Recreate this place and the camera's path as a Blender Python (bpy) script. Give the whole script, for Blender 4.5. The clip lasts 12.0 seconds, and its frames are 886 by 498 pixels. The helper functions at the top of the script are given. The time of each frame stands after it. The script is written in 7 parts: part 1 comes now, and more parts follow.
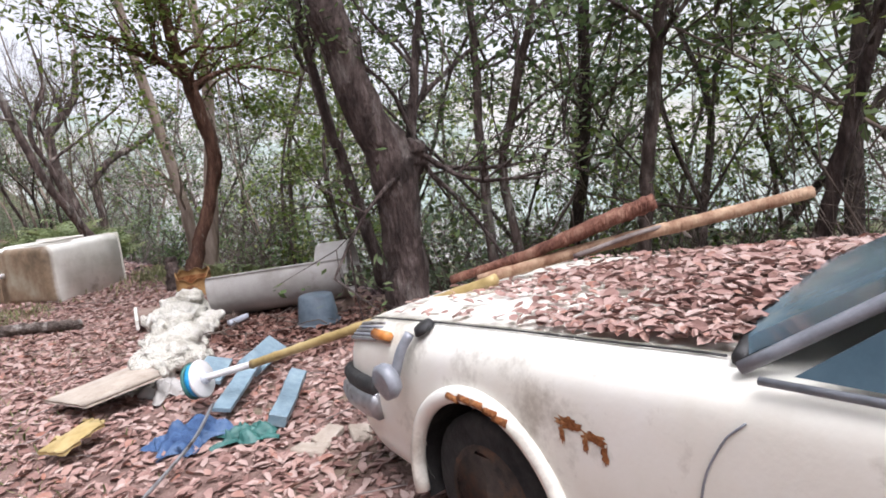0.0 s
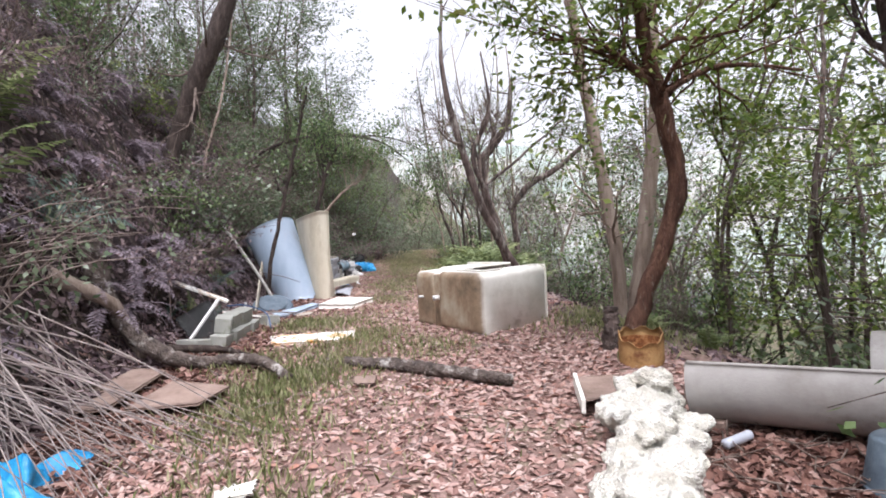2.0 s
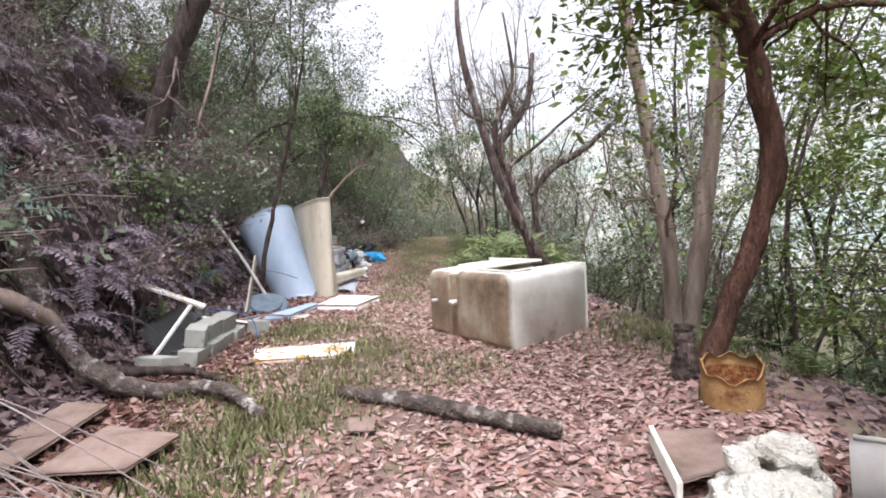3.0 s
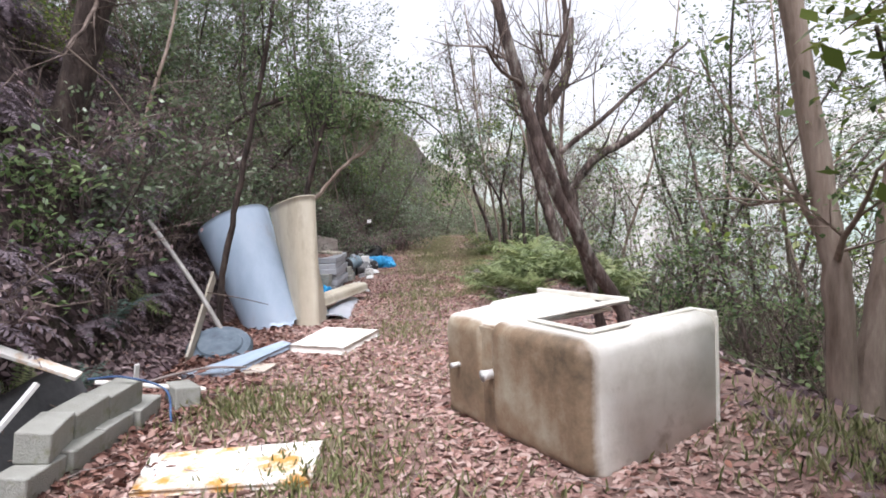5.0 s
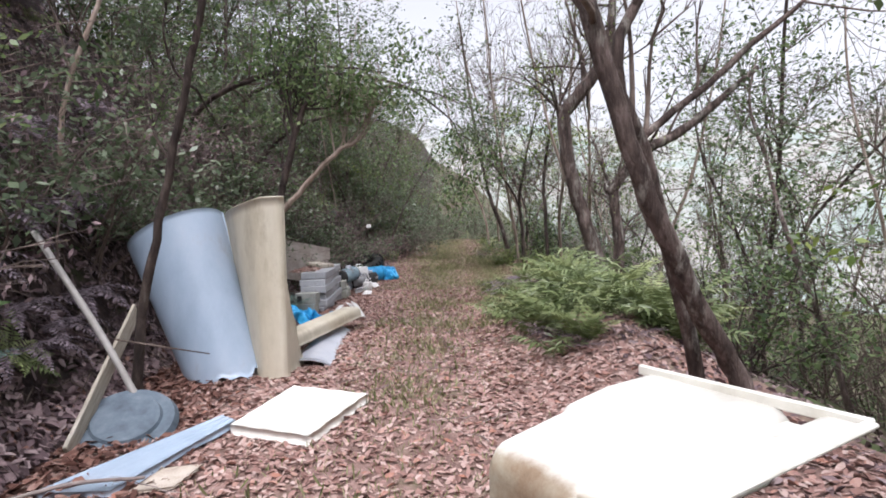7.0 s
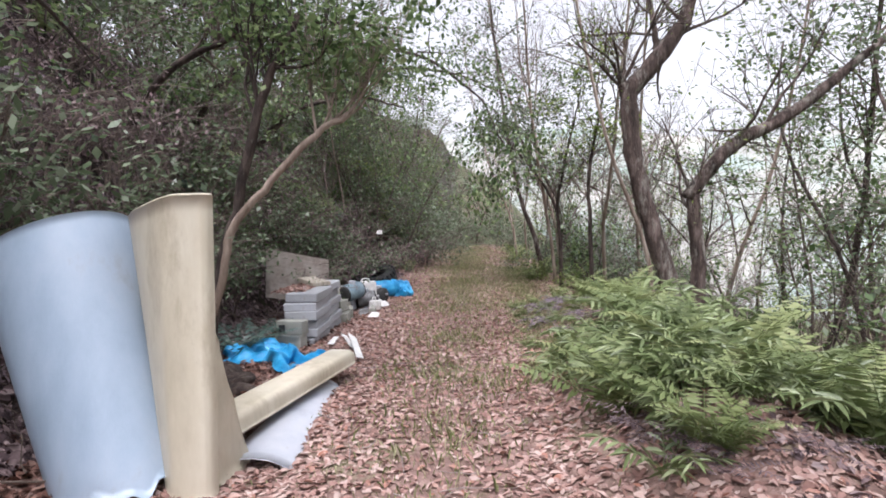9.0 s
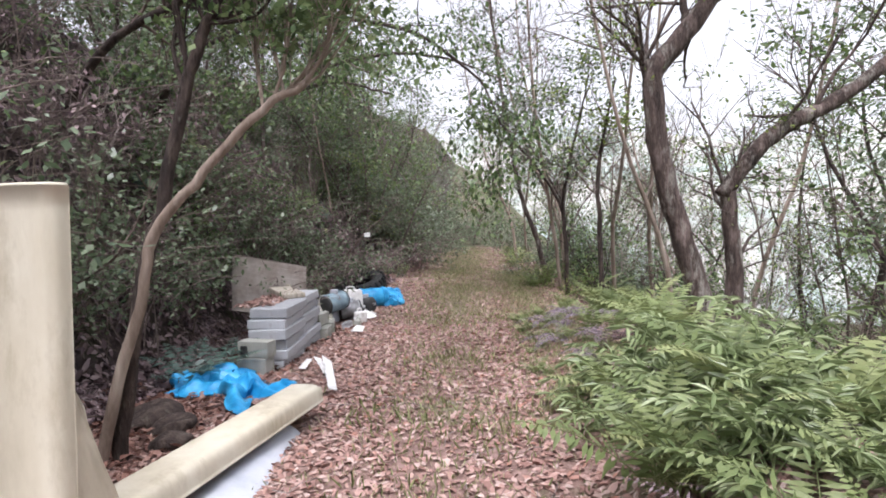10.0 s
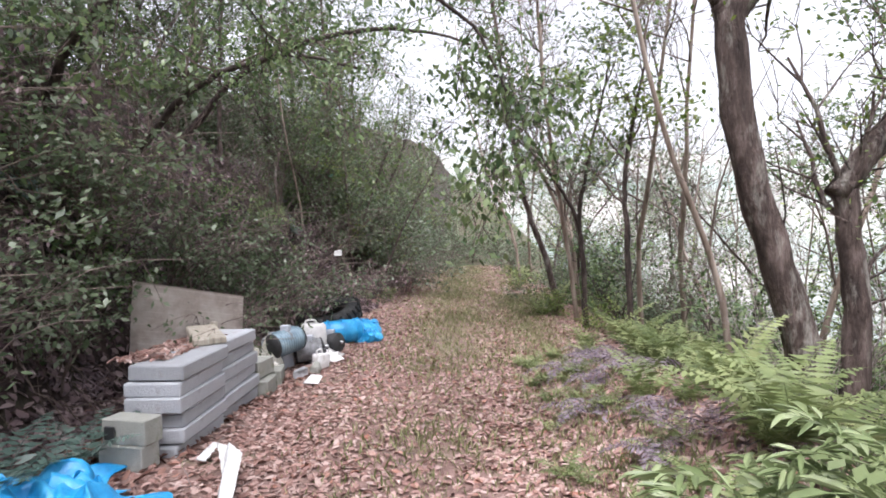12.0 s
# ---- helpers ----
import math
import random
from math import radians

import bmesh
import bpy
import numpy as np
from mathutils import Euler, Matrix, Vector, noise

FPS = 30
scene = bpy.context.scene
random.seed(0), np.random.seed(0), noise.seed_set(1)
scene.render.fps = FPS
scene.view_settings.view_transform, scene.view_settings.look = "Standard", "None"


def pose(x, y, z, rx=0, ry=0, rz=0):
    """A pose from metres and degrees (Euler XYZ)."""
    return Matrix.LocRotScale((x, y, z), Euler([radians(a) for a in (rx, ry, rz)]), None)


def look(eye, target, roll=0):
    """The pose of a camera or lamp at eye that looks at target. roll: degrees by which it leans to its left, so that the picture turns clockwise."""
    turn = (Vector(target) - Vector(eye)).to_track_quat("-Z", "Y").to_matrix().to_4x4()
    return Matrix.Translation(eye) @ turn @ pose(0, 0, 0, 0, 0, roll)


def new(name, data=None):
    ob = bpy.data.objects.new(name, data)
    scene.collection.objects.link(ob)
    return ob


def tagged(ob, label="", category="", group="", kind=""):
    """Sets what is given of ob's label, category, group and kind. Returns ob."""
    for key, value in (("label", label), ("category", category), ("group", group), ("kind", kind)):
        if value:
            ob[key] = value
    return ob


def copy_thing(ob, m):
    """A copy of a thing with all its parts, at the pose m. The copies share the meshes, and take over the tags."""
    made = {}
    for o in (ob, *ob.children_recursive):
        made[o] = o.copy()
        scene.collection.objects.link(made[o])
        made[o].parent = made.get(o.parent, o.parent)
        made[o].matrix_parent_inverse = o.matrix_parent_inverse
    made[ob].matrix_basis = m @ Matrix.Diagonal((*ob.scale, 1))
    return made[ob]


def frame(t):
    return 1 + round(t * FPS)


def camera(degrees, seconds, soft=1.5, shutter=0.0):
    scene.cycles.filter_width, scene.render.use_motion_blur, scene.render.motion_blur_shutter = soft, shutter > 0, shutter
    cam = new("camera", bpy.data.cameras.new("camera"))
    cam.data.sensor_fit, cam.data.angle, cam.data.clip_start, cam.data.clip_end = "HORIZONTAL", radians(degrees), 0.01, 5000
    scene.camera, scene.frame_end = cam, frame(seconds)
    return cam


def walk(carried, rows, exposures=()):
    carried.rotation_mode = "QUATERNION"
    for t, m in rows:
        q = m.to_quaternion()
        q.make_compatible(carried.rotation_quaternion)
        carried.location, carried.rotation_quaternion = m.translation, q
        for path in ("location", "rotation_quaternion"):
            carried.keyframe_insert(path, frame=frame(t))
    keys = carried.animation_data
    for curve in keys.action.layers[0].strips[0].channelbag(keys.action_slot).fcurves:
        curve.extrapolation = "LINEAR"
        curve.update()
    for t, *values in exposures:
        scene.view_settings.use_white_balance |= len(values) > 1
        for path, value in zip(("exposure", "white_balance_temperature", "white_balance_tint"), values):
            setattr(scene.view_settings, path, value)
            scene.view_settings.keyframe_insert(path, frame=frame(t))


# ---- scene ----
cam = camera(74.1, 12.0, 1.8)
PATH = [
    (0, (0.327, 0.101, 1.187), (1.536, 1.673, 0.926), -6.4),
    (0.5, (0.42, 0.574, 1.28), (1.39, 2.313, 1.086), -5.9),
    (1, (0.402, 1.013, 1.35), (0.991, 2.92, 1.23), -4.6),
    (1.5, (0.232, 1.496, 1.34), (0.455, 3.482, 1.277), -3.1),
    (2, (0.232, 2.223, 1.35), (0.306, 4.221, 1.286), -2.8),
    (2.5, (0.177, 2.912, 1.382), (0.228, 4.909, 1.285), -2.7),
    (3, (0.22, 3.597, 1.416), (0.25, 5.594, 1.305), -2.9),
    (3.2, (0.204, 3.863, 1.433), (0.219, 5.859, 1.317), -2.9),
    (4.8, (0.203, 6.062, 1.506), (0.178, 8.057, 1.375), -2.8),
    (5, (0.198, 6.319, 1.545), (0.173, 8.315, 1.419), -2.8),
    (5.5, (0.145, 6.916, 1.548), (0.116, 8.912, 1.428), -2.6),
    (6, (0.2, 7.481, 1.532), (0.169, 9.477, 1.411), -2.7),
    (6.5, (0.172, 7.982, 1.579), (0.131, 9.978, 1.458), -2.6),
    (7, (0.059, 8.633, 1.628), (0.015, 10.629, 1.507), -2.4),
    (7.2, (0.028, 8.889, 1.6), (-0.015, 10.885, 1.478), -2.6),
    (8.8, (-0.05, 10.791, 1.661), (-0.156, 12.785, 1.561), -1.4),
    (9, (-0.075, 11.072, 1.695), (-0.185, 13.066, 1.584), -1.5),
    (9.5, (-0.124, 11.628, 1.711), (-0.219, 13.623, 1.603), -1.4),
    (10, (-0.076, 12.317, 1.695), (-0.177, 14.312, 1.586), -1.6),
    (10.5, (-0.043, 12.972, 1.672), (-0.138, 14.968, 1.585), -1.7),
    (11, (-0.024, 13.606, 1.687), (-0.117, 15.602, 1.617), -1.7),
    (11.5, (-0.09, 14.178, 1.669), (-0.185, 16.175, 1.615), -1.5),
    (12, (0.0, 14.672, 1.641), (-0.1, 16.669, 1.59), -1.6),
]
KELVIN, TINT = 6150, 16
walk(cam, [(t, look(eye, target, roll)) for t, eye, target, roll in PATH], 
     exposures=((0.0, 1.0, KELVIN, TINT), (2.5, 1.22, KELVIN, TINT), (5.5, 1.06, KELVIN, TINT), (7.0, 0.94, KELVIN, TINT), (9.5, 1.2, KELVIN, TINT), (11.0, 1.4, KELVIN, TINT), (12.0, 1.42, KELVIN, TINT)))

# ---- sky and sun: a bright overcast day ----
SUN_ELEVATION, SUN_ROTATION = 66.0, 187.5
world = bpy.data.worlds.new("overcast_sky")
scene.world = world
world.use_nodes = True
wn, wl = world.node_tree.nodes, world.node_tree.links
sky = wn.new("ShaderNodeTexSky")
sky.sky_type, sky.sun_disc = "NISHITA", False
sky.sun_elevation, sky.sun_rotation = radians(SUN_ELEVATION), radians(SUN_ROTATION)
sky.air_density, sky.dust_density = 1.0, 4.0
grey = wn.new("ShaderNodeHueSaturation")
grey.inputs["Saturation"].default_value = 0.12
wl.new(sky.outputs[0], grey.inputs["Color"])
wl.new(grey.outputs[0], wn["Background"].inputs["Color"])
wn["Background"].inputs["Strength"].default_value = 0.15
sun_lamp = bpy.data.lights.new("sun", "SUN")
sun_lamp.energy, sun_lamp.angle, sun_lamp.color = 1.5, radians(40), (1.0, 0.98, 0.96)
sun = new("sun", sun_lamp)
sun.matrix_world = look((0, 0, 60), (2.1, 15.9, 24))

# ---- materials ----


def shade(name, stops, scale=6.0, detail=6.0, rough=0.8, bump=0.3, bump_scale=30.0, metal=0.0, island=0.0, thin=0.0,
          spots=None, spot_scale=3.0, spot_at=0.6, per_object=0.0, stretch=(1, 1, 1), coat=0.0, bump_depth=0.02):
    """A weathered surface: a ramp of colours over noise, a second layer of stains, and fine relief."""
    m = bpy.data.materials.new(name)
    m.use_nodes = True
    n, l = m.node_tree.nodes, m.node_tree.links
    b = n["Principled BSDF"]
    tc = n.new("ShaderNodeTexCoord")
    mp = n.new("ShaderNodeMapping")
    mp.inputs["Scale"].default_value = stretch
    l.new(tc.outputs["Object"], mp.inputs["Vector"])
    no = n.new("ShaderNodeTexNoise")
    no.inputs["Scale"].default_value, no.inputs["Detail"].default_value = scale, detail
    no.inputs["Roughness"].default_value = 0.65
    l.new(mp.outputs[0], no.inputs["Vector"])
    value = no.outputs["Fac"]
    if island or per_object:
        info = n.new("ShaderNodeNewGeometry") if island else n.new("ShaderNodeObjectInfo")
        mx = n.new("ShaderNodeMix")
        mx.inputs[0].default_value = island or per_object
        l.new(no.outputs["Fac"], mx.inputs[2])
        l.new(info.outputs["Random Per Island" if island else "Random"], mx.inputs[3])
        value = mx.outputs[0]
    rp = n.new("ShaderNodeValToRGB")
    while len(rp.color_ramp.elements) < len(stops):
        rp.color_ramp.elements.new(0.5)
    lo, hi = (0.06, 0.94) if island or per_object else (0.3, 0.7)
    for i, c in enumerate(stops):
        rp.color_ramp.elements[i].position = lo + (hi - lo) * i / max(1, len(stops) - 1)
        rp.color_ramp.elements[i].color = (*c, 1)
    l.new(value, rp.inputs["Fac"])
    colour = rp.outputs["Color"]
    if spots:
        sn = n.new("ShaderNodeTexNoise")
        sn.inputs["Scale"].default_value, sn.inputs["Detail"].default_value = spot_scale, 8
        sn.inputs["Roughness"].default_value = 0.7
        l.new(mp.outputs[0], sn.inputs["Vector"])
        sr = n.new("ShaderNodeValToRGB")
        sr.color_ramp.elements[0].position, sr.color_ramp.elements[1].position = spot_at - 0.07, spot_at + 0.07
        l.new(sn.outputs["Fac"], sr.inputs["Fac"])
        mix = n.new("ShaderNodeMix")
        mix.data_type = "RGBA"
        l.new(sr.outputs["Color"], mix.inputs[0])
        l.new(colour, mix.inputs[6])
        mix.inputs[7].default_value = (*spots, 1)
        colour = mix.outputs[2]
    l.new(colour, b.inputs["Base Color"])
    b.inputs["Roughness"].default_value, b.inputs["Metallic"].default_value = rough, metal
    b.inputs["Coat Weight"].default_value = coat
    if rough > 0.6:
        b.inputs["Specular IOR Level"].default_value = 0.25
    if bump:
        bn = n.new("ShaderNodeTexNoise")
        bn.inputs["Scale"].default_value, bn.inputs["Detail"].default_value = bump_scale, 5
        l.new(mp.outputs[0], bn.inputs["Vector"])
        bp = n.new("ShaderNodeBump")
        bp.inputs["Strength"].default_value, bp.inputs["Distance"].default_value = bump, bump_depth
        l.new(bn.outputs["Fac"], bp.inputs["Height"])
        l.new(bp.outputs[0], b.inputs["Normal"])
    if thin:
        tr = n.new("ShaderNodeBsdfTranslucent")
        l.new(colour, tr.inputs["Color"])
        ms = n.new("ShaderNodeMixShader")
        ms.inputs[0].default_value = thin
        l.new(b.outputs[0], ms.inputs[1])
        l.new(tr.outputs[0], ms.inputs[2])
        l.new(ms.outputs[0], n["Material Output"].inputs["Surface"])
    return m


M = {}
M["floor"] = shade("forest_floor", [(0.11, 0.068, 0.058), (0.21, 0.135, 0.115), (0.31, 0.21, 0.185)], 9, 9, 0.95, 0.7, 45,
                   spots=(0.19, 0.175, 0.11), spot_scale=0.9, spot_at=0.6, bump_depth=0.03)
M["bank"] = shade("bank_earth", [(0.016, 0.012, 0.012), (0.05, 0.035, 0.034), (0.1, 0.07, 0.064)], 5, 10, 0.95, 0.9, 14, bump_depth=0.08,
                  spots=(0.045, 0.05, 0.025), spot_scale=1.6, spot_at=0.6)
M["slope"] = shade("wooded_slope", [(0.05, 0.045, 0.03), (0.12, 0.095, 0.065), (0.17, 0.14, 0.1)], 2, 9, 0.95, 0.8, 8,
                   spots=(0.06, 0.08, 0.03), spot_scale=0.7, spot_at=0.52)
M["dead_leaf"] = shade("dead_leaf", [(0.19, 0.105, 0.088), (0.28, 0.165, 0.14), (0.36, 0.225, 0.195), (0.43, 0.3, 0.265), (0.5, 0.385, 0.345), (0.33, 0.15, 0.105)],
                       14, 3, 0.75, 0.3, 60, island=0.85, thin=0.12)
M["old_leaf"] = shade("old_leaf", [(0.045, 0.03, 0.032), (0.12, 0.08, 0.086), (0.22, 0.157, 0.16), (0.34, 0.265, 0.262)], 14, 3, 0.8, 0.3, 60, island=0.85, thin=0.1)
# dark red-brown leaf; under the tank shell its darkness also stands for shade
M["foot_leaf"] = shade("dark_leaf", [(0.045, 0.022, 0.018), (0.12, 0.055, 0.042), (0.21, 0.11, 0.085), (0.33, 0.21, 0.175)], 14, 3, 0.75, 0.3, 60, island=0.85, thin=0.1)
M["hanging_fern"] = shade("purplish_withered_fern", [(0.06, 0.046, 0.056), (0.15, 0.118, 0.138), (0.27, 0.22, 0.25), (0.38, 0.33, 0.35)], 9, 3, 0.85, 0.2, 50, island=0.5, thin=0.2)
M["blue_fern"] = shade("blue_green_fern", [(0.04, 0.075, 0.06), (0.09, 0.14, 0.115), (0.17, 0.23, 0.19)], 6, 3, 0.4, 0.1, 60, per_object=0.4, thin=0.25)
M["dead_fern"] = shade("dead_fern", [(0.045, 0.033, 0.038), (0.12, 0.088, 0.098), (0.23, 0.175, 0.19), (0.14, 0.085, 0.06)], 9, 3, 0.85, 0.3, 50, island=0.8, thin=0.15)
M["fern"] = shade("fern_green", [(0.07, 0.095, 0.035), (0.14, 0.18, 0.065), (0.24, 0.28, 0.115), (0.34, 0.345, 0.175)], 6, 3, 0.5, 0.15, 60, per_object=0.55, thin=0.3)
M["lance"] = shade("lance_leaf", [(0.075, 0.105, 0.042), (0.15, 0.195, 0.08), (0.25, 0.3, 0.145), (0.42, 0.455, 0.3)], 6, 3, 0.35, 0.1, 60, island=0.6, thin=0.28)
M["leaf"] = shade("evergreen_leaf", [(0.04, 0.07, 0.03), (0.085, 0.13, 0.052), (0.15, 0.205, 0.085), (0.23, 0.28, 0.14)], 3, 3, 0.27, 0, 60, island=0.75, thin=0.38)
M["leaf_light"] = shade("young_leaf", [(0.06, 0.1, 0.015), (0.11, 0.17, 0.03), (0.19, 0.25, 0.05), (0.26, 0.28, 0.09)], 3, 3, 0.42, 0, 60, island=0.75, thin=0.4)
# paler greyed leaf; on far trees and bushes its paleness stands for mist
M["leaf_grey"] = shade("glossy_grey_leaf", [(0.055, 0.08, 0.045), (0.11, 0.145, 0.08), (0.18, 0.22, 0.14), (0.3, 0.34, 0.25)], 3, 3, 0.24, 0, 60, island=0.75, thin=0.35)
M["grass"] = shade("grass_blade", [(0.17, 0.2, 0.07), (0.28, 0.31, 0.13), (0.4, 0.41, 0.21), (0.53, 0.48, 0.33)], 3, 3, 0.6, 0, 60, island=0.8, thin=0.5)
M["bark"] = shade("bark", [(0.022, 0.016, 0.014), (0.075, 0.054, 0.047), (0.19, 0.145, 0.13)], 10, 9, 0.9, 1.0, 40, stretch=(1, 1, 0.3), bump_depth=0.03,
                  spots=(0.27, 0.25, 0.22), spot_scale=7, spot_at=0.6)
M["bark_old"] = shade("old_dark_bark", [(0.022, 0.016, 0.014), (0.07, 0.05, 0.045), (0.17, 0.13, 0.118)], 9, 10, 0.92, 1.0, 34, stretch=(1, 1, 0.35), bump_depth=0.05,
                      spots=(0.2, 0.17, 0.155), spot_scale=6, spot_at=0.6)
M["bark_dark"] = shade("dark_bark", [(0.018, 0.013, 0.012), (0.048, 0.035, 0.03), (0.1, 0.075, 0.064)], 12, 9, 0.9, 1.0, 40, stretch=(1, 1, 0.3), bump_depth=0.03,
                       spots=(0.13, 0.12, 0.1), spot_scale=14, spot_at=0.66)
M["bark_log"] = shade("lichened_log", [(0.03, 0.022, 0.02), (0.09, 0.07, 0.06), (0.18, 0.145, 0.125)], 10, 9, 0.9, 1.0, 40, bump_depth=0.03,
                      spots=(0.46, 0.43, 0.4), spot_scale=8, spot_at=0.61)
M["bark_red"] = shade("reddish_bark", [(0.035, 0.018, 0.012), (0.1, 0.05, 0.034), (0.2, 0.11, 0.075)], 10, 9, 0.9, 1.0, 50, stretch=(1, 1, 0.3), bump_depth=0.04,
                      spots=(0.3, 0.27, 0.23), spot_scale=16, spot_at=0.66)
M["bark_pale"] = shade("pale_bark", [(0.11, 0.08, 0.06), (0.24, 0.185, 0.15), (0.36, 0.3, 0.25)], 8, 9, 0.9, 0.9, 30, stretch=(1, 1, 0.15), bump_depth=0.02)
M["twig"] = shade("twig", [(0.05, 0.036, 0.03), (0.12, 0.09, 0.075), (0.2, 0.16, 0.135)], 5, 4, 0.9, 0.3, 40)
M["cane"] = shade("brown_cane", [(0.06, 0.043, 0.038), (0.15, 0.115, 0.1), (0.27, 0.215, 0.19)], 4, 4, 0.85, 0.3, 40)
M["twig_grey"] = shade("dry_twig", [(0.13, 0.1, 0.095), (0.24, 0.2, 0.185), (0.36, 0.31, 0.29)], 5, 4, 0.9, 0.3, 40)
M["car_paint"] = shade("cream_car_paint", [(0.7, 0.67, 0.58), (0.79, 0.77, 0.69), (0.83, 0.815, 0.76)], 2.2, 8, 0.42, 0.05, 60,
                       spots=(0.46, 0.43, 0.36), spot_scale=3.0, spot_at=0.6, coat=0.15)
M["rust"] = shade("rust", [(0.08, 0.03, 0.012), (0.24, 0.09, 0.03), (0.42, 0.22, 0.1)], 25, 8, 0.9, 0.6, 60)
M["rim_dark"] = shade("dark_rusty_steel", [(0.02, 0.016, 0.014), (0.05, 0.035, 0.028), (0.1, 0.05, 0.03)], 14, 7, 0.8, 0.4, 60)
M["chrome"] = shade("dull_chrome", [(0.3, 0.3, 0.31), (0.5, 0.5, 0.52)], 20, 6, 0.35, 0.1, 60, metal=0.8, spots=(0.16, 0.12, 0.1), spot_scale=12, spot_at=0.62)
M["rubber"] = shade("black_rubber", [(0.012, 0.012, 0.012), (0.03, 0.03, 0.03), (0.055, 0.052, 0.05)], 12, 6, 0.75, 0.3, 60)
M["black"] = shade("black_plastic", [(0.015, 0.015, 0.016), (0.035, 0.034, 0.034)], 20, 5, 0.6, 0.2, 60)
M["amber"] = shade("amber_lens", [(0.42, 0.14, 0.03), (0.6, 0.25, 0.07)], 20, 4, 0.25, 0.1, 80)
M["lamp_grey"] = shade("lamp_grey", [(0.16, 0.17, 0.19), (0.26, 0.27, 0.3)], 20, 4, 0.3, 0.1, 80)
M["glass_dusty"] = shade("dusty_windscreen", [(0.05, 0.085, 0.11), (0.08, 0.125, 0.155), (0.16, 0.2, 0.21)], 3, 8, 0.16, 0.04, 40, spots=(0.2, 0.2, 0.17), spot_scale=7, spot_at=0.66)
M["glass"] = bpy.data.materials.new("window_glass")
M["glass"].use_nodes = True
gb = M["glass"].node_tree.nodes["Principled BSDF"]
gb.inputs["Base Color"].default_value, gb.inputs["Roughness"].default_value = (0.75, 0.85, 0.9, 1), 0.05
gb.inputs["Transmission Weight"].default_value = 0.9
M["seat"] = shade("seat_cloth", [(0.28, 0.22, 0.15), (0.4, 0.33, 0.24)], 12, 5, 0.9, 0.3, 90)
M["frp"] = shade("weathered_cream_plastic", [(0.5, 0.47, 0.4), (0.68, 0.655, 0.58), (0.76, 0.74, 0.68)], 3, 9, 0.5, 0.12, 50,
                 spots=(0.2, 0.18, 0.14), spot_scale=2.4, spot_at=0.66)
M["frp_dirty"] = shade("mud_stained_plastic", [(0.13, 0.095, 0.065), (0.24, 0.19, 0.135), (0.38, 0.34, 0.26)], 2.2, 9, 0.6, 0.15, 50,
                       spots=(0.2, 0.15, 0.1), spot_scale=1.6, spot_at=0.5, stretch=(1, 1, 0.6))
M["frp_tank"] = shade("moulded_tank_plastic", [(0.56, 0.535, 0.47), (0.72, 0.7, 0.64), (0.79, 0.775, 0.73)], 3, 9, 0.5, 0.12, 50, spots=(0.44, 0.41, 0.35), spot_scale=2.6, spot_at=0.64)
tn, tl = M["frp_tank"].node_tree.nodes, M["frp_tank"].node_tree.links
bs = tn["Principled BSDF"]
clean = bs.inputs["Base Color"].links[0].from_socket
co = tn.new("ShaderNodeTexCoord")
sep = tn.new("ShaderNodeSeparateXYZ")
tl.new(co.outputs["Object"], sep.inputs[0])
mud = tn.new("ShaderNodeTexNoise")
mud.inputs["Scale"].default_value, mud.inputs["Detail"].default_value, mud.inputs["Roughness"].default_value = 2.2, 9, 0.7
tl.new(co.outputs["Object"], mud.inputs["Vector"])
edge = tn.new("ShaderNodeMath")
edge.operation, edge.inputs[1].default_value = "MULTIPLY_ADD", 0.14
tl.new(mud.outputs["Fac"], edge.inputs[0])
tl.new(sep.outputs["X"], edge.inputs[2])
cover = tn.new("ShaderNodeValToRGB")
cover.color_ramp.elements[0].position, cover.color_ramp.elements[0].color = 0.115, (1, 1, 1, 1)
cover.color_ramp.elements[1].position, cover.color_ramp.elements[1].color = 0.185, (0, 0, 0, 1)
tl.new(edge.outputs[0], cover.inputs["Fac"])
tone = tn.new("ShaderNodeValToRGB")
for k, c in enumerate([(0.1, 0.075, 0.05, 1), (0.38, 0.34, 0.26, 1)]):
    tone.color_ramp.elements[k].color = c
tone.color_ramp.elements[0].position, tone.color_ramp.elements[1].position = 0.34, 0.68
mid_tone = tone.color_ramp.elements.new(0.5)
mid_tone.color = (0.24, 0.17, 0.11, 1)
tl.new(mud.outputs["Fac"], tone.inputs["Fac"])
blend = tn.new("ShaderNodeMix")
blend.data_type = "RGBA"
tl.new(cover.outputs["Color"], blend.inputs[0])
tl.new(clean, blend.inputs[6])
tl.new(tone.outputs["Color"], blend.inputs[7])
tl.new(blend.outputs[2], bs.inputs["Base Color"])
M["frp_cream"] = shade("cream_plastic", [(0.4, 0.355, 0.265), (0.53, 0.48, 0.375), (0.61, 0.57, 0.47)], 2.5, 8, 0.42, 0.06, 50,
                       spots=(0.34, 0.29, 0.2), spot_scale=1.5, spot_at=0.64, stretch=(1, 1, 0.35))
M["frp_blue"] = shade("pale_blue_plastic", [(0.25, 0.32, 0.4), (0.31, 0.385, 0.475), (0.37, 0.435, 0.52)], 2, 8, 0.32, 0.05, 40,
                      spots=(0.28, 0.31, 0.35), spot_scale=2.0, spot_at=0.66, stretch=(1, 1, 0.4))
M["frp_grey"] = shade("grey_plastic", [(0.24, 0.22, 0.2), (0.33, 0.31, 0.29), (0.4, 0.38, 0.36)], 3, 8, 0.45, 0.1, 50, spots=(0.2, 0.17, 0.15), spot_scale=2, spot_at=0.63)
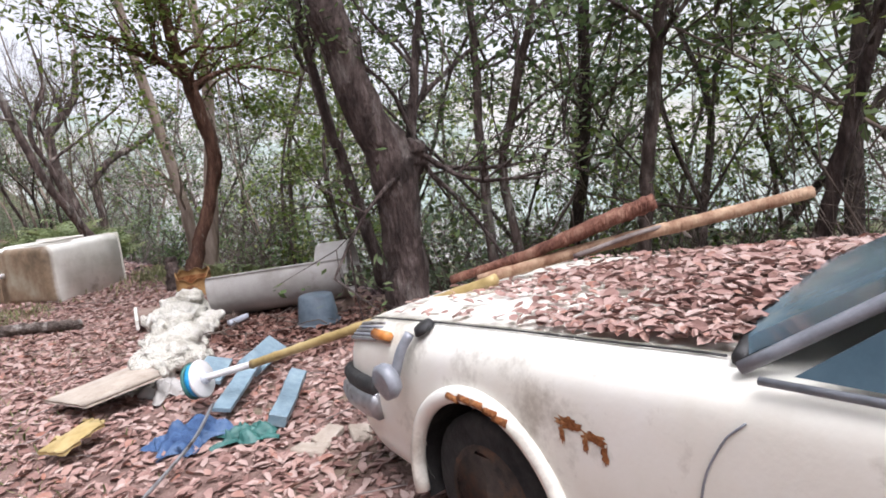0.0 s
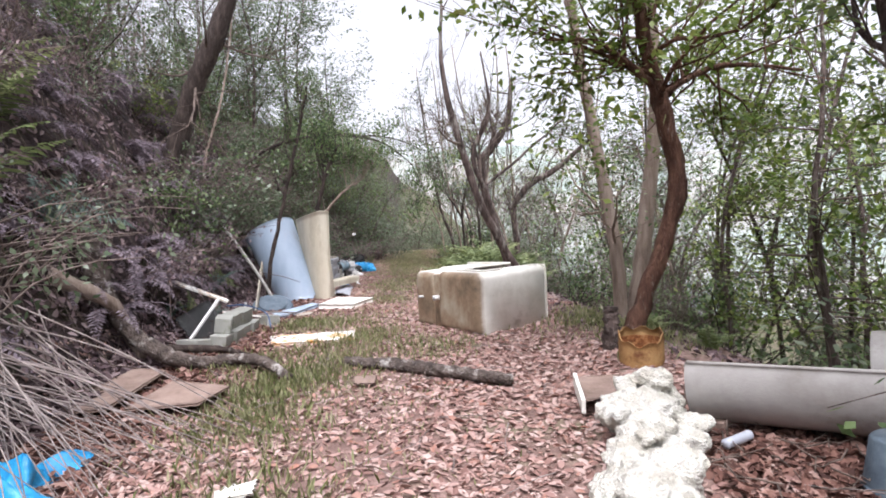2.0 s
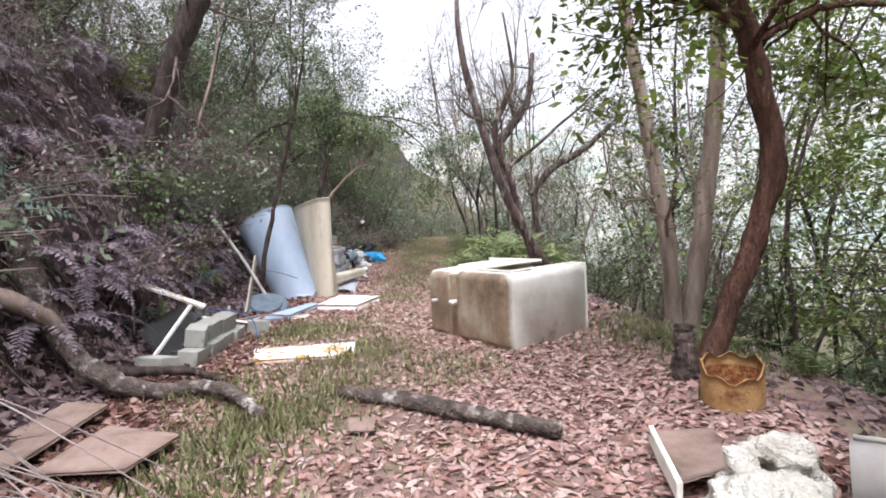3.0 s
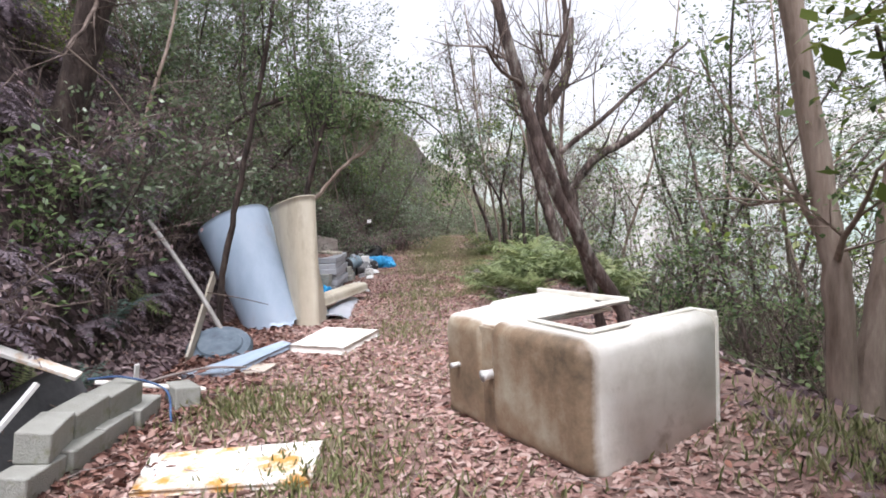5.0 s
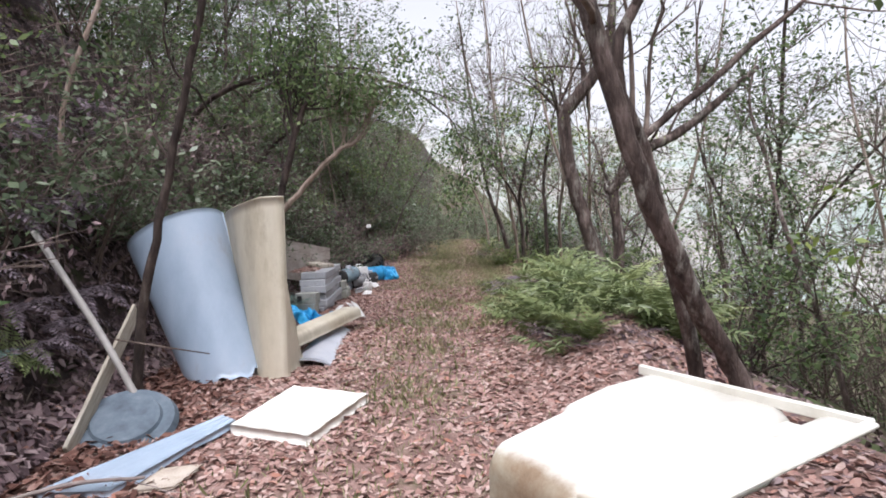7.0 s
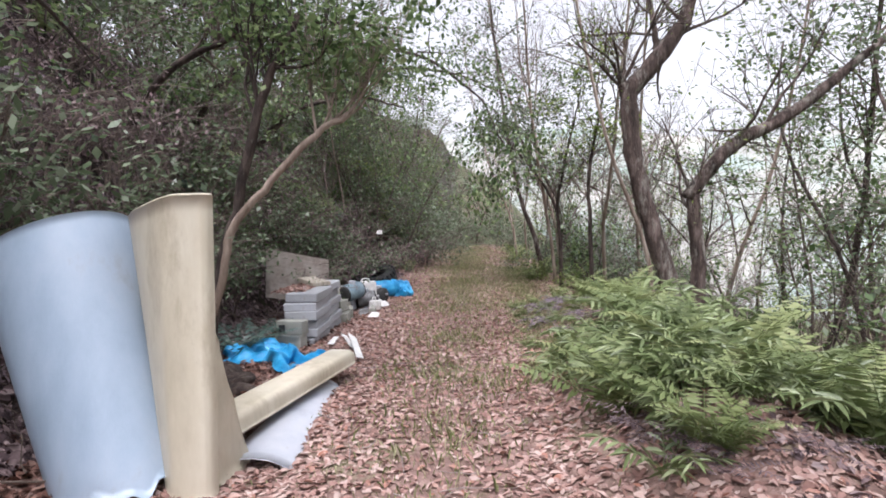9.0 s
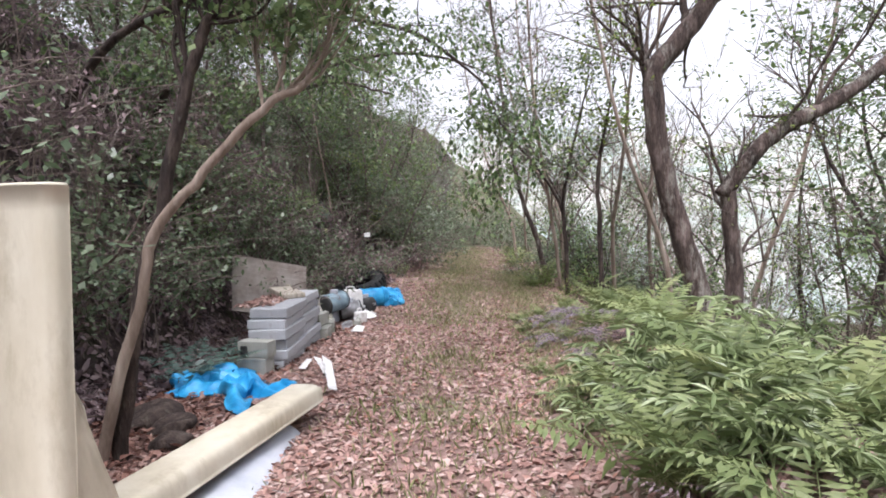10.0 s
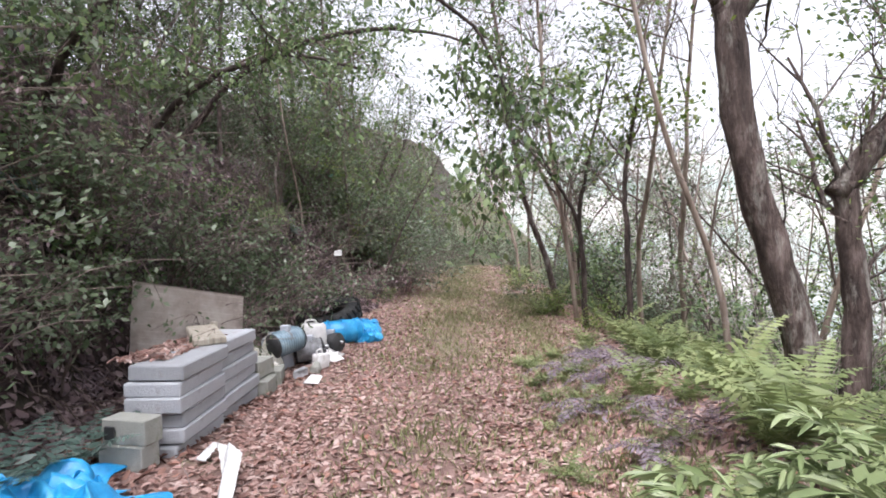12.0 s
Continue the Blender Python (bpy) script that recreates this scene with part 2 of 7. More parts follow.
M["sheet_grey"] = shade("grey_white_sheet", [(0.33, 0.35, 0.4), (0.43, 0.45, 0.5), (0.5, 0.51, 0.55)], 3, 8, 0.3, 0.05, 50, spots=(0.3, 0.28, 0.27), spot_scale=5, spot_at=0.68)
M["foam"] = shade("white_board", [(0.6, 0.57, 0.5), (0.76, 0.74, 0.68), (0.84, 0.82, 0.77)], 5, 8, 0.85, 0.3, 60, spots=(0.36, 0.31, 0.23), spot_scale=6, spot_at=0.67)
M["slab"] = shade("grey_concrete_slab", [(0.26, 0.26, 0.265), (0.36, 0.37, 0.39), (0.46, 0.47, 0.5)], 5, 8, 0.85, 0.4, 60, spots=(0.28, 0.26, 0.25), spot_scale=4, spot_at=0.64, per_object=0.4)
M["concrete"] = shade("mossy_concrete", [(0.19, 0.19, 0.165), (0.3, 0.3, 0.27), (0.4, 0.4, 0.37)], 6, 9, 0.9, 0.5, 80, spots=(0.17, 0.18, 0.11), spot_scale=5, spot_at=0.62, per_object=0.3)
M["wood_grey"] = shade("weathered_plank", [(0.24, 0.21, 0.17), (0.38, 0.34, 0.28), (0.5, 0.46, 0.4)], 4, 8, 0.85, 0.5, 30, stretch=(6, 6, 0.7))
M["wood_red"] = shade("rotten_red_timber", [(0.07, 0.028, 0.02), (0.18, 0.08, 0.055), (0.3, 0.17, 0.12)], 6, 9, 0.9, 0.8, 30, stretch=(3, 3, 1))
M["wood_bare"] = shade("barkless_pole", [(0.2, 0.1, 0.06), (0.36, 0.23, 0.15), (0.5, 0.36, 0.24)], 6, 8, 0.8, 0.4, 30, stretch=(3, 3, 1))
M["bamboo"] = shade("dry_bamboo", [(0.28, 0.2, 0.07), (0.42, 0.31, 0.13), (0.52, 0.41, 0.2)], 5, 6, 0.5, 0.2, 40)
M["white_paint"] = shade("flaking_white_paint", [(0.7, 0.68, 0.64), (0.8, 0.79, 0.76)], 9, 6, 0.7, 0.4, 50, spots=(0.5, 0.26, 0.06), spot_scale=3.2, spot_at=0.53)
M["white"] = shade("dirty_white_plastic", [(0.55, 0.54, 0.53), (0.74, 0.73, 0.72)], 8, 6, 0.5, 0.15, 50, spots=(0.35, 0.32, 0.28), spot_scale=5, spot_at=0.66)
M["wool"] = shade("dirty_white_wool", [(0.5, 0.46, 0.38), (0.7, 0.67, 0.59), (0.8, 0.775, 0.72)], 9, 9, 0.95, 1.0, 70, spots=(0.28, 0.23, 0.17), spot_scale=7, spot_at=0.67, bump_depth=0.04)
M["tarp"] = shade("bright_blue_tarp", [(0.01, 0.17, 0.4), (0.02, 0.28, 0.56), (0.08, 0.42, 0.7)], 6, 6, 0.4, 0.3, 25)
M["cloth_blue"] = shade("faded_blue_cloth", [(0.025, 0.05, 0.12), (0.06, 0.11, 0.22), (0.14, 0.2, 0.3)], 9, 8, 0.9, 0.5, 50)
M["blue_grey"] = shade("blue_grey_plastic", [(0.12, 0.18, 0.22), (0.2, 0.28, 0.33), (0.3, 0.38, 0.42)], 7, 8, 0.5, 0.2, 50, spots=(0.14, 0.11, 0.09), spot_scale=5, spot_at=0.62)
M["bucket"] = shade("dark_blue_grey_plastic", [(0.05, 0.07, 0.09), (0.09, 0.12, 0.15), (0.14, 0.17, 0.2)], 7, 8, 0.5, 0.2, 50)
M["teal"] = shade("dark_teal_plastic", [(0.02, 0.09, 0.08), (0.05, 0.16, 0.14)], 7, 8, 0.5, 0.2, 50)
M["board"] = shade("grey_brown_board", [(0.3, 0.25, 0.2), (0.42, 0.36, 0.3), (0.5, 0.45, 0.39)], 4, 8, 0.9, 0.3, 60, spots=(0.18, 0.13, 0.1), spot_scale=7, spot_at=0.66)
M["board_brown"] = shade("brown_sodden_board", [(0.13, 0.09, 0.07), (0.24, 0.17, 0.14), (0.32, 0.24, 0.2)], 4, 8, 0.9, 0.3, 60)
M["can"] = shade("ochre_card_drum", [(0.24, 0.13, 0.05), (0.38, 0.22, 0.09), (0.46, 0.3, 0.14)], 5, 8, 0.7, 0.3, 50, spots=(0.14, 0.05, 0.02), spot_scale=4, spot_at=0.62)
M["corrugated"] = shade("mossy_corrugated_sheet", [(0.18, 0.15, 0.13), (0.29, 0.25, 0.225), (0.38, 0.345, 0.31)], 4, 8, 0.8, 0.3, 60)
M["junk"] = shade("grey_scrap", [(0.1, 0.1, 0.1), (0.25, 0.25, 0.26), (0.48, 0.48, 0.5)], 6, 8, 0.6, 0.4, 50)
# woods colour washed out to pale grey: the haze is in the paint
M["hill"] = shade("haze_paled_woods", [(0.25, 0.25, 0.23), (0.36, 0.35, 0.32), (0.45, 0.43, 0.4)], 0.06, 10, 1.0, 0, spots=(0.27, 0.32, 0.29), spot_scale=0.03, spot_at=0.52)

# ---- builders ----


def mesh_np(name, verts, faces, material, smooth=False):
    """A mesh from arrays; every face has the same number of corners."""
    verts, faces = np.asarray(verts, np.float32).reshape(-1, 3), np.asarray(faces, np.int32)
    k = faces.shape[1]
    me = bpy.data.meshes.new(name)
    me.vertices.add(len(verts))
    me.vertices.foreach_set("co", verts.ravel())
    me.loops.add(faces.size)
    me.loops.foreach_set("vertex_index", faces.ravel())
    me.polygons.add(len(faces))
    me.polygons.foreach_set("loop_start", np.arange(0, faces.size, k, dtype=np.int32))
    if smooth:
        me.polygons.foreach_set("use_smooth", np.ones(len(faces), bool))
    me.update(calc_edges=True)
    me.materials.append(material)
    return me


def under(ob, parent):
    if parent is not None:
        ob.parent = parent
        ob.matrix_parent_inverse = parent.matrix_basis.inverted()
    return ob


def part(name, bm, material, parent=None, label="", smooth=False):
    """Links a bmesh as one mesh object under a thing."""
    me = bpy.data.meshes.new(name)
    bmesh.ops.recalc_face_normals(bm, faces=bm.faces)
    bm.to_mesh(me)
    bm.free()
    me.materials.append(material)
    if smooth:
        me.polygons.foreach_set("use_smooth", np.ones(len(me.polygons), bool))
    return tagged(under(new(name, me), parent), label)


def part_np(name, vf, material, parent=None, label="", smooth=True):
    return tagged(under(new(name, mesh_np(name, vf[0], vf[1], material, smooth)), parent), label)


def thing(name, label, category, at=(0, 0, 0), group=""):
    ob = new(name)
    ob.matrix_basis = Matrix.Translation(at)
    return tagged(ob, label, category, group)


def merge(chunks):
    vs, fs, n = [], [], 0
    for v, f in chunks:
        vs.append(v)
        fs.append(np.asarray(f) + n)
        n += len(v)
    return np.concatenate(vs), np.concatenate(fs)


def unit(v):
    return v / np.maximum(np.linalg.norm(v, axis=-1, keepdims=True), 1e-9)


def spline(points, n):
    """Points along a smooth line through the given rows (any number of columns)."""
    p = np.asarray(points, float)
    if len(p) < 3:
        return p[0] + (p[-1] - p[0]) * np.linspace(0, 1, n)[:, None]
    q = np.vstack([2 * p[0] - p[1], p, 2 * p[-1] - p[-2]])
    s = np.linspace(0, len(p) - 1 - 1e-6, n)
    i = s.astype(int)
    t = (s - i)[:, None]
    a, b, c, d = q[i], q[i + 1], q[i + 2], q[i + 3]
    return 0.5 * (2 * b + (c - a) * t + (2 * a - 5 * b + 4 * c - d) * t ** 2 + (3 * b - a - 3 * c + d) * t ** 3)


def tube(points, radii, seg=7, rng=None, rough=0.0, caps=True):
    """A tapered round limb along points; rough roughens its surface."""
    p = np.asarray(points, float)
    n = len(p)
    r = np.broadcast_to(np.asarray(radii, float), (n,))
    d = unit(np.gradient(p, axis=0))
    ref = np.array([0.31, 0.95, 0.05]) if abs(d[0][2]) > 0.5 else np.array([0.05, 0.1, 0.99])
    u = unit(np.cross(d, ref))
    w = np.cross(d, u)
    a = np.linspace(0, 2 * np.pi, seg, endpoint=False)
    rr = np.repeat(r[:, None], seg, 1)
    if rough and rng is not None:
        rr = rr * (1 + rough * rng.uniform(-1, 1, (n, seg)))
    v = p[:, None] + rr[..., None] * (np.cos(a)[None, :, None] * u[:, None] + np.sin(a)[None, :, None] * w[:, None])
    v = v.reshape(-1, 3)
    i, j = np.meshgrid(np.arange(n - 1), np.arange(seg), indexing="ij")
    j2 = (j + 1) % seg
    f = np.stack([i * seg + j, i * seg + j2, (i + 1) * seg + j2, (i + 1) * seg + j], -1).reshape(-1, 4)
    if caps:
        m = len(v)
        v = np.vstack([v, p[:1], p[-1:]])
        jj = np.arange(0, seg, 2)
        f = np.vstack([f, np.stack([np.full(len(jj), m), (jj + 2) % seg if seg % 2 == 0 else np.minimum(jj + 2, seg) % seg, (jj + 1) % seg, jj], -1)])
        e = (n - 1) * seg
        f = np.vstack([f, np.stack([np.full(len(jj), m + 1), e + jj, e + (jj + 1) % seg, e + ((jj + 2) % seg if seg % 2 == 0 else np.minimum(jj + 2, seg) % seg)], -1)])
    return v, f


def leaves4(base, axis, side):
    """Flat pointed leaves, four corners each."""
    n = len(base)
    v = np.stack([base, base + 0.45 * axis + side, base + axis, base + 0.45 * axis - side], 1).reshape(-1, 3)
    return v, np.arange(4 * n).reshape(n, 4)


def leaves6(base, axis, side, lift):
    """Leaves folded along the midrib, two faces each."""
    n = len(base)
    v = np.stack([base, base + 0.3 * axis + side + lift, base + 0.7 * axis + 0.8 * side + lift, base + axis,
                  base + 0.7 * axis - 0.8 * side + lift, base + 0.3 * axis - side + lift], 1).reshape(-1, 3)
    k = 6 * np.arange(n)[:, None]
    return v, np.concatenate([k + [0, 1, 2, 3], k + [0, 3, 4, 5]], 0)


def grid(fn, nu, nv):
    """A sheet from fn(u, v) with u, v arrays of 0..1."""
    u, v = np.meshgrid(np.linspace(0, 1, nu), np.linspace(0, 1, nv), indexing="ij")
    p = np.stack(fn(u, v), -1).reshape(-1, 3)
    i, j = np.meshgrid(np.arange(nu - 1), np.arange(nv - 1), indexing="ij")
    f = np.stack([i * nv + j, (i + 1) * nv + j, (i + 1) * nv + j + 1, i * nv + j + 1], -1).reshape(-1, 4)
    return p, f


def thick(vf, nu, nv, t):
    """Gives a grid sheet a thickness t on its back, with closed edges."""
    p, f = vf
    g = p.reshape(nu, nv, 3)
    nrm = unit(np.cross(np.gradient(g, axis=0), np.gradient(g, axis=1))).reshape(-1, 3)
    n = len(p)
    edge = [i * nv for i in range(nu)] + [(nu - 1) * nv + j for j in range(1, nv)] + [i * nv + nv - 1 for i in range(nu - 2, -1, -1)] + [j for j in range(nv - 2, 0, -1)]
    e = np.array(edge)
    rim = np.stack([e, np.roll(e, -1), np.roll(e, -1) + n, e + n], -1)
    return np.vstack([p, p - nrm * t]), np.vstack([f, f[:, ::-1] + n, rim])


def block_bm(sx, sy, sz, bevel=0.01, seg=1, at=(0, 0, 0), taper=1.0):
    """A bevelled block that stands on its origin."""
    bm = bmesh.new()
    bmesh.ops.create_cube(bm, size=1)
    for v in bm.verts:
        k = taper if v.co.z > 0 else 1
        v.co = Vector((v.co.x * sx * k, v.co.y * sy * k, (v.co.z + 0.5) * sz))
    if bevel:
        bmesh.ops.bevel(bm, geom=bm.edges[:], offset=bevel, segments=seg, affect="EDGES", profile=0.5)
    bmesh.ops.translate(bm, verts=bm.verts, vec=at)
    return bm


def wobble(bm, amount, size, seed=0):
    for v in bm.verts:
        d = noise.noise_vector(v.co / size + Vector((seed * 7.1, seed * 3.3, 0)))
        v.co += d * amount


def plank(name, a, b, width, height, material, label, category="plank", roll=0.0, group=""):
    """A straight board from a to b, resting on its lower face."""
    a, b = Vector(a), Vector(b)
    length = (b - a).length
    bm = block_bm(width, height, length, 0.004)
    bmesh.ops.subdivide_edges(bm, edges=[e for e in bm.edges if abs((e.verts[0].co - e.verts[1].co).z) > length * 0.7], cuts=8)
    wobble(bm, min(width, height) * 0.12, 0.25, length)
    ob = part(name, bm, material)
    ob.matrix_basis = Matrix.Translation(a) @ (b - a).to_track_quat("Z", "Y").to_matrix().to_4x4() @ pose(0, 0, 0, 0, 0, roll)
    return tagged(ob, label, category, group)


# ---- lie of the land ----
ROAD_Y = [-40, 0, 3, 6, 9, 13, 16, 19, 21, 24, 28, 60, 90]
ROAD_Z = [-0.2, -0.17, -0.12, -0.05, 0.01, 0.03, 0.04, -0.06, -0.12, -0.06, 0.0, 0.0, 0.3]
BANK_Y = [-40, 4, 8, 12, 14.5, 20, 24, 28, 36, 60]
BANK_X = [-2.9, -2.7, -2.65, -2.75, -3.2, -3.4, -3.0, -2.2, -1.9, -2.2]
EDGE_Y = [-40, 2, 6, 9, 12, 16, 20, 26, 40, 90]
EDGE_X = [4.2, 4.0, 3.4, 2.9, 2.4, 2.2, 2.4, 2.0, 1.8, 2.0]


def land(x, y, fine=True):
    """Height of the ground: the track, the steep bank on one side, the drop to the valley on the other."""
    x, y = np.asarray(x, float), np.asarray(y, float)
    z = np.interp(y, ROAD_Y, ROAD_Z)
    d = np.maximum(0, np.interp(y, BANK_Y, BANK_X) - x)
    z = z + np.interp(y, [20, 31, 60], [1.0, 0.5, 0.5]) * np.interp(d, [0, 0.4, 0.8, 2.6, 9, 40, 400], [0, 0.25, 0.95, 4.6, 9.5, 28, 60])
    e = np.maximum(0, x - np.interp(y, EDGE_Y, EDGE_X))
    z = z - np.interp(e, [0, 0.5, 4, 30, 60, 400], [0, 0.12, 1.9, 15, 22, 26])
    z = z + 0.46 * np.exp(-((x - 1.7) / 0.68) ** 2) * np.interp(y, [13.2, 14.8, 19.5, 23], [0, 1, 1, 0])
    z = z + 0.12 * np.exp(-((x - 2.3) / 0.5) ** 2) * np.interp(y, [6, 8, 11, 13], [0, 1, 1, 0])
    far = np.clip((y - 48) / 60, 0, 1)
    z = z + far ** 1.5 * 14 * np.clip((14 - x) / 20, 0, 1)
    if fine:
        rough = np.clip(d, 0, 1) * 0.2 + np.clip(e, 0, 1) * 0.08 + 0.012
        z = z + rough * (np.sin(x * 3.1 + 1.3 * np.sin(y * 1.7)) * np.cos(y * 2.3 + np.sin(x * 2.2)) + 0.5 * np.sin(x * 7.7 + y * 5.1) * np.cos(y * 6.3 - x * 2.9))
    return z


def axis_samples(marks):
    out = [np.arange(a, b, s) for a, b, s in marks]
    return np.concatenate(out + [[marks[-1][1]]])


gx = axis_samples([(-900, -100, 100), (-100, -20, 8), (-20, -8, 0.8), (-8, -5, 0.2), (-5, -2.4, 0.07), (-2.4, 3, 0.12), (3, 8, 0.25), (8, 30, 1.5), (30, 100, 8), (100, 900, 100)])
gy = axis_samples([(-900, -100, 100), (-100, -10, 6), (-10, -2, 0.5), (-2, 28, 0.12), (28, 48, 0.4), (48, 100, 4), (100, 900, 100)])
X2, Y2 = np.meshgrid(gx, gy, indexing="ij")
gv = np.stack([X2, Y2, land(X2, Y2)], -1).reshape(-1, 3)
ni, nj = len(gx), len(gy)
I2, J2 = np.meshgrid(np.arange(ni - 1), np.arange(nj - 1), indexing="ij")
gf = np.stack([I2 * nj + J2, (I2 + 1) * nj + J2, (I2 + 1) * nj + J2 + 1, I2 * nj + J2 + 1], -1).reshape(-1, 4)
ground = new("ground", mesh_np("ground", gv, gf, M["floor"], True))
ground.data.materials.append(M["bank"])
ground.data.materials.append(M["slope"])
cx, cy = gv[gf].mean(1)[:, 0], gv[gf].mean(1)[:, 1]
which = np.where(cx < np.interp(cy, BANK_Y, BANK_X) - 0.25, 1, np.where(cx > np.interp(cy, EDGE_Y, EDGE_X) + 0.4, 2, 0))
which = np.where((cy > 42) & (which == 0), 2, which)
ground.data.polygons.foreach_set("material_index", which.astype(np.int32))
tagged(ground, "leaf-strewn dirt track between a steep earth bank and a wooded drop", "ground", kind="structure")


def drop(x, y, up=0.0):
    """The point of the ground under x, y."""
    return Vector((x, y, float(land(x, y)) + up))


# far hills across the valley and at the head of it, paled to stand for haze
def hills(u, v):
    a = radians(-120) + u * radians(290)
    r = 190 + 60 * np.sin(u * 9) + 150 * v
    top = 34 + 50 * np.exp(-((np.degrees(a) - 85) / 45) ** 2) + 8 * np.sin(u * 7 + 1) + 9 * np.sin(u * 19) + 4 * np.sin(u * 47)
    return r * np.sin(a), r * np.cos(a), -40 + (top + 40) * v ** 0.7


part_np("backdrop", grid(hills, 120, 10), M["hill"], None, "wooded hills beyond the valley, haze painted into their pale colour")
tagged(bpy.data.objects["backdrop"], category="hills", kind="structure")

# ---- trees ----


def branching(rng, start, way, length, radius, depth, spread=0.7, rise=0.15, kids=4, points=6):
    """Crooked limbs that fork: a list of (points, radii, level)."""
    out = []
    pts, d = [np.array(start, float)], unit(np.array(way, float))
    for _ in range(points - 1):
        d = unit(d + rng.normal(0, 0.16, 3) + [0, 0, rise * 0.3])
        pts.append(pts[-1] + d * length / (points - 1))
    pts = np.array(pts)
    out.append((pts, np.linspace(radius, radius * 0.35, points), depth))
    if depth > 0:
        for _ in range(kids):
            k = rng.integers(1, points)
            side = unit(rng.normal(0, 1, 3))
            out += branching(rng, pts[k], d * 0.8 + side * spread + np.array([0, 0, rise]), length * rng.uniform(0.4, 0.68),
                             radius * 0.45, depth - 1, spread, rise, kids, max(4, points - 1))
    return out


def leaf_cloud(rng, limbs, per, size, droop=0.3, big=False, spread=0.13):
    """Leaves along the last twigs."""
    tips = [p for p, r, lev in limbs if lev == 0]
    if not tips:
        return None
    at = np.concatenate([p[rng.integers(1, len(p), per)] + rng.normal(0, spread, (per, 3)) * [1.25, 1.25, 0.5] for p in tips])
    n = len(at)
    a = unit(rng.normal(0, 1, (n, 3)) * [1, 1, 0.5] + [0, 0, -droop])
    s = unit(np.cross(a, rng.normal(0, 0.3, (n, 3)) + [0, 0, 1.0]))
    k = (size * rng.uniform(0.6, 1.3, n))[:, None]
    if big:
        return leaves6(at, a * k, s * k * 0.22, np.cross(a, s) * k * 0.06)
    return leaves4(at, a * k, s * k * 0.27)


def wood(limbs, lo, hi, seg=5, smallest=0.003):
    chunk = []
    for p, r, lev in limbs:
        if lo <= lev <= hi:
            k = np.arange(len(p)) if lev > 1 else np.array([0, len(p) // 2, len(p) - 1]) if lev else np.array([0, len(p) - 1])
            chunk.append(tube(p[k], np.maximum(r[k], smallest), seg if lev > 1 else 3, caps=False))
    return merge(chunk) if chunk else None


def tree(label, trunk, bark, seed, boughs=(), twig_depth=2, leaf=None, per=10, leaf_size=0.07, crown_from=0.5, shoots=6, shoot=1.2,
         category="tree", rough=0.09, twig=None, kids=4, spread=0.7, name="tree", group="", rise=0.15, big=False, droop=0.3):
    """A tree: trunk rows (x, y, z, radius), boughs likewise, twigs that fork from the upper parts and leaves on the twigs."""
    rng = np.random.default_rng(seed)
    if group == "":
        def rooted(p):
            return (p[0], p[1], min(p[2], float(land(p[0], p[1])) - 0.15), p[3])
        trunk = [rooted(trunk[0]), *trunk[1:]]
        boughs = [[rooted(b[0]), *b[1:]] if b[0][2] < 0.6 else b for b in boughs]
    t = thing(name, label, category, tuple(trunk[0][:3]), group)
    n = 28 if group == "" else 14
    line = spline(trunk, n)
    line[1:-1, :3] += rng.normal(0, 0.008, (n - 2, 3))
    line[0, 3] *= 1.25
    part_np("trunk", tube(line[:, :3], line[:, 3], 14 if group == "" else 8, rng, rough), bark, t)
    lines = [(line, crown_from)]
    for b in boughs:
        bl = spline(b, 20)
        bl[1:-1, :3] += rng.normal(0, 0.006, (18, 3))
        part_np("limb", tube(bl[:, :3], bl[:, 3], 9, rng, rough), bark, t)
        lines.append((bl, 0.25))
    limbs = []
    for ln, start in lines:
        for _ in range(shoots):
            k = int(rng.uniform(start, 1.0) * (len(ln) - 1))
            d = unit(ln[min(k + 1, len(ln) - 1), :3] - ln[k - 1, :3])
            limbs += branching(rng, ln[k, :3], d * 0.5 + unit(rng.normal(0, 1, 3)) * 0.9 + [0, 0, rise], shoot * rng.uniform(0.6, 1.2),
                               min(ln[k, 3] * 0.5, 0.03), twig_depth, spread, rise, kids)
    w = wood(limbs, 0, 9)
    if w:
        tagged(part_np("branchwork", w, twig or bark, t), kind="stuff")
    if leaf:
        c = leaf_cloud(rng, limbs, per, leaf_size, droop, big)
        tagged(part_np("crown", c, leaf, t, smooth=False), kind="stuff")
    return t


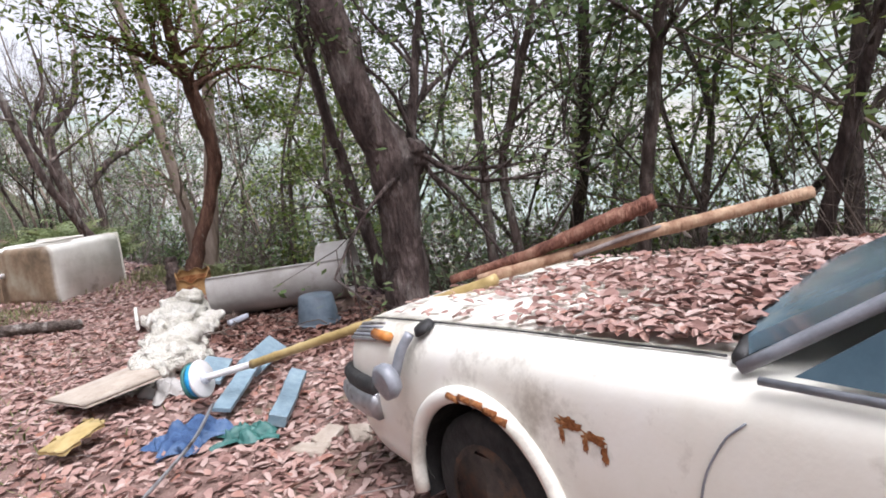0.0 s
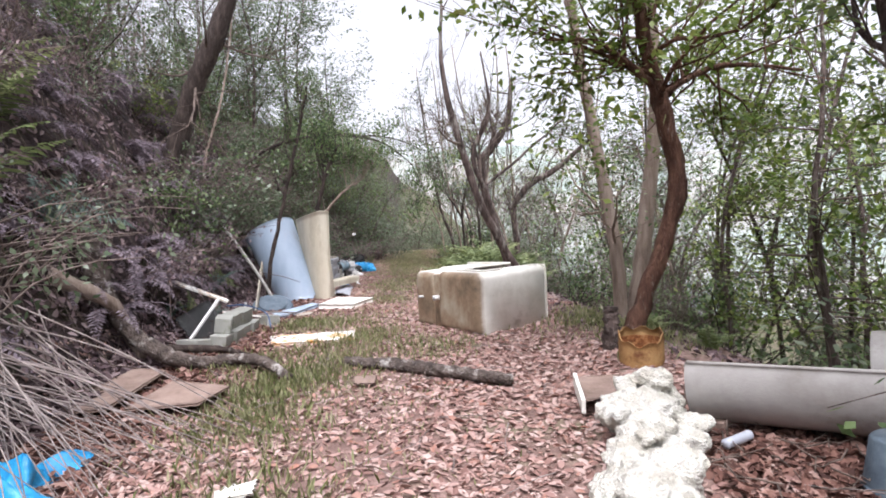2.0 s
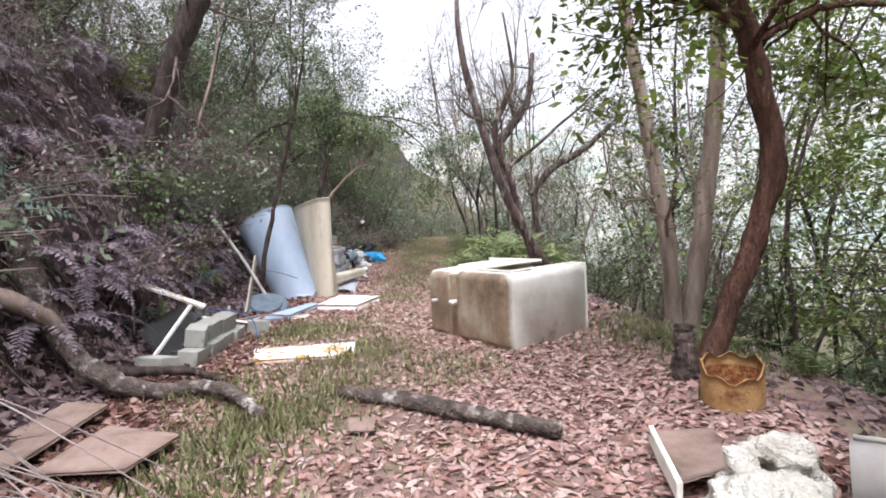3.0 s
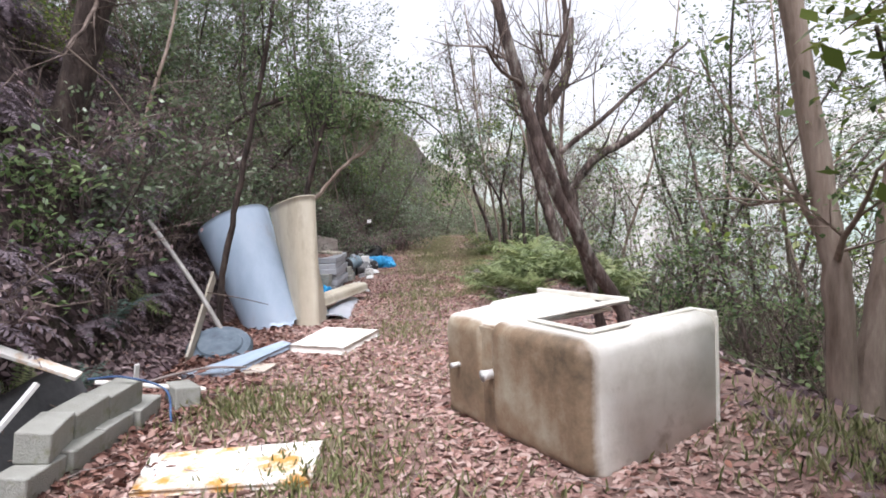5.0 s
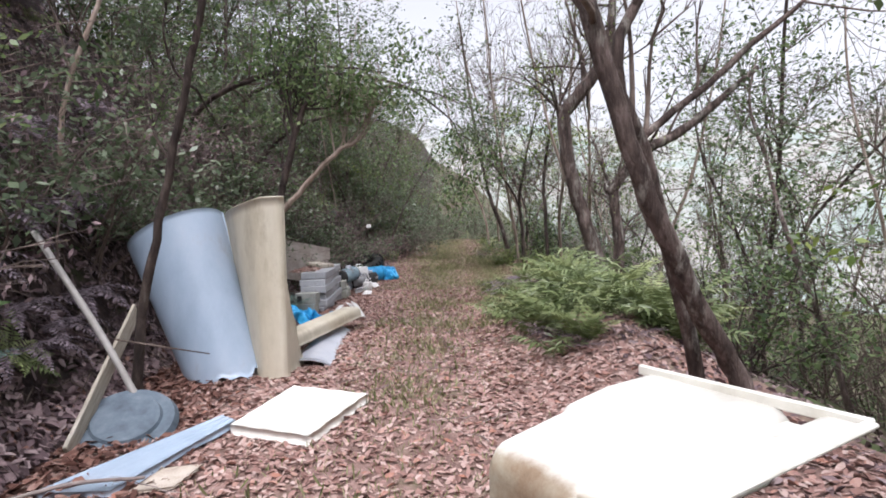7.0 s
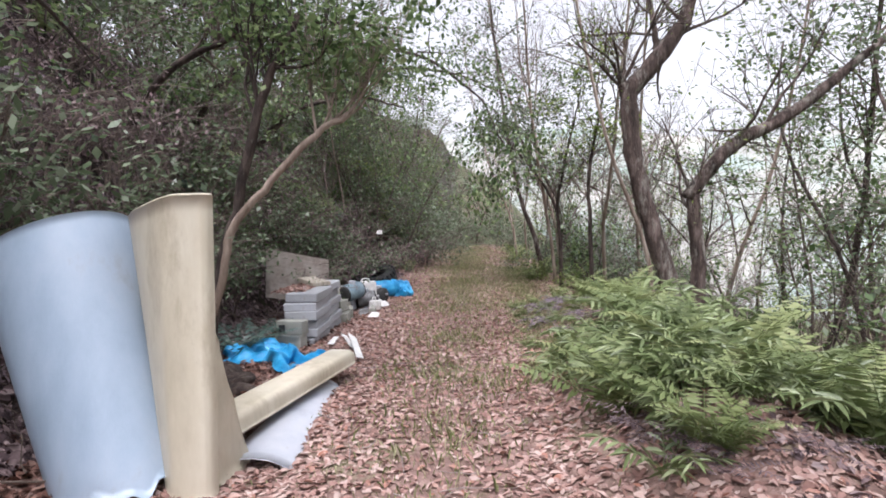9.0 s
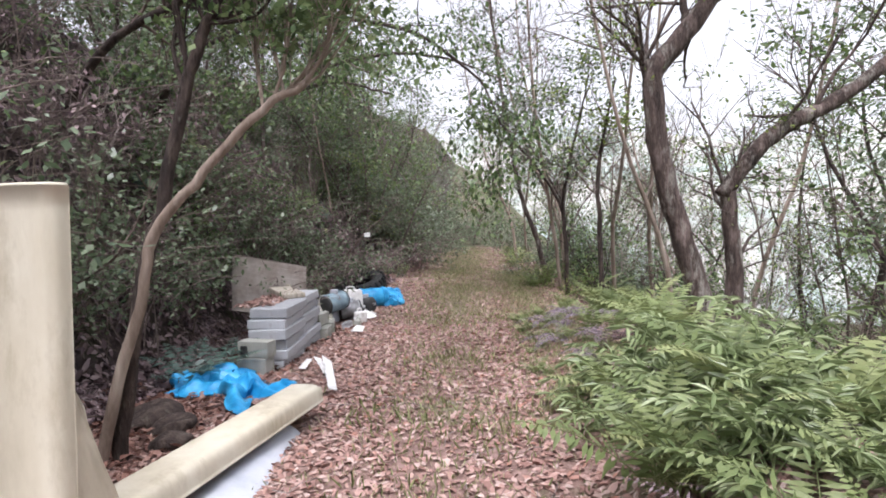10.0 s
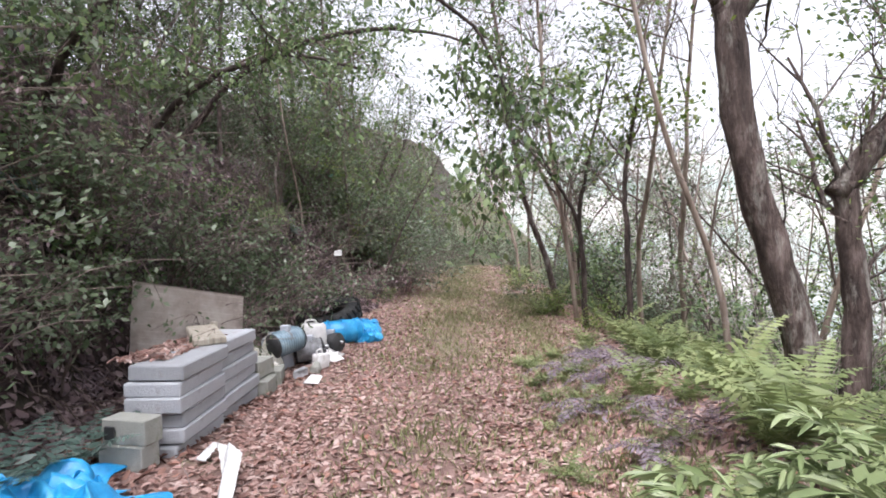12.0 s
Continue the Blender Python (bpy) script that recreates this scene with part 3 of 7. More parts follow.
# the old forked tree beside the car
tree("large old tree with rough dark bark and a swollen fork", [(3.23, 4.50, -0.32, 0.238), (3.26, 4.50, 0.07, 0.207), (3.27, 4.50, 0.47, 0.185), (3.26, 4.50, 0.87, 0.180), (3.25, 4.50, 1.16, 0.207), (3.22, 4.50, 1.40, 0.207), (3.09, 4.50, 1.66, 0.176), (2.97, 4.50, 1.92, 0.163), (2.90, 4.50, 2.23, 0.157), (2.81, 4.50, 2.57, 0.148), (2.70, 4.50, 3.11, 0.132), (2.57, 4.50, 4.00, 0.097), (2.44, 4.50, 4.97, 0.053)], M["bark_old"], 3,
     boughs=[[(3.33, 4.48, 1.20, 0.150), (3.50, 4.48, 1.37, 0.130), (3.54, 4.48, 1.41, 0.085)], [(3.47, 4.52, 1.38, 0.050), (3.52, 4.52, 1.67, 0.045), (3.65, 4.52, 2.20, 0.040), (3.76, 4.52, 2.78, 0.030), (3.85, 4.52, 3.72, 0.015)], [(3.58, 4.55, 1.80, 0.030), (3.84, 4.55, 1.99, 0.026), (4.29, 4.55, 2.29, 0.020), (4.76, 4.55, 2.55, 0.012)],
             [(2.6, 4.66, 3.6, 0.06), (3.3, 4.4, 4.4, 0.04), (4.0, 4.2, 5.0, 0.02)], [(2.55, 4.7, 4.2, 0.06), (1.9, 4.9, 4.6, 0.035), (1.0, 5.2, 4.7, 0.02)]],
     leaf=M["leaf"], per=9, shoots=6, shoot=1.3, crown_from=0.85, leaf_size=0.085, rough=0.1)
old_tree = bpy.data.objects["tree"]
for bx, bz, br, bs in ((3.40, 1.33, 0.15, 1), (3.14, 1.35, 0.11, 2)):
    bm = bmesh.new()
    bmesh.ops.create_icosphere(bm, subdivisions=4, radius=br, matrix=Matrix.Translation((bx, 4.44, bz)))
    wobble(bm, 0.07, 0.12, bs)
    wobble(bm, 0.02, 0.04, bs)
    part("burl", bm, M["bark_old"], old_tree, "gnarled swollen burl", True)
# trunks that stand behind it and beyond the car
tree("dark leaning trunk behind the old tree", [(3.94, 5.95, -0.33, 0.090), (3.85, 5.95, 0.21, 0.080), (3.72, 5.95, 0.81, 0.070), (3.61, 5.95, 1.28, 0.065), (3.47, 5.95, 1.75, 0.060), (3.35, 5.95, 2.34, 0.055), (3.28, 5.95, 2.85, 0.050), (3.19, 5.95, 3.40, 0.045), (3.06, 5.95, 4.76, 0.030)], M["bark_old"], 43, leaf=M["leaf"], per=9, shoots=8, shoot=1.2, crown_from=0.6, leaf_size=0.085)
tree("grey double-stemmed tree beyond the car", [(4.40, 4.57, -0.64, 0.075), (4.40, 4.53, 0.05, 0.060), (4.40, 4.58, 0.72, 0.053), (4.40, 4.57, 1.54, 0.045), (4.40, 4.53, 2.32, 0.038), (4.40, 4.53, 3.13, 0.030), (4.40, 4.51, 4.10, 0.019)], M["bark"], 47, boughs=[[(4.42, 4.23, -0.14, 0.060), (4.42, 4.20, 0.35, 0.050), (4.42, 4.31, 1.09, 0.045), (4.42, 4.06, 1.82, 0.040), (4.42, 3.82, 2.34, 0.035), (4.42, 3.62, 2.90, 0.020)]], leaf=M["leaf"], per=9, shoots=7, shoot=1.2, crown_from=0.62, leaf_size=0.085)
tree("tall grey straight trunk on the slope", [(5.30, 3.41, -0.54, 0.081), (5.30, 3.39, 0.09, 0.071), (5.30, 3.31, 0.70, 0.065), (5.30, 3.19, 1.56, 0.062), (5.30, 3.10, 2.23, 0.056), (5.30, 3.00, 2.94, 0.043), (5.30, 2.90, 3.84, 0.025)], M["bark"], 53, leaf=M["leaf"], per=8, shoots=8, shoot=1.3, crown_from=0.6, leaf_size=0.085)
tree("dark leaning trunk at the edge of the slope", [(5.00, 1.90, -0.36, 0.072), (5.00, 1.79, 0.25, 0.061), (5.00, 1.69, 0.62, 0.055), (5.00, 1.60, 1.01, 0.052), (5.00, 1.51, 1.38, 0.047), (5.00, 1.41, 1.72, 0.041), (5.00, 1.29, 2.13, 0.033), (5.00, 1.19, 2.71, 0.017)], M["bark_old"], 59, leaf=M["leaf_light"], per=8, shoots=8, shoot=1.2, crown_from=0.6, leaf_size=0.085)
# ivy-clad reddish tree by the drum
tree("curved reddish tree with a rough ivy-scarred trunk", [(2.28, 8.1, 0.0, 0.14), (2.42, 8.1, 0.42, 0.09), (2.6, 8.1, 0.85, 0.085), (2.74, 8.1, 1.25, 0.085), (2.87, 8.1, 1.65, 0.09), (2.82, 8.1, 2.08, 0.085),
      (2.71, 8.1, 2.6, 0.085), (2.6, 8.15, 3.1, 0.07), (2.5, 8.2, 4.2, 0.045)], M["bark_red"], 5, leaf=M["leaf_light"], per=16, shoots=9, shoot=1.2, crown_from=0.74,
     leaf_size=0.095, rough=0.2, boughs=[[(2.66, 8.1, 2.7, 0.04), (2.1, 8.0, 3.1, 0.025), (1.5, 7.9, 3.15, 0.012)], [(2.7, 8.1, 2.6, 0.04), (3.4, 8.2, 2.9, 0.03), (4.2, 8.1, 2.8, 0.012)]])
# two pale trunks behind it
tree("tall pale-barked tree with flaking bark", [(3.3, 10.8, -0.3, 0.15), (3.44, 10.8, 0.44, 0.12), (3.6, 10.8, 1.48, 0.11), (3.75, 10.8, 2.6, 0.1), (3.8, 10.8, 3.5, 0.09), (3.75, 10.9, 6, 0.06)], M["bark_pale"], 7,
     leaf=M["leaf"], per=10, shoots=5, shoot=1.3, crown_from=0.7, boughs=[[(3.15, 10.75, 0.1, 0.11), (3.1, 10.75, 0.8, 0.1), (3.01, 10.8, 1.65, 0.09), (2.67, 10.8, 3.85, 0.075), (2.5, 10.8, 5.5, 0.05)]])
# bare tree leaning over the track
tree("leaning grey tree bare of leaves", [(2.2, 12.95, 0.05, 0.112), (2.12, 13.0, 0.35, 0.080), (1.86, 12.9, 0.75, 0.076), (1.6, 12.75, 1.25, 0.072), (1.4, 12.65, 1.6, 0.068), (1.17, 12.6, 2.25, 0.068), (0.92, 12.6, 3.2, 0.060),
      (0.75, 12.6, 4.2, 0.040), (0.8, 12.7, 5.6, 0.020)], M["bark"], 11, shoots=3, shoot=1.1, crown_from=0.7, twig_depth=2, twig=M["twig"],
     boughs=[[(2.0, 13.2, 0.1, 0.064), (1.68, 13.1, 1.2, 0.056), (1.48, 13.0, 1.97, 0.050), (1.25, 12.9, 2.7, 0.044), (1.6, 13.0, 3.5, 0.032), (1.5, 13.1, 4.6, 0.016)],
             [(1.42, 13.0, 2.1, 0.032), (2.3, 13.2, 2.75, 0.024), (3.1, 13.3, 3.4, 0.012)]])
# twin-stemmed tree standing in the ferns
tree("twin-stemmed tree with mottled grey bark and a sawn stub", [(2.79, 19.60, 0.10, 0.170), (2.68, 19.60, 0.62, 0.145), (2.49, 19.60, 1.30, 0.130), (2.30, 19.60, 1.97, 0.125), (2.19, 19.60, 2.56, 0.125), (2.14, 19.60, 3.32, 0.120),
      (2.38, 19.60, 3.64, 0.120), (2.73, 19.60, 4.08, 0.110), (2.97, 19.60, 4.51, 0.090), (3.14, 19.71, 5.70, 0.060)], M["bark"], 13, shoots=5, shoot=1.2, crown_from=0.75, leaf=M["leaf_light"], per=5, leaf_size=0.06,
     boughs=[[(2.99, 19.54, 0.10, 0.114), (3.07, 19.54, 0.83, 0.099), (3.01, 19.54, 1.70, 0.091), (2.99, 19.54, 1.97, 0.099)], [(2.92, 19.54, 1.86, 0.100), (3.30, 19.54, 2.35, 0.095), (3.68, 19.54, 2.67, 0.095), (4.16, 19.54, 2.89, 0.090), (4.76, 19.49, 3.32, 0.075), (5.62, 19.49, 4.02, 0.050)],
             [(2.13, 19.60, 3.27, 0.100), (2.06, 19.60, 3.45, 0.070), (2.02, 19.60, 3.49, 0.060)], [(2.54, 19.60, 3.86, 0.050), (2.49, 19.71, 4.51, 0.040), (2.27, 19.81, 5.48, 0.020)]])
# thin dark stem in front of the blue shell
tree("thin dark leaning stem with small green leaves", [(-2.78, 13.6, 0.1, 0.045), (-2.65, 13.6, 0.95, 0.04), (-2.47, 13.6, 1.62, 0.036), (-2.28, 13.6, 2.33, 0.034), (-2.02, 13.6, 3.26, 0.03), (-1.8, 13.6, 4.2, 0.02)], M["bark_dark"], 17,
     leaf=M["leaf"], per=9, shoots=6, shoot=0.9, crown_from=0.55, leaf_size=0.065)
# pale curved stem and its dark neighbour on the bank side
tree("pale curved tree stem arching over the track", [(-2.75, 16.2, 0.05, 0.043), (-2.52, 16.2, 0.69, 0.040), (-2.33, 16.2, 1.24, 0.036), (-2.22, 16.2, 1.65, 0.036), (-1.85, 16.2, 2.05, 0.032), (-1.49, 16.2, 2.42, 0.029), (-1.15, 16.2, 2.6, 0.022)], M["bark_pale"], 19,
     leaf=M["leaf"], per=9, shoots=8, shoot=0.9, crown_from=0.88, leaf_size=0.085, rise=0.5)
tree("dark slender tree on the bank", [(-2.66, 16.3, 0.1, 0.055), (-2.46, 16.3, 0.97, 0.05), (-2.18, 16.3, 2.0, 0.045), (-1.92, 16.3, 2.87, 0.04), (-1.6, 16.3, 3.5, 0.03)], M["bark_dark"], 23,
     leaf=M["leaf"], per=9, shoots=10, shoot=1.0, crown_from=0.66, leaf_size=0.085, rise=0.4)
# trees standing at the bend
tree("leaning slender tree with grey-green leaves at the bend", [(1.85, 27.00, 0.45, 0.068), (1.48, 27.00, 1.17, 0.060), (1.19, 27.00, 2.08, 0.053), (0.96, 27.00, 3.23, 0.049), (0.74, 27.00, 4.63, 0.041), (0.59, 27.00, 6.03, 0.034), (0.44, 27.00, 7.54, 0.015)], M["bark"], 61, leaf=M["leaf_grey"], per=8, shoots=10, shoot=1.3, crown_from=0.45, leaf_size=0.1, twig=M["twig"])
tree("dark slender tree with a spreading crown at the bend", [(1.95, 25.00, 0.57, 0.053), (1.91, 25.00, 1.23, 0.045), (1.87, 25.00, 1.88, 0.038), (2.05, 25.00, 2.85, 0.030), (2.28, 25.00, 3.81, 0.022), (2.46, 25.00, 4.66, 0.011)], M["bark_dark"], 67, leaf=M["leaf_grey"], per=9, shoots=11, shoot=1.2, crown_from=0.4, leaf_size=0.1, twig=M["twig"], boughs=[[(1.89, 25.00, 1.67, 0.035), (1.66, 25.00, 2.21, 0.030), (1.19, 25.00, 2.88, 0.020), (0.77, 25.00, 3.33, 0.012)]])
tree("slender forked tree with pale green leaves", [(2.46, 24.00, 0.65, 0.053), (2.43, 24.00, 1.45, 0.045), (2.40, 24.00, 2.34, 0.038), (2.56, 24.00, 3.31, 0.030), (2.77, 24.00, 4.28, 0.015)], M["bark_dark"], 71, leaf=M["leaf_light"], per=9, shoots=11, shoot=1.2, crown_from=0.4, leaf_size=0.1, twig=M["twig"])
# leafy bough hanging over the track
tree("drooping leafy bough reaching over the track", [(-5.4, 21.8, 3.2, 0.06), (-4.2, 21.2, 4.3, 0.05), (-2.4, 20.5, 4.5, 0.035), (-0.9, 19.9, 4.1, 0.025), (0.0, 19.6, 3.4, 0.015), (0.35, 19.4, 2.7, 0.008)], M["bark_dark"], 37,
     leaf=M["leaf"], per=12, shoots=14, shoot=0.8, crown_from=0.35, leaf_size=0.08, droop=1.2, rise=-0.15)
for label, seed, line in (("leafy bough arching over the foot of the bank", 38, [(-5.2, 19.4, 3.0, 0.06), (-4.2, 18.9, 3.7, 0.05), (-3.0, 18.4, 4.0, 0.035), (-1.8, 18.0, 4.0, 0.02), (-0.9, 17.7, 3.8, 0.01)]),
                         ("leafy bough reaching across the track", 39, [(-5.6, 25.5, 3.4, 0.07), (-4.0, 25.0, 4.6, 0.055), (-2.2, 24.4, 5.0, 0.04), (-0.6, 23.9, 4.8, 0.025), (0.6, 23.5, 4.2, 0.01)]),
                         ("leafy bough hanging over the rubbish", 40, [(-5.0, 23.0, 2.8, 0.06), (-3.8, 22.6, 3.7, 0.045), (-2.4, 22.2, 4.0, 0.03), (-1.3, 21.9, 3.7, 0.012)])):
    tree(label, line, M["bark_dark"], seed, leaf=M["leaf"], per=11, shoots=12, shoot=1.1, crown_from=0.3, leaf_size=0.09, droop=0.8, rise=0.0, twig=M["twig"])
# dark trunk high on the bank
tree("thick dark tree trunk growing from the bank", [(-4.5, 13.4, 2.2, 0.24), (-4.19, 13.4, 3.25, 0.19), (-3.84, 13.4, 4.24, 0.18), (-3.4, 13.4, 5.12, 0.17), (-2.8, 13.5, 6.8, 0.12)], M["bark_dark"], 29,
     shoots=7, shoot=1.5, crown_from=0.3, twig=M["twig"])


# ---- lesser trees, built once and repeated ----
def sapling(label, seed, height, leaf, bark, per, lean=0.25, twig_depth=1, shoots=11, size=0.07, category="tree", name="sapling", group="slender trees on the slope", radius=0.04):
    rng = np.random.default_rng(seed)
    pts, p = [], np.zeros(3)
    d = np.array([rng.uniform(-lean, lean), rng.uniform(-lean, lean), 1.0])
    for k in range(6):
        pts.append((*p, radius * (1 - 0.13 * k)))
        d = unit(d + rng.normal(0, 0.13, 3))
        d[2] = abs(d[2])
        p = p + d * height / 5
    return tree(label, pts, bark, seed, leaf=leaf, per=per, shoots=shoots, shoot=height * 0.24, crown_from=0.22, leaf_size=size, twig_depth=twig_depth, name=name,
                category=category, group=group, kids=6, twig=M["twig"])


HOME = (0, 0, -60)
protos = [sapling("slender evergreen tree with dark glossy leaves", 101, 6.5, M["leaf"], M["bark_dark"], 24, shoots=13, size=0.1),
          sapling("slender tree with fresh green leaves", 102, 5.5, M["leaf_light"], M["bark"], 20, size=0.1),
          sapling("slender evergreen tree with grey-green leaves", 103, 6.0, M["leaf_grey"], M["bark"], 22, size=0.1),
          sapling("bare thin tree with grey twigs", 104, 7.0, None, M["bark_pale"], 0, twig_depth=2, shoots=7),
          sapling("thin tree with dark leaves and a straight stem", 105, 7.5, M["leaf"], M["bark"], 22, shoots=11, size=0.1),
          sapling("tall evergreen tree with a dense dark crown", 107, 12.0, M["leaf"], M["bark_dark"], 34, shoots=20, size=0.15, radius=0.1),
          sapling("tall tree with a loose fresh green crown", 108, 11.0, M["leaf_light"], M["bark"], 28, shoots=17, size=0.15, radius=0.08),
          sapling("tall tree with a grey-green crown", 109, 10.0, M["leaf_grey"], M["bark"], 28, shoots=17, size=0.15, radius=0.08),
          sapling("bare crooked sapling with thin brown twigs", 106, 5.0, None, M["twig"], 0, twig_depth=2, shoots=6, radius=0.025)]
rng = np.random.default_rng(77)


def plant_out(proto, x, y, scale, turn=None, sink=0.15, tilt=0.0, used=set()):
    """Puts a tree at x, y; the first time the prototype itself moves there."""
    z = float(land(x, y)) - sink
    m = Matrix.Translation((x, y, z)) @ pose(0, 0, 0, tilt, 0, rng.uniform(0, 360) if turn is None else turn) @ Matrix.Scale(scale, 4)
    if proto.name not in used:
        used.add(proto.name)
        proto.matrix_basis = m
        return proto
    return copy_thing(proto, m @ Matrix.Diagonal((*[1 / s for s in proto.scale], 1)))


plant_out_later = []
# the wooded drop on the valley side
count = 0
for k in range(900):
    y = rng.uniform(-4, 42)
    e = rng.uniform(0.5, 1) ** 2 * 13
    x = float(np.interp(y, EDGE_Y, EDGE_X)) + e
    if (y > 11 and y < 24 and x < 4.2) or (x < 4.6 and 2.5 < y < 7) or (x < 4.0 and 7 < y < 11.5) or x < 3.0:
        continue
    which = rng.choice([0, 1, 2, 3, 4, 8], p=[0.34, 0.16, 0.12, 0.1, 0.2, 0.08] if y < 9 else [0.07, 0.17, 0.17, 0.31, 0.05, 0.23])
    plant_out(protos[which], x, y, rng.uniform(0.8, 1.35))
    count += 1
    if count >= 92:
        break
for k in range(22):
    y = rng.uniform(-5, 6.5) if k < 9 else rng.uniform(7, 32)
    x = rng.uniform(5.6, 11) if y < 6.5 else rng.uniform(8.5, 16)
    plant_out(protos[rng.choice([5, 6, 7], p=[0.6, 0.25, 0.15] if y < 10 else [0.2, 0.4, 0.4])], x, y, rng.uniform(0.75, 1.1))
for k in range(16):
    y = rng.uniform(27, 42)
    plant_out_later.append((float(np.interp(y, BANK_Y, BANK_X)) - rng.uniform(1.2, 5.5), y, rng.uniform(1.0, 1.4)))
for x, y, s in ((6.0, 13.2, 1.3), (7.0, 15.6, 1.4), (5.7, 17.0, 1.25), (6.3, 10.6, 1.35), (8.2, 12.2, 1.5), (7.4, 18.4, 1.4), (5.4, 12.0, 1.1), (9.0, 16.0, 1.6), (5.2, 9.0, 1.2), (5.9, 20.5, 1.2)):
    plant_out(protos[1 if y < 17 else 2], x, y, s)
for x, y, s in ((-3.0, 29, 0.8), (-3.4, 31, 0.85), (-3.9, 33, 0.9), (-3.0, 35, 0.8), (-4.6, 30, 0.9), (-5.2, 33, 1.0)):
    plant_out(protos[2], x, y, s)
# bare trees at the bend
for x, y, s in ((1.9, 25.5, 1.15), (2.4, 28, 1.3), (1.5, 33, 1.2), (3.2, 26, 1.3), (4.4, 27, 1.4), (2.8, 31, 1.4), (2.1, 36, 1.3), (3.4, 22.5, 1.2), (5.2, 24, 1.4)):
    plant_out(protos[3], x, y, s)
# trees along the far part of the track, both sides
for k in range(26):
    y = rng.uniform(26, 62)
    left = k % 2 == 0
    x = float(np.interp(y, BANK_Y, BANK_X)) - rng.uniform(0.3, 5) if left else float(np.interp(y, EDGE_Y, EDGE_X)) + rng.uniform(0.1, 3)
    if y > 44 and k % 3 == 0:
        x = rng.uniform(-3, 2.5)
    plant_out(protos[rng.choice([0, 1, 2, 2, 3])], x, y, rng.uniform(0.7, 1.1))


# the head of the track, where the woods close in
for k in range(34):
    y = rng.uniform(44, 75)
    x = rng.uniform(-16, 12)
    plant_out(protos[rng.choice([0, 1, 2, 2, 3, 3])], x, y, rng.uniform(0.9, 1.6))
# trees up on the bank, hanging over the track
for k in range(54):
    y = rng.uniform(11, 30) if k % 3 == 0 else rng.uniform(24, 48)
    d = rng.uniform(0.6, 8)
    x = float(np.interp(y, BANK_Y, BANK_X)) - d
    pick = rng.choice([0, 2, 3, 4, 7], p=[0.3, 0.3, 0.12, 0.14, 0.14]) if y > 14.5 else rng.choice([3, 8, 2])
    plant_out(protos[pick], x, y, rng.uniform(0.6, 1.0) if d < 3 else rng.uniform(0.8, 1.2), turn=None)


for k in range(18):
    y = rng.uniform(27, 46)
    plant_out(protos[(2, 7, 3, 0)[k % 4]], float(np.interp(y, BANK_Y, BANK_X)) - rng.uniform(1.5, 9), y, rng.uniform(0.6, 0.95))


# ---- bushes on the bank and under the trees ----
def bush(label, seed, leaf, reach, per, size, bark, depth=2, stems=7, name="bush", group="bushes on the bank"):
    rng = np.random.default_rng(seed)
    t = thing(name, label, "bush", (0, 0, 0), group)
    limbs = []
    for _ in range(stems):
        limbs += branching(rng, rng.normal(0, 0.08, 3) * [1, 1, 0], rng.normal(0, 0.55, 3) * [1, 1, 0] + [0, 0, 1], reach * rng.uniform(0.6, 1.1), 0.016, depth, 0.8, 0.12, 4)
    for p, r, lev in limbs:
        if lev == depth:
            part_np("stem", tube(p, r, 5, caps=False), bark, t)
    tagged(part_np("branchwork", wood(limbs, 0, depth - 1), bark, t), kind="stuff")
    if leaf:
        tagged(part_np("foliage", leaf_cloud(rng, limbs, per, size), leaf, t, smooth=False), kind="stuff")
    return t


bushes = [bush("dense evergreen bush with small dark leaves", 201, M["leaf"], 1.7, 12, 0.1, M["bark_dark"]),
          bush("grey-green bush with glossy leaves on the bank", 202, M["leaf_grey"], 1.6, 12, 0.1, M["twig"]),
          bush("bare brown bush of thin twigs on the bank", 203, None, 1.8, 0, 0, M["twig"], stems=10),
          bush("dry tangled bush of thin grey stems", 204, None, 1.2, 0, 0, M["twig_grey"], stems=12),
          bush("light green bush with small soft leaves", 205, M["leaf_light"], 1.3, 10, 0.09, M["twig"])]


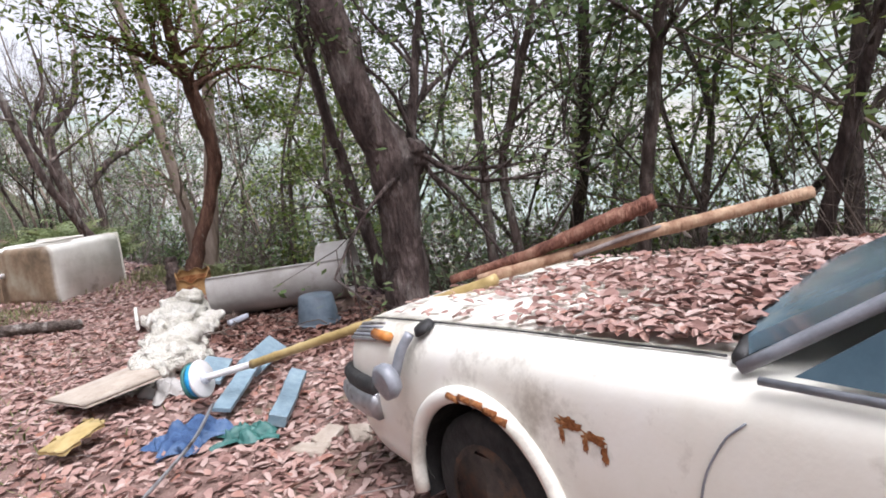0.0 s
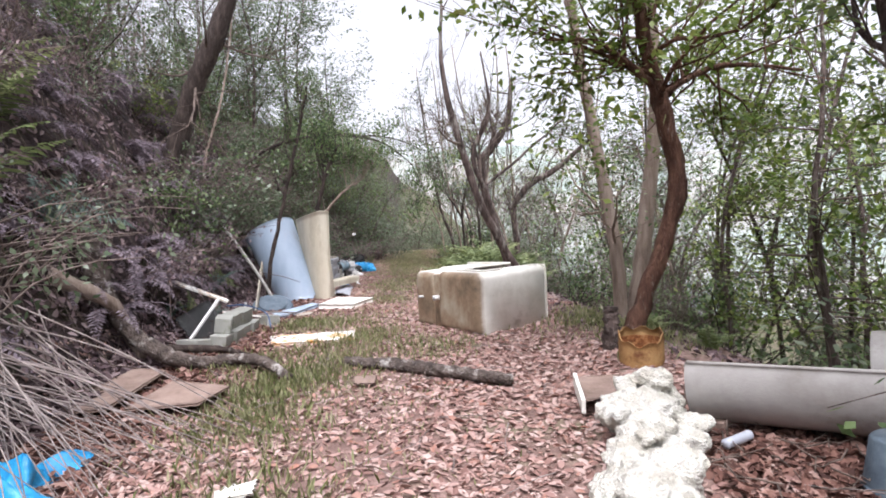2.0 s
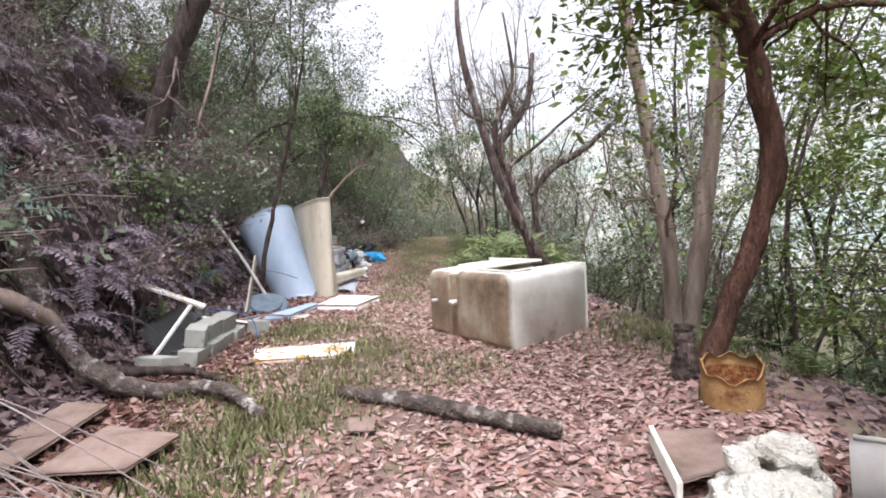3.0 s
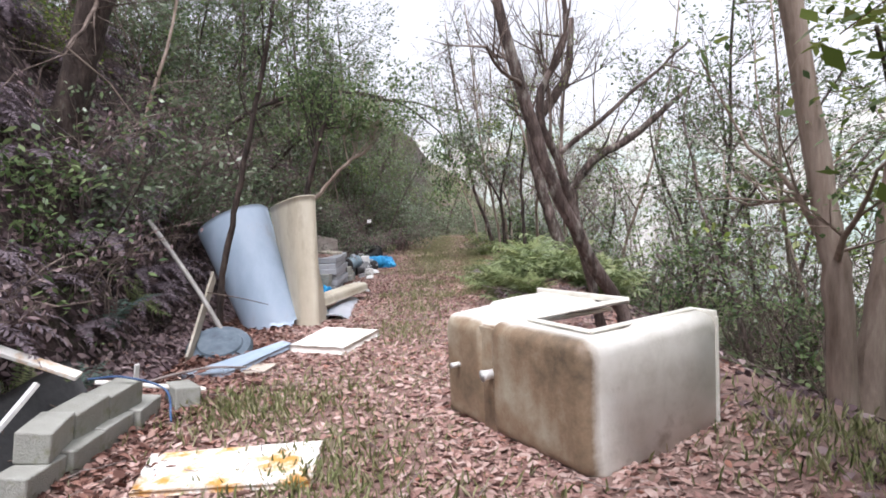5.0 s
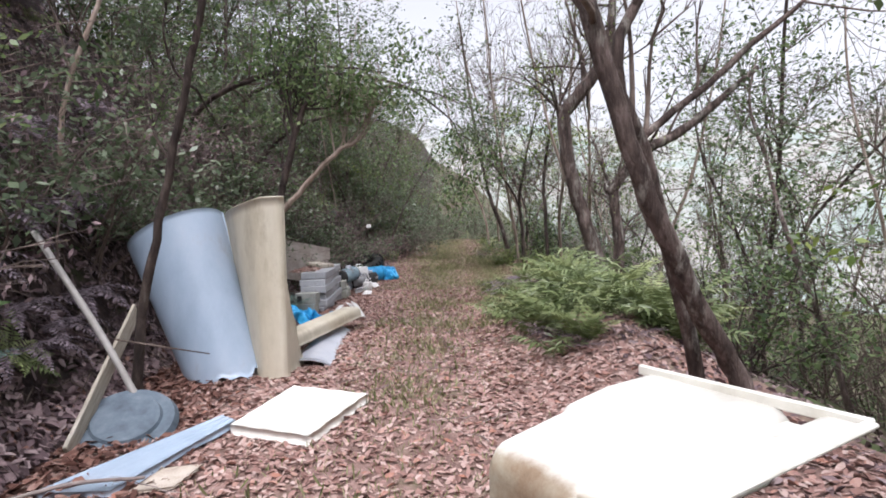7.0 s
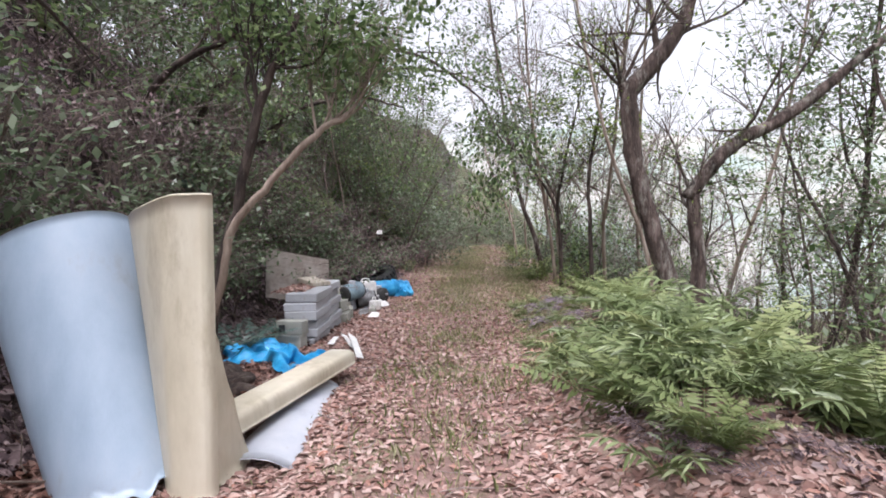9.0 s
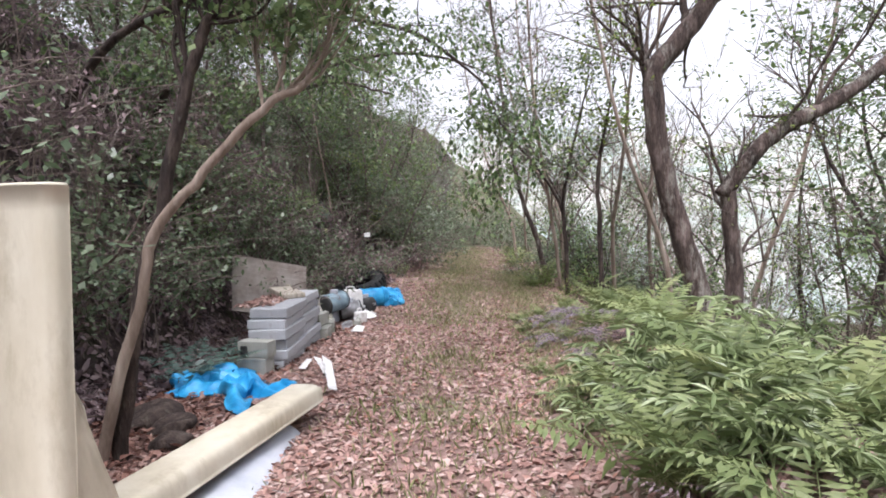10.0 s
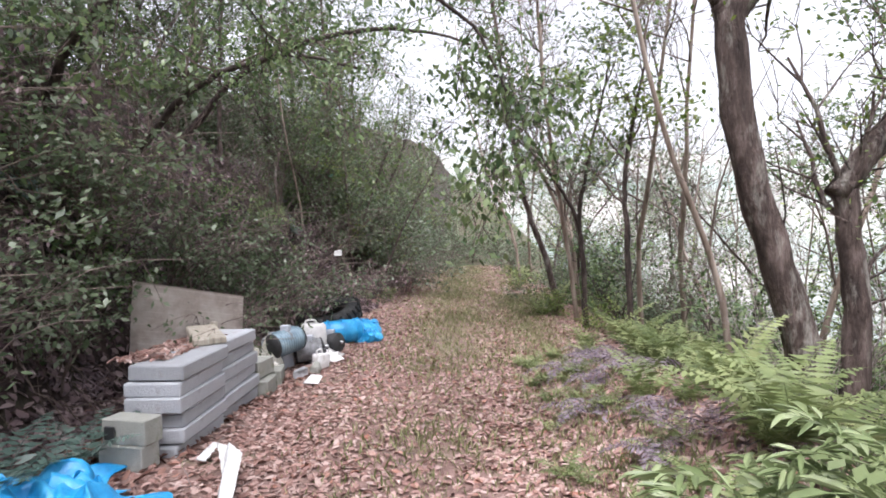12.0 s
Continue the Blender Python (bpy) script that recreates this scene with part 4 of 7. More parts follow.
def cane_thicket(label, seed, stems, reach):
    """A thicket of thin arching stems that lean out over the track, with a few old leaves."""
    r = np.random.default_rng(seed)
    t = thing("thicket", label, "bush", (0, 0, 0), "bushes on the bank")
    side, leaf_at = [], []
    for k in range(stems):
        h, L = r.normal(0, 0.9), reach * r.uniform(0.55, 1.1)
        q = np.linspace(0, 1, 8)
        out = L * (0.12 * q + 0.62 * q ** 2.2)
        line = np.stack([out * math.cos(h) + r.normal(0, 0.25), out * math.sin(h) + r.normal(0, 0.25), L * (0.95 * q - 0.42 * q ** 2.4)], -1) + r.normal(0, 0.012, (8, 3))
        line[0, 2] = -0.1
        part_np("stem", tube(line, np.linspace(0.011, 0.004, 8), 4, caps=False), M["cane"], t)
        for _ in range(3):
            k0 = r.integers(3, 7)
            d = unit(line[k0] - line[k0 - 1] + r.normal(0, 0.5, 3))
            side.append(tube(np.stack([line[k0], line[k0] + d * 0.25, line[k0] + d * 0.5 + [0, 0, -0.04]]), [0.005, 0.004, 0.002], 3, caps=False))
            leaf_at.append(line[k0] + d * r.uniform(0.1, 0.5, (6, 1)) + r.normal(0, 0.05, (6, 3)))
    tagged(part_np("branchwork", merge(side), M["cane"], t), kind="stuff")
    at = np.concatenate(leaf_at)
    a = unit(r.normal(0, 1, at.shape) + [0, 0, -0.8])
    b = unit(np.cross(a, r.normal(0, 1, at.shape)))
    tagged(part_np("foliage", leaves4(at, a * 0.09, b * 0.022), M["old_leaf"] if seed % 2 else M["leaf_grey"], t, smooth=False), kind="stuff")
    return t


thickets = [cane_thicket("thicket of arching brown stems with withered leaves", 211, 16, 2.0), cane_thicket("thicket of arching thin stems with sparse grey-green leaves", 212, 14, 2.4)]
for k in range(64):
    y = rng.uniform(16, 36) if k < 46 else rng.uniform(4, 15)
    x = float(np.interp(y, BANK_Y, BANK_X)) - (rng.uniform(-0.1, 1.6) if y > 21 else rng.uniform(0.5, 2.2))
    plant_out(thickets[k % 2], x, y, rng.uniform(0.6, 1.05), turn=rng.uniform(-50, 50))
for k in range(96):
    y = rng.uniform(4, 46)
    d = rng.uniform(0.7, 6.5) if y < 14 else rng.uniform(0.4, 5.5)
    x = float(np.interp(y, BANK_Y, BANK_X)) - d
    if y < 12:
        pick = rng.choice([2, 2, 3, 1, 0], p=[0.3, 0.2, 0.3, 0.12, 0.08])
        if d < 1.8:
            continue
    elif y < 26:
        pick = rng.choice([0, 1, 2, 3, 4], p=[0.34, 0.24, 0.2, 0.14, 0.08])
    else:
        # more of the grey-leaved bush far off, its pale colour imitating haze
        pick = rng.choice([0, 1, 2, 3, 4], p=[0.16, 0.36, 0.22, 0.14, 0.12])
    plant_out(bushes[pick], x, y, rng.uniform(0.7, 1.35) * (1.0 if y > 13 else 0.8), tilt=0)
for k in range(84):
    y = rng.uniform(-2, 38)
    x = float(np.interp(y, EDGE_Y, EDGE_X)) + rng.uniform(0.7, 6)
    if (x < 3.4 and y > 4 and y < 21) or (x < 5.8 and 4 < y < 13):
        continue
    plant_out(bushes[rng.choice([0, 0, 1, 3, 2, 2])], x, y, rng.uniform(0.8, 1.4))
for k in range(14):
    y = rng.uniform(-2, 8)
    plant_out(bushes[4 if k % 2 else 1], 5.0 + rng.uniform(0, 4), y, rng.uniform(1.0, 1.6))
for x, y, s in ((-3.9, 17.4, 0.8), (-4.2, 18.6, 0.9), (-4.3, 16.6, 0.9), (-3.9, 19.9, 0.9), (-4.5, 20.8, 1.0), (-4.0, 22, 0.9), (-3.7, 23.4, 0.9), (-3.4, 25.2, 0.9)):
    plant_out(bushes[1], x, y, s)
for k, (x, y, s) in enumerate(plant_out_later):
    plant_out(bushes[k % 2], x, y, s)
for x, y, s in ((1.5, 26.5, 0.5), (1.9, 24.5, 0.55), (1.4, 31, 0.6), (-1.6, 38, 0.8), (1.3, 37, 0.8), (0.2, 47, 1.1), (-1.4, 46, 1.2), (-2.4, 31, 1.1), (-2.6, 34, 1.2), (-2.2, 42, 1.2), (1.2, 44, 1.1), (-0.5, 50, 1.5), (1.5, 52, 1.5), (-2.5, 50, 1.6), (-4, 48, 1.5), (3, 47, 1.3), (2.0, 29, 0.7)):
    plant_out(bushes[4 if s < 0.7 else 1], x, y, s)


# ---- ferns ----
def frond(rng, length, width, pairs, arch, heading, curl=1.0):
    """One fern frond: a stalk and two rows of narrow leaflets; (stalk, leaflets)."""
    s = np.linspace(0, 1, pairs + 2)
    out = np.array([math.cos(heading), math.sin(heading), 0])
    across = np.array([-out[1], out[0], 0])
    th = arch * (1 - 1.35 * curl * s)
    step = length / (pairs + 1)
    line = np.cumsum(np.stack([np.cos(th), np.zeros_like(th), np.sin(th)], 1) * step, 0)
    pts = line[:, :1] * out + line[:, 2:] * np.array([0, 0, 1]) + across * (rng.normal(0, 0.03) * s ** 2 * length)[:, None]
    prof = np.sin(np.clip(s * 1.02 + 0.06, 0, 1) * np.pi) ** 0.7 * (1 - 0.55 * s)
    d = unit(np.gradient(pts, axis=0))
    idx = np.arange(2, pairs + 1)
    base, axis, side = [], [], []
    for sg in (1, -1):
        a = across * sg + 0.35 * d[idx] + np.array([0, 0, -0.22]) + rng.normal(0, 0.16, (len(idx), 3))
        L = (width * prof[idx] * rng.uniform(0.85, 1.1, len(idx)))[:, None]
        base.append(pts[idx])
        axis.append(unit(a) * L)
        side.append(d[idx] * min(step * 0.46, width * 0.085) + 0 * L)
    leaf = leaves4(np.concatenate(base), np.concatenate(axis), np.concatenate(side))
    return tube(pts[::2], np.linspace(0.004, 0.0015, len(pts[::2])), 4, caps=False), leaf


def fern(label, seed, fronds, length, width, pairs, material, name="fern", group="ferns beside the track", arch=1.1, half=False, joined=False, curl=1.0):
    rng = np.random.default_rng(seed)
    t = thing(name, label, "fern", (0, 0, 0), group)
    stalks, blades = [], []
    for k in range(fronds):
        h = (2 * np.pi * k / fronds if not half else rng.uniform(-1.3, 1.3)) + rng.normal(0, 0.25)
        a, b = frond(rng, length * rng.uniform(0.65, 1.15), width, pairs, arch + rng.normal(0, 0.18), h, curl)
        if joined:
            stalks.append(a)
            blades.append(b)
        else:
            part_np("frond", merge([a, b]), material, t, smooth=False)
    if joined:
        tagged(part_np("withered_growth", merge(stalks + blades), material, t, smooth=False), kind="stuff")
    return t


def lance_frond(rng, length, size, pairs, arch, heading):
    """A frond with few broad lance-shaped leaflets that bend down to their tips; (stalk, leaflets)."""
    q = np.linspace(0, 1, 10)
    out = np.array([math.cos(heading), math.sin(heading), 0])
    across = np.array([-out[1], out[0], 0])
    th = arch * (1 - 0.98 * q)
    pts = np.cumsum(np.stack([np.cos(th), np.sin(th)], 1) * length / 9, 0)
    line = pts[:, :1] * out + pts[:, 1:] * np.array([0, 0, 1]) + across * (rng.normal(0, 0.06) * q ** 2 * length)[:, None]
    d = unit(np.gradient(line, axis=0))
    base, axis, side, lift = [], [], [], []
    for k in range(pairs):
        w = 0.3 + 0.68 * k / max(1, pairs - 1)
        i = min(8, int(w * 9))
        p = line[i] + (line[i + 1] - line[i]) * (w * 9 - i)
        for sg in (1, -1):
            a = unit(across * sg + (0.35 + 0.5 * w) * d[i] + np.array([0, 0, rng.normal(-0.1, 0.26)]) + rng.normal(0, 0.2, 3))
            L = size * (1.1 - 0.35 * abs(w - 0.5)) * rng.uniform(0.8, 1.1)
            base.append(p), axis.append(a * L + [0, 0, -0.2 * L]), side.append(unit(np.cross(a, np.cross(d[i], a) + rng.normal(0, 0.25, 3))) * L * 0.1), lift.append(np.array([0, 0, 0.1 * L]))
    base.append(line[-1]), axis.append(unit(d[-1]) * size * 1.05 + [0, 0, -0.2 * size]), side.append(across * size * 0.1), lift.append(np.array([0, 0, 0.1 * size]))
    leaf = leaves6(np.array(base), np.array(axis), np.array(side), np.array(lift))
    return tube(line, np.linspace(0.004, 0.002, 10), 4, caps=False), leaf


def lance_fern(label, seed, fronds, length, size, pairs, arch=1.25):
    r = np.random.default_rng(seed)
    t = thing("fern", label, "fern", (0, 0, 0), "ferns beside the track")
    for k in range(fronds):
        part_np("frond", merge(lance_frond(r, length * r.uniform(0.6, 1.15), size, pairs, arch + r.normal(0, 0.2), 2 * np.pi * k / fronds + r.normal(0, 0.3))), M["lance"], t, smooth=False)
    return t


ferns = [fern("green fern with arching feathery fronds", 301, 8, 0.75, 0.2, 22, M["fern"], arch=1.35, curl=0.8),
         fern("large yellow-green fern with long drooping fronds", 302, 7, 0.95, 0.26, 24, M["fern"], arch=1.4, curl=0.75),
         fern("young fern with upright fronds", 303, 5, 0.55, 0.14, 16, M["fern"], arch=1.35),
         lance_fern("lush fern with broad pale lance-shaped leaflets", 304, 8, 0.6, 0.145, 8, 1.4),
         lance_fern("low fern with glossy lance-shaped leaflets", 305, 7, 0.42, 0.13, 6, 1.2),
         fern("blue-green fern with soft feathery fronds", 306, 7, 0.8, 0.2, 22, M["blue_fern"], arch=1.2, curl=0.85)]
dead_ferns = [fern("withered brown fern hanging from the earth bank", 311, 8, 0.7, 0.13, 14, M["dead_fern"], "dead_fern", "withered ferns on the bank", arch=0.5, joined=True),
              fern("withered grey-brown fern clinging to the earth bank", 312, 9, 0.55, 0.12, 12, M["dead_fern"], "dead_fern", "withered ferns on the bank", arch=0.3, joined=True),
              fern("purple-grey withered fern with long hanging fronds", 313, 9, 1.0, 0.15, 20, M["hanging_fern"], "dead_fern", "withered ferns on the bank", arch=0.75, half=True, joined=True, curl=2.0),
              fern("collapsed silvery-brown fern with curled fronds", 314, 7, 0.6, 0.15, 18, M["hanging_fern"], "dead_fern", "withered ferns beside the track", arch=0.9, joined=True, curl=1.7)]
# the lush mound of broad-leaved ferns
heads = [(rng.uniform(14.3, 17.3), rng.random()) for _ in range(17)]
for k in range(70):
    hy, hu = heads[k % 17]
    y = hy + rng.normal(0, 0.14)
    lo = float(np.interp(y, [14, 15.2, 16, 17.5], [1.15, 0.66, 0.6, 0.85]))
    x = lo + max(0.0, hu * (2.6 - lo) + rng.normal(0, 0.14))
    pick = 4 if x < lo + 0.2 else rng.choice([3, 4, 0, 1, 2], p=[0.42, 0.2, 0.14, 0.12, 0.12])
    plant_out(ferns[pick], x, y, rng.uniform(0.55, 1.25), sink=0.02, tilt=rng.normal(0, 12))
for x, y, s in ((2.5, 15.2, 1.2), (2.75, 15.9, 1.3), (2.3, 14.6, 1.0), (2.6, 16.6, 1.1)):
    plant_out(ferns[1], x, y, s, sink=0.02)
# feathery ferns beyond it, with bare ground between
for k in range(34):
    y = rng.uniform(17.6, 24.5)
    x = 1.15 + rng.random() ** 0.8 * 1.7
    plant_out(ferns[rng.choice([0, 1, 2], p=[0.35, 0.4, 0.25])], x, y, rng.uniform(0.6, 1.15), sink=0.02)
for k in range(34):
    plant_out(ferns[2], rng.uniform(0.55, 1.3), rng.uniform(17.2, 22.5), rng.uniform(0.35, 0.7), sink=0.02)
for k in range(9):
    plant_out(dead_ferns[3], rng.uniform(0.95, 2.1), rng.uniform(17.9, 22.5), rng.uniform(0.7, 1.1), sink=0.0)
for k in range(24):
    plant_out(dead_ferns[k % 2], rng.uniform(0.85, 2.6), rng.uniform(14.0, 18.5), rng.uniform(0.5, 0.8), sink=-0.05)
for k in range(26):
    y = rng.uniform(22, 40)
    side = rng.random() < 0.55
    x = float(np.interp(y, EDGE_Y, EDGE_X)) - rng.uniform(0, 0.8) if side else float(np.interp(y, BANK_Y, BANK_X)) - rng.uniform(0, 0.9)
    plant_out(ferns[rng.choice([0, 1, 2])], x, y, rng.uniform(0.6, 1.1), sink=0.02)
for x, y, s in ((2.95, 9.0, 0.5), (3.3, 8.4, 0.7), (3.1, 9.6, 0.5)):
    plant_out(ferns[0], x, y, s, sink=0.02)
for x, y, s in ((-2.95, 18.75, 0.9), (-3.1, 18.3, 1.0), (-2.85, 19.05, 0.6), (-3.3, 12.2, 0.8), (-3.0, 11.2, 0.6), (-3.2, 10.2, 0.6)):
    plant_out(ferns[5], x, y, s, sink=0.02)
for x, y, s in ((-3.8, 6.2, 1.2), (-4.0, 7.0, 1.4), (-3.9, 7.8, 1.2), (-4.2, 8.5, 1.3), (-4.4, 7.2, 1.4), (-4.5, 9.0, 1.2), (-3.6, 5.6, 1.2), (-4.3, 6.3, 1.7), (-3.75, 5.2, 1.7), (-3.9, 5.9, 1.8), (-4.0, 6.6, 1.8)):
    plant_out(ferns[1], x, y, s, sink=0.02)
# withered fronds hanging down the bank
for k in range(120):
    y = rng.uniform(4.5, 17)
    x = float(np.interp(y, BANK_Y, BANK_X)) - rng.uniform(0.55, 2.9)
    plant_out(dead_ferns[2], x, y, rng.uniform(0.55, 1.1), turn=rng.uniform(-40, 20), sink=-0.06)
for k in range(150):
    y = rng.uniform(4.0, 28)
    d = rng.uniform(0.35, 3.4)
    x = float(np.interp(y, BANK_Y, BANK_X)) - d
    live = rng.random() < 0.14
    ob = plant_out(ferns[rng.choice([0, 2, 5])] if live else dead_ferns[rng.integers(2)], x, y, rng.uniform(0.6, 1.15), sink=0.03)
    loc, rot, sca = ob.matrix_basis.decompose()
    ob.matrix_basis = Matrix.Translation(loc) @ Matrix.Rotation(radians(50), 4, "Y") @ rot.to_matrix().to_4x4() @ Matrix.Diagonal((*sca, 1))


# ---- litter ----
def litter(name, n, place, size, material, label, tilt=0.35, lift=0.012):
    """Fallen leaves strewn over the ground: place(rng, n) gives x and y."""
    rng = np.random.default_rng(len(name) + n)
    x, y = place(rng, n)
    h = 0.03
    z = land(x, y)
    nrm = unit(np.stack([-(land(x + h, y) - z) / h, -(land(x, y + h) - z) / h, np.ones_like(x)], -1) + rng.normal(0, tilt, (len(x), 3)))
    a = unit(np.cross(nrm, rng.normal(0, 1, (len(x), 3))))
    s = np.cross(nrm, a)
    k = (size * rng.uniform(0.55, 1.3, len(x)))[:, None]
    base = np.stack([x, y, z], -1) + nrm * lift * rng.uniform(0.3, 1.6, (len(x), 1))
    base = base - a * k * 0.5
    fold = rng.uniform(-0.1, 0.2, (len(x), 1))
    ob = part_np(name, leaves6(base, a * k, s * k * rng.uniform(0.15, 0.3, (len(x), 1)), nrm * k * fold), material, None, label, smooth=False)
    return tagged(ob, category="leaf litter", kind="stuff")


def on_track(rng, n):
    y = rng.uniform(1.0, 27, 3 * n)
    x = rng.uniform(-3.2, 2.6, 3 * n)
    patch = np.sin(x * 1.4 + 0.7) * np.cos(y * 0.55 + 1) + 0.6 * np.sin(x * 2.9 + y * 1.3)
    ruts = np.exp(-((x - 0.55) / 0.55) ** 2) + np.exp(-((x + 1.5) / 0.75) ** 2)
    keep = rng.random(3 * n) < 0.22 + 0.55 * np.clip(ruts, 0, 1) + 0.12 * patch + 0.35 * (x > 1.05) - 0.6 * (x > 2.1) * (y > 8.3) * (y < 11) - 0.45 * np.clip((y - 20) / 6, 0, 1) * np.exp(-((x + 0.45) / 0.6) ** 2)
    return x[keep][:n], y[keep][:n]


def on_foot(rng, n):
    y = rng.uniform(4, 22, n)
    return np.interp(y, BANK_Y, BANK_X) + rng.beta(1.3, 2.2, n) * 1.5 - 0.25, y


def on_far(rng, n):
    return rng.uniform(-3, 2.2, n), rng.uniform(26, 44, n)


def on_bank(rng, n):
    y = rng.uniform(3, 28, n)
    return np.interp(y, BANK_Y, BANK_X) - rng.uniform(-0.3, 1, n) ** 2 * 4, y


def on_edge(rng, n):
    y = rng.uniform(0, 24, n)
    return np.interp(y, EDGE_Y, EDGE_X) - 0.8 + rng.uniform(0, 3.5, n), y


litter("fallen_leaves", 90000, on_track, 0.074, M["dead_leaf"], "pinkish-brown fallen leaves covering the track", tilt=0.27, lift=0.012)
# these leaves paint the shade beneath the shell with a darker colour
litter("shade_leaves", 5000, lambda r, n: (r.uniform(1.75, 3.3, n), r.uniform(4.2, 6.6, n)), 0.08, M["foot_leaf"], "damp leaves, coloured darker for the shade under the grey tank shell", tilt=0.5, lift=0.03)
litter("foot_leaves", 15000, on_foot, 0.085, M["foot_leaf"], "dark red-brown fallen leaves at the foot of the bank", tilt=0.5, lift=0.03)
litter("far_leaves", 5000, on_far, 0.11, M["dead_leaf"], "brown fallen leaves further along the track")
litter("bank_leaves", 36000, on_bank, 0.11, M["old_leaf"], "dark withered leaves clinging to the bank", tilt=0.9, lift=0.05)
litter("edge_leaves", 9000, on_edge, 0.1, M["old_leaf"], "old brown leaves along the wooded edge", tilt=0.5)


def blades(name, n, place, length, label):
    rng = np.random.default_rng(n)
    x, y = place(rng, n)
    a = unit(rng.normal(0, 0.45, (len(x), 3)) * [1, 1, 0.2] + [0, 0, 0.9])
    k = (length * rng.uniform(0.5, 1.3, len(x)))[:, None]
    s = unit(np.cross(a, rng.normal(0, 1, (len(x), 3)))) * 0.0014
    base = np.stack([x, y, land(x, y)], -1)
    return tagged(part_np(name, leaves6(base, a * k, s, unit(rng.normal(0, 1, (len(x), 3)) * [1, 1, 0]) * k * 0.12), M["grass"], None, label, smooth=False), category="grass", kind="stuff")


def tufts(rng, n):
    spots = [(-0.85, 5.3, 0.3, 2), (-1.15, 6.6, 0.3, 3), (-1.25, 7.4, 0.3, 4), (-0.9, 7.9, 0.28, 3), (-0.8, 8.9, 0.35, 3), (-1.6, 8.6, 0.3, 2), (-1.55, 10.9, 0.28, 3), (-1.1, 11.1, 0.35, 2), (-0.5, 9.7, 0.3, 2), (0.35, 8.9, 0.3, 1.5),
             (-0.35, 15.5, 0.3, 1), (-0.6, 17.2, 0.35, 1.4), (0.3, 16.8, 0.3, 1), (-0.4, 19.4, 0.4, 1.6), (-0.3, 22, 0.5, 1.5), (-0.45, 13.8, 0.3, 1), (2.4, 9.6, 0.4, 3.5),
             (-0.2, 26, 0.5, 2), (-0.3, 30, 0.6, 3), (-0.4, 34, 0.7, 3), (-0.5, 39, 0.9, 4), (2.55, 8.7, 0.35, 3), (-0.4, 3.8, 0.35, 1.0)]
    w = np.array([s[3] for s in spots])
    i = rng.choice(len(spots), n, p=w / w.sum())
    sp = np.array(spots)[i]
    return sp[:, 0] + rng.normal(0, 1, n) * sp[:, 2] * 0.95, sp[:, 1] + rng.normal(0, 1, n) * sp[:, 2] * 1.2


blades("grass", 13000, tufts, 0.1, "tufts of yellow-green grass along the track")
blades("sparse_grass", 16000, lambda r, n: (r.normal(-0.45, 0.55, n), r.uniform(3, 44, n)), 0.055, "thin short grass down the middle of the track")
blades("far_grass", 11000, lambda r, n: (r.normal(-0.45, 0.75, n), 44 - 22 * r.random(n) ** 0.7), 0.08, "green grass on the far part of the track")
blades("verge_grass", 11000, lambda r, n: (r.normal(1.0, 0.33, n), r.uniform(16.8, 30, n)), 0.075, "pale dry grass along the verge below the ferns")


# twigs lying about and roots hanging out of the bank
def twig_heap(name, label, n, place, length, material, radius=0.004, rise=0.02):
    rng = np.random.default_rng(n + 5)
    chunk = []
    for x, y in zip(*place(rng, n)):
        h = rng.uniform(0, 2 * np.pi)
        L = length * rng.uniform(0.4, 1.3)
        s = np.linspace(-0.5, 0.5, 5)
        tx_, ty_ = x + s * L * math.cos(h) + rng.normal(0, 0.01, 5), y + s * L * math.sin(h) + rng.normal(0, 0.01, 5)
        pz = land(tx_, ty_) + rise * rng.uniform(0.4, 2.5) + np.abs(rng.normal(0, rise, 5))
        chunk.append(tube(np.stack([tx_, ty_, pz], -1), np.linspace(radius, radius * 0.4, 5), 4, caps=False))
    return tagged(part_np(name, merge(chunk), material, None, label), category="twigs", kind="stuff")


twig_heap("twigs", "thin twigs lying on the leaves", 260, lambda r, n: (r.uniform(-2.8, 2.6, n), r.uniform(2, 24, n)), 0.45, M["twig_grey"])
twig_heap("bank_twigs", "dry stems and roots on the bank", 620, lambda r, n: ((lambda y: np.interp(y, BANK_Y, BANK_X) - r.uniform(0, 3.0, n))(np.sort(r.uniform(3, 28, n))), np.sort(r.uniform(3, 28, n))), 0.8, M["twig"], 0.006, 0.07)
# the pile of dry brushwood at the foot of the bank
rng2 = np.random.default_rng(9)
for k in range(70):
    a = np.array([-3.2 + rng2.normal(0, 0.25), 6.3 + rng2.normal(0, 0.5), 0.75 + rng2.normal(0, 0.15)])
    b = np.array([-1.75 + rng2.normal(0, 0.35), 5.9 + rng2.normal(0, 0.55), -0.06])
    mid = (a + b) / 2 + [0, 0, rng2.uniform(0.0, 0.15)]
    stick = part_np("dry_branch", tube(spline([a, mid, b], 7), np.linspace(0.008, 0.003, 7), 4, caps=False), M["twig_grey"], None, "thin dry grey branch heaped at the foot of the bank")
    tagged(stick, category="branch", group="heap of dry brushwood")

# ---- the wrecked car ----
CAR_X, CAR_G, HALF = 2.26, -0.16, 0.8
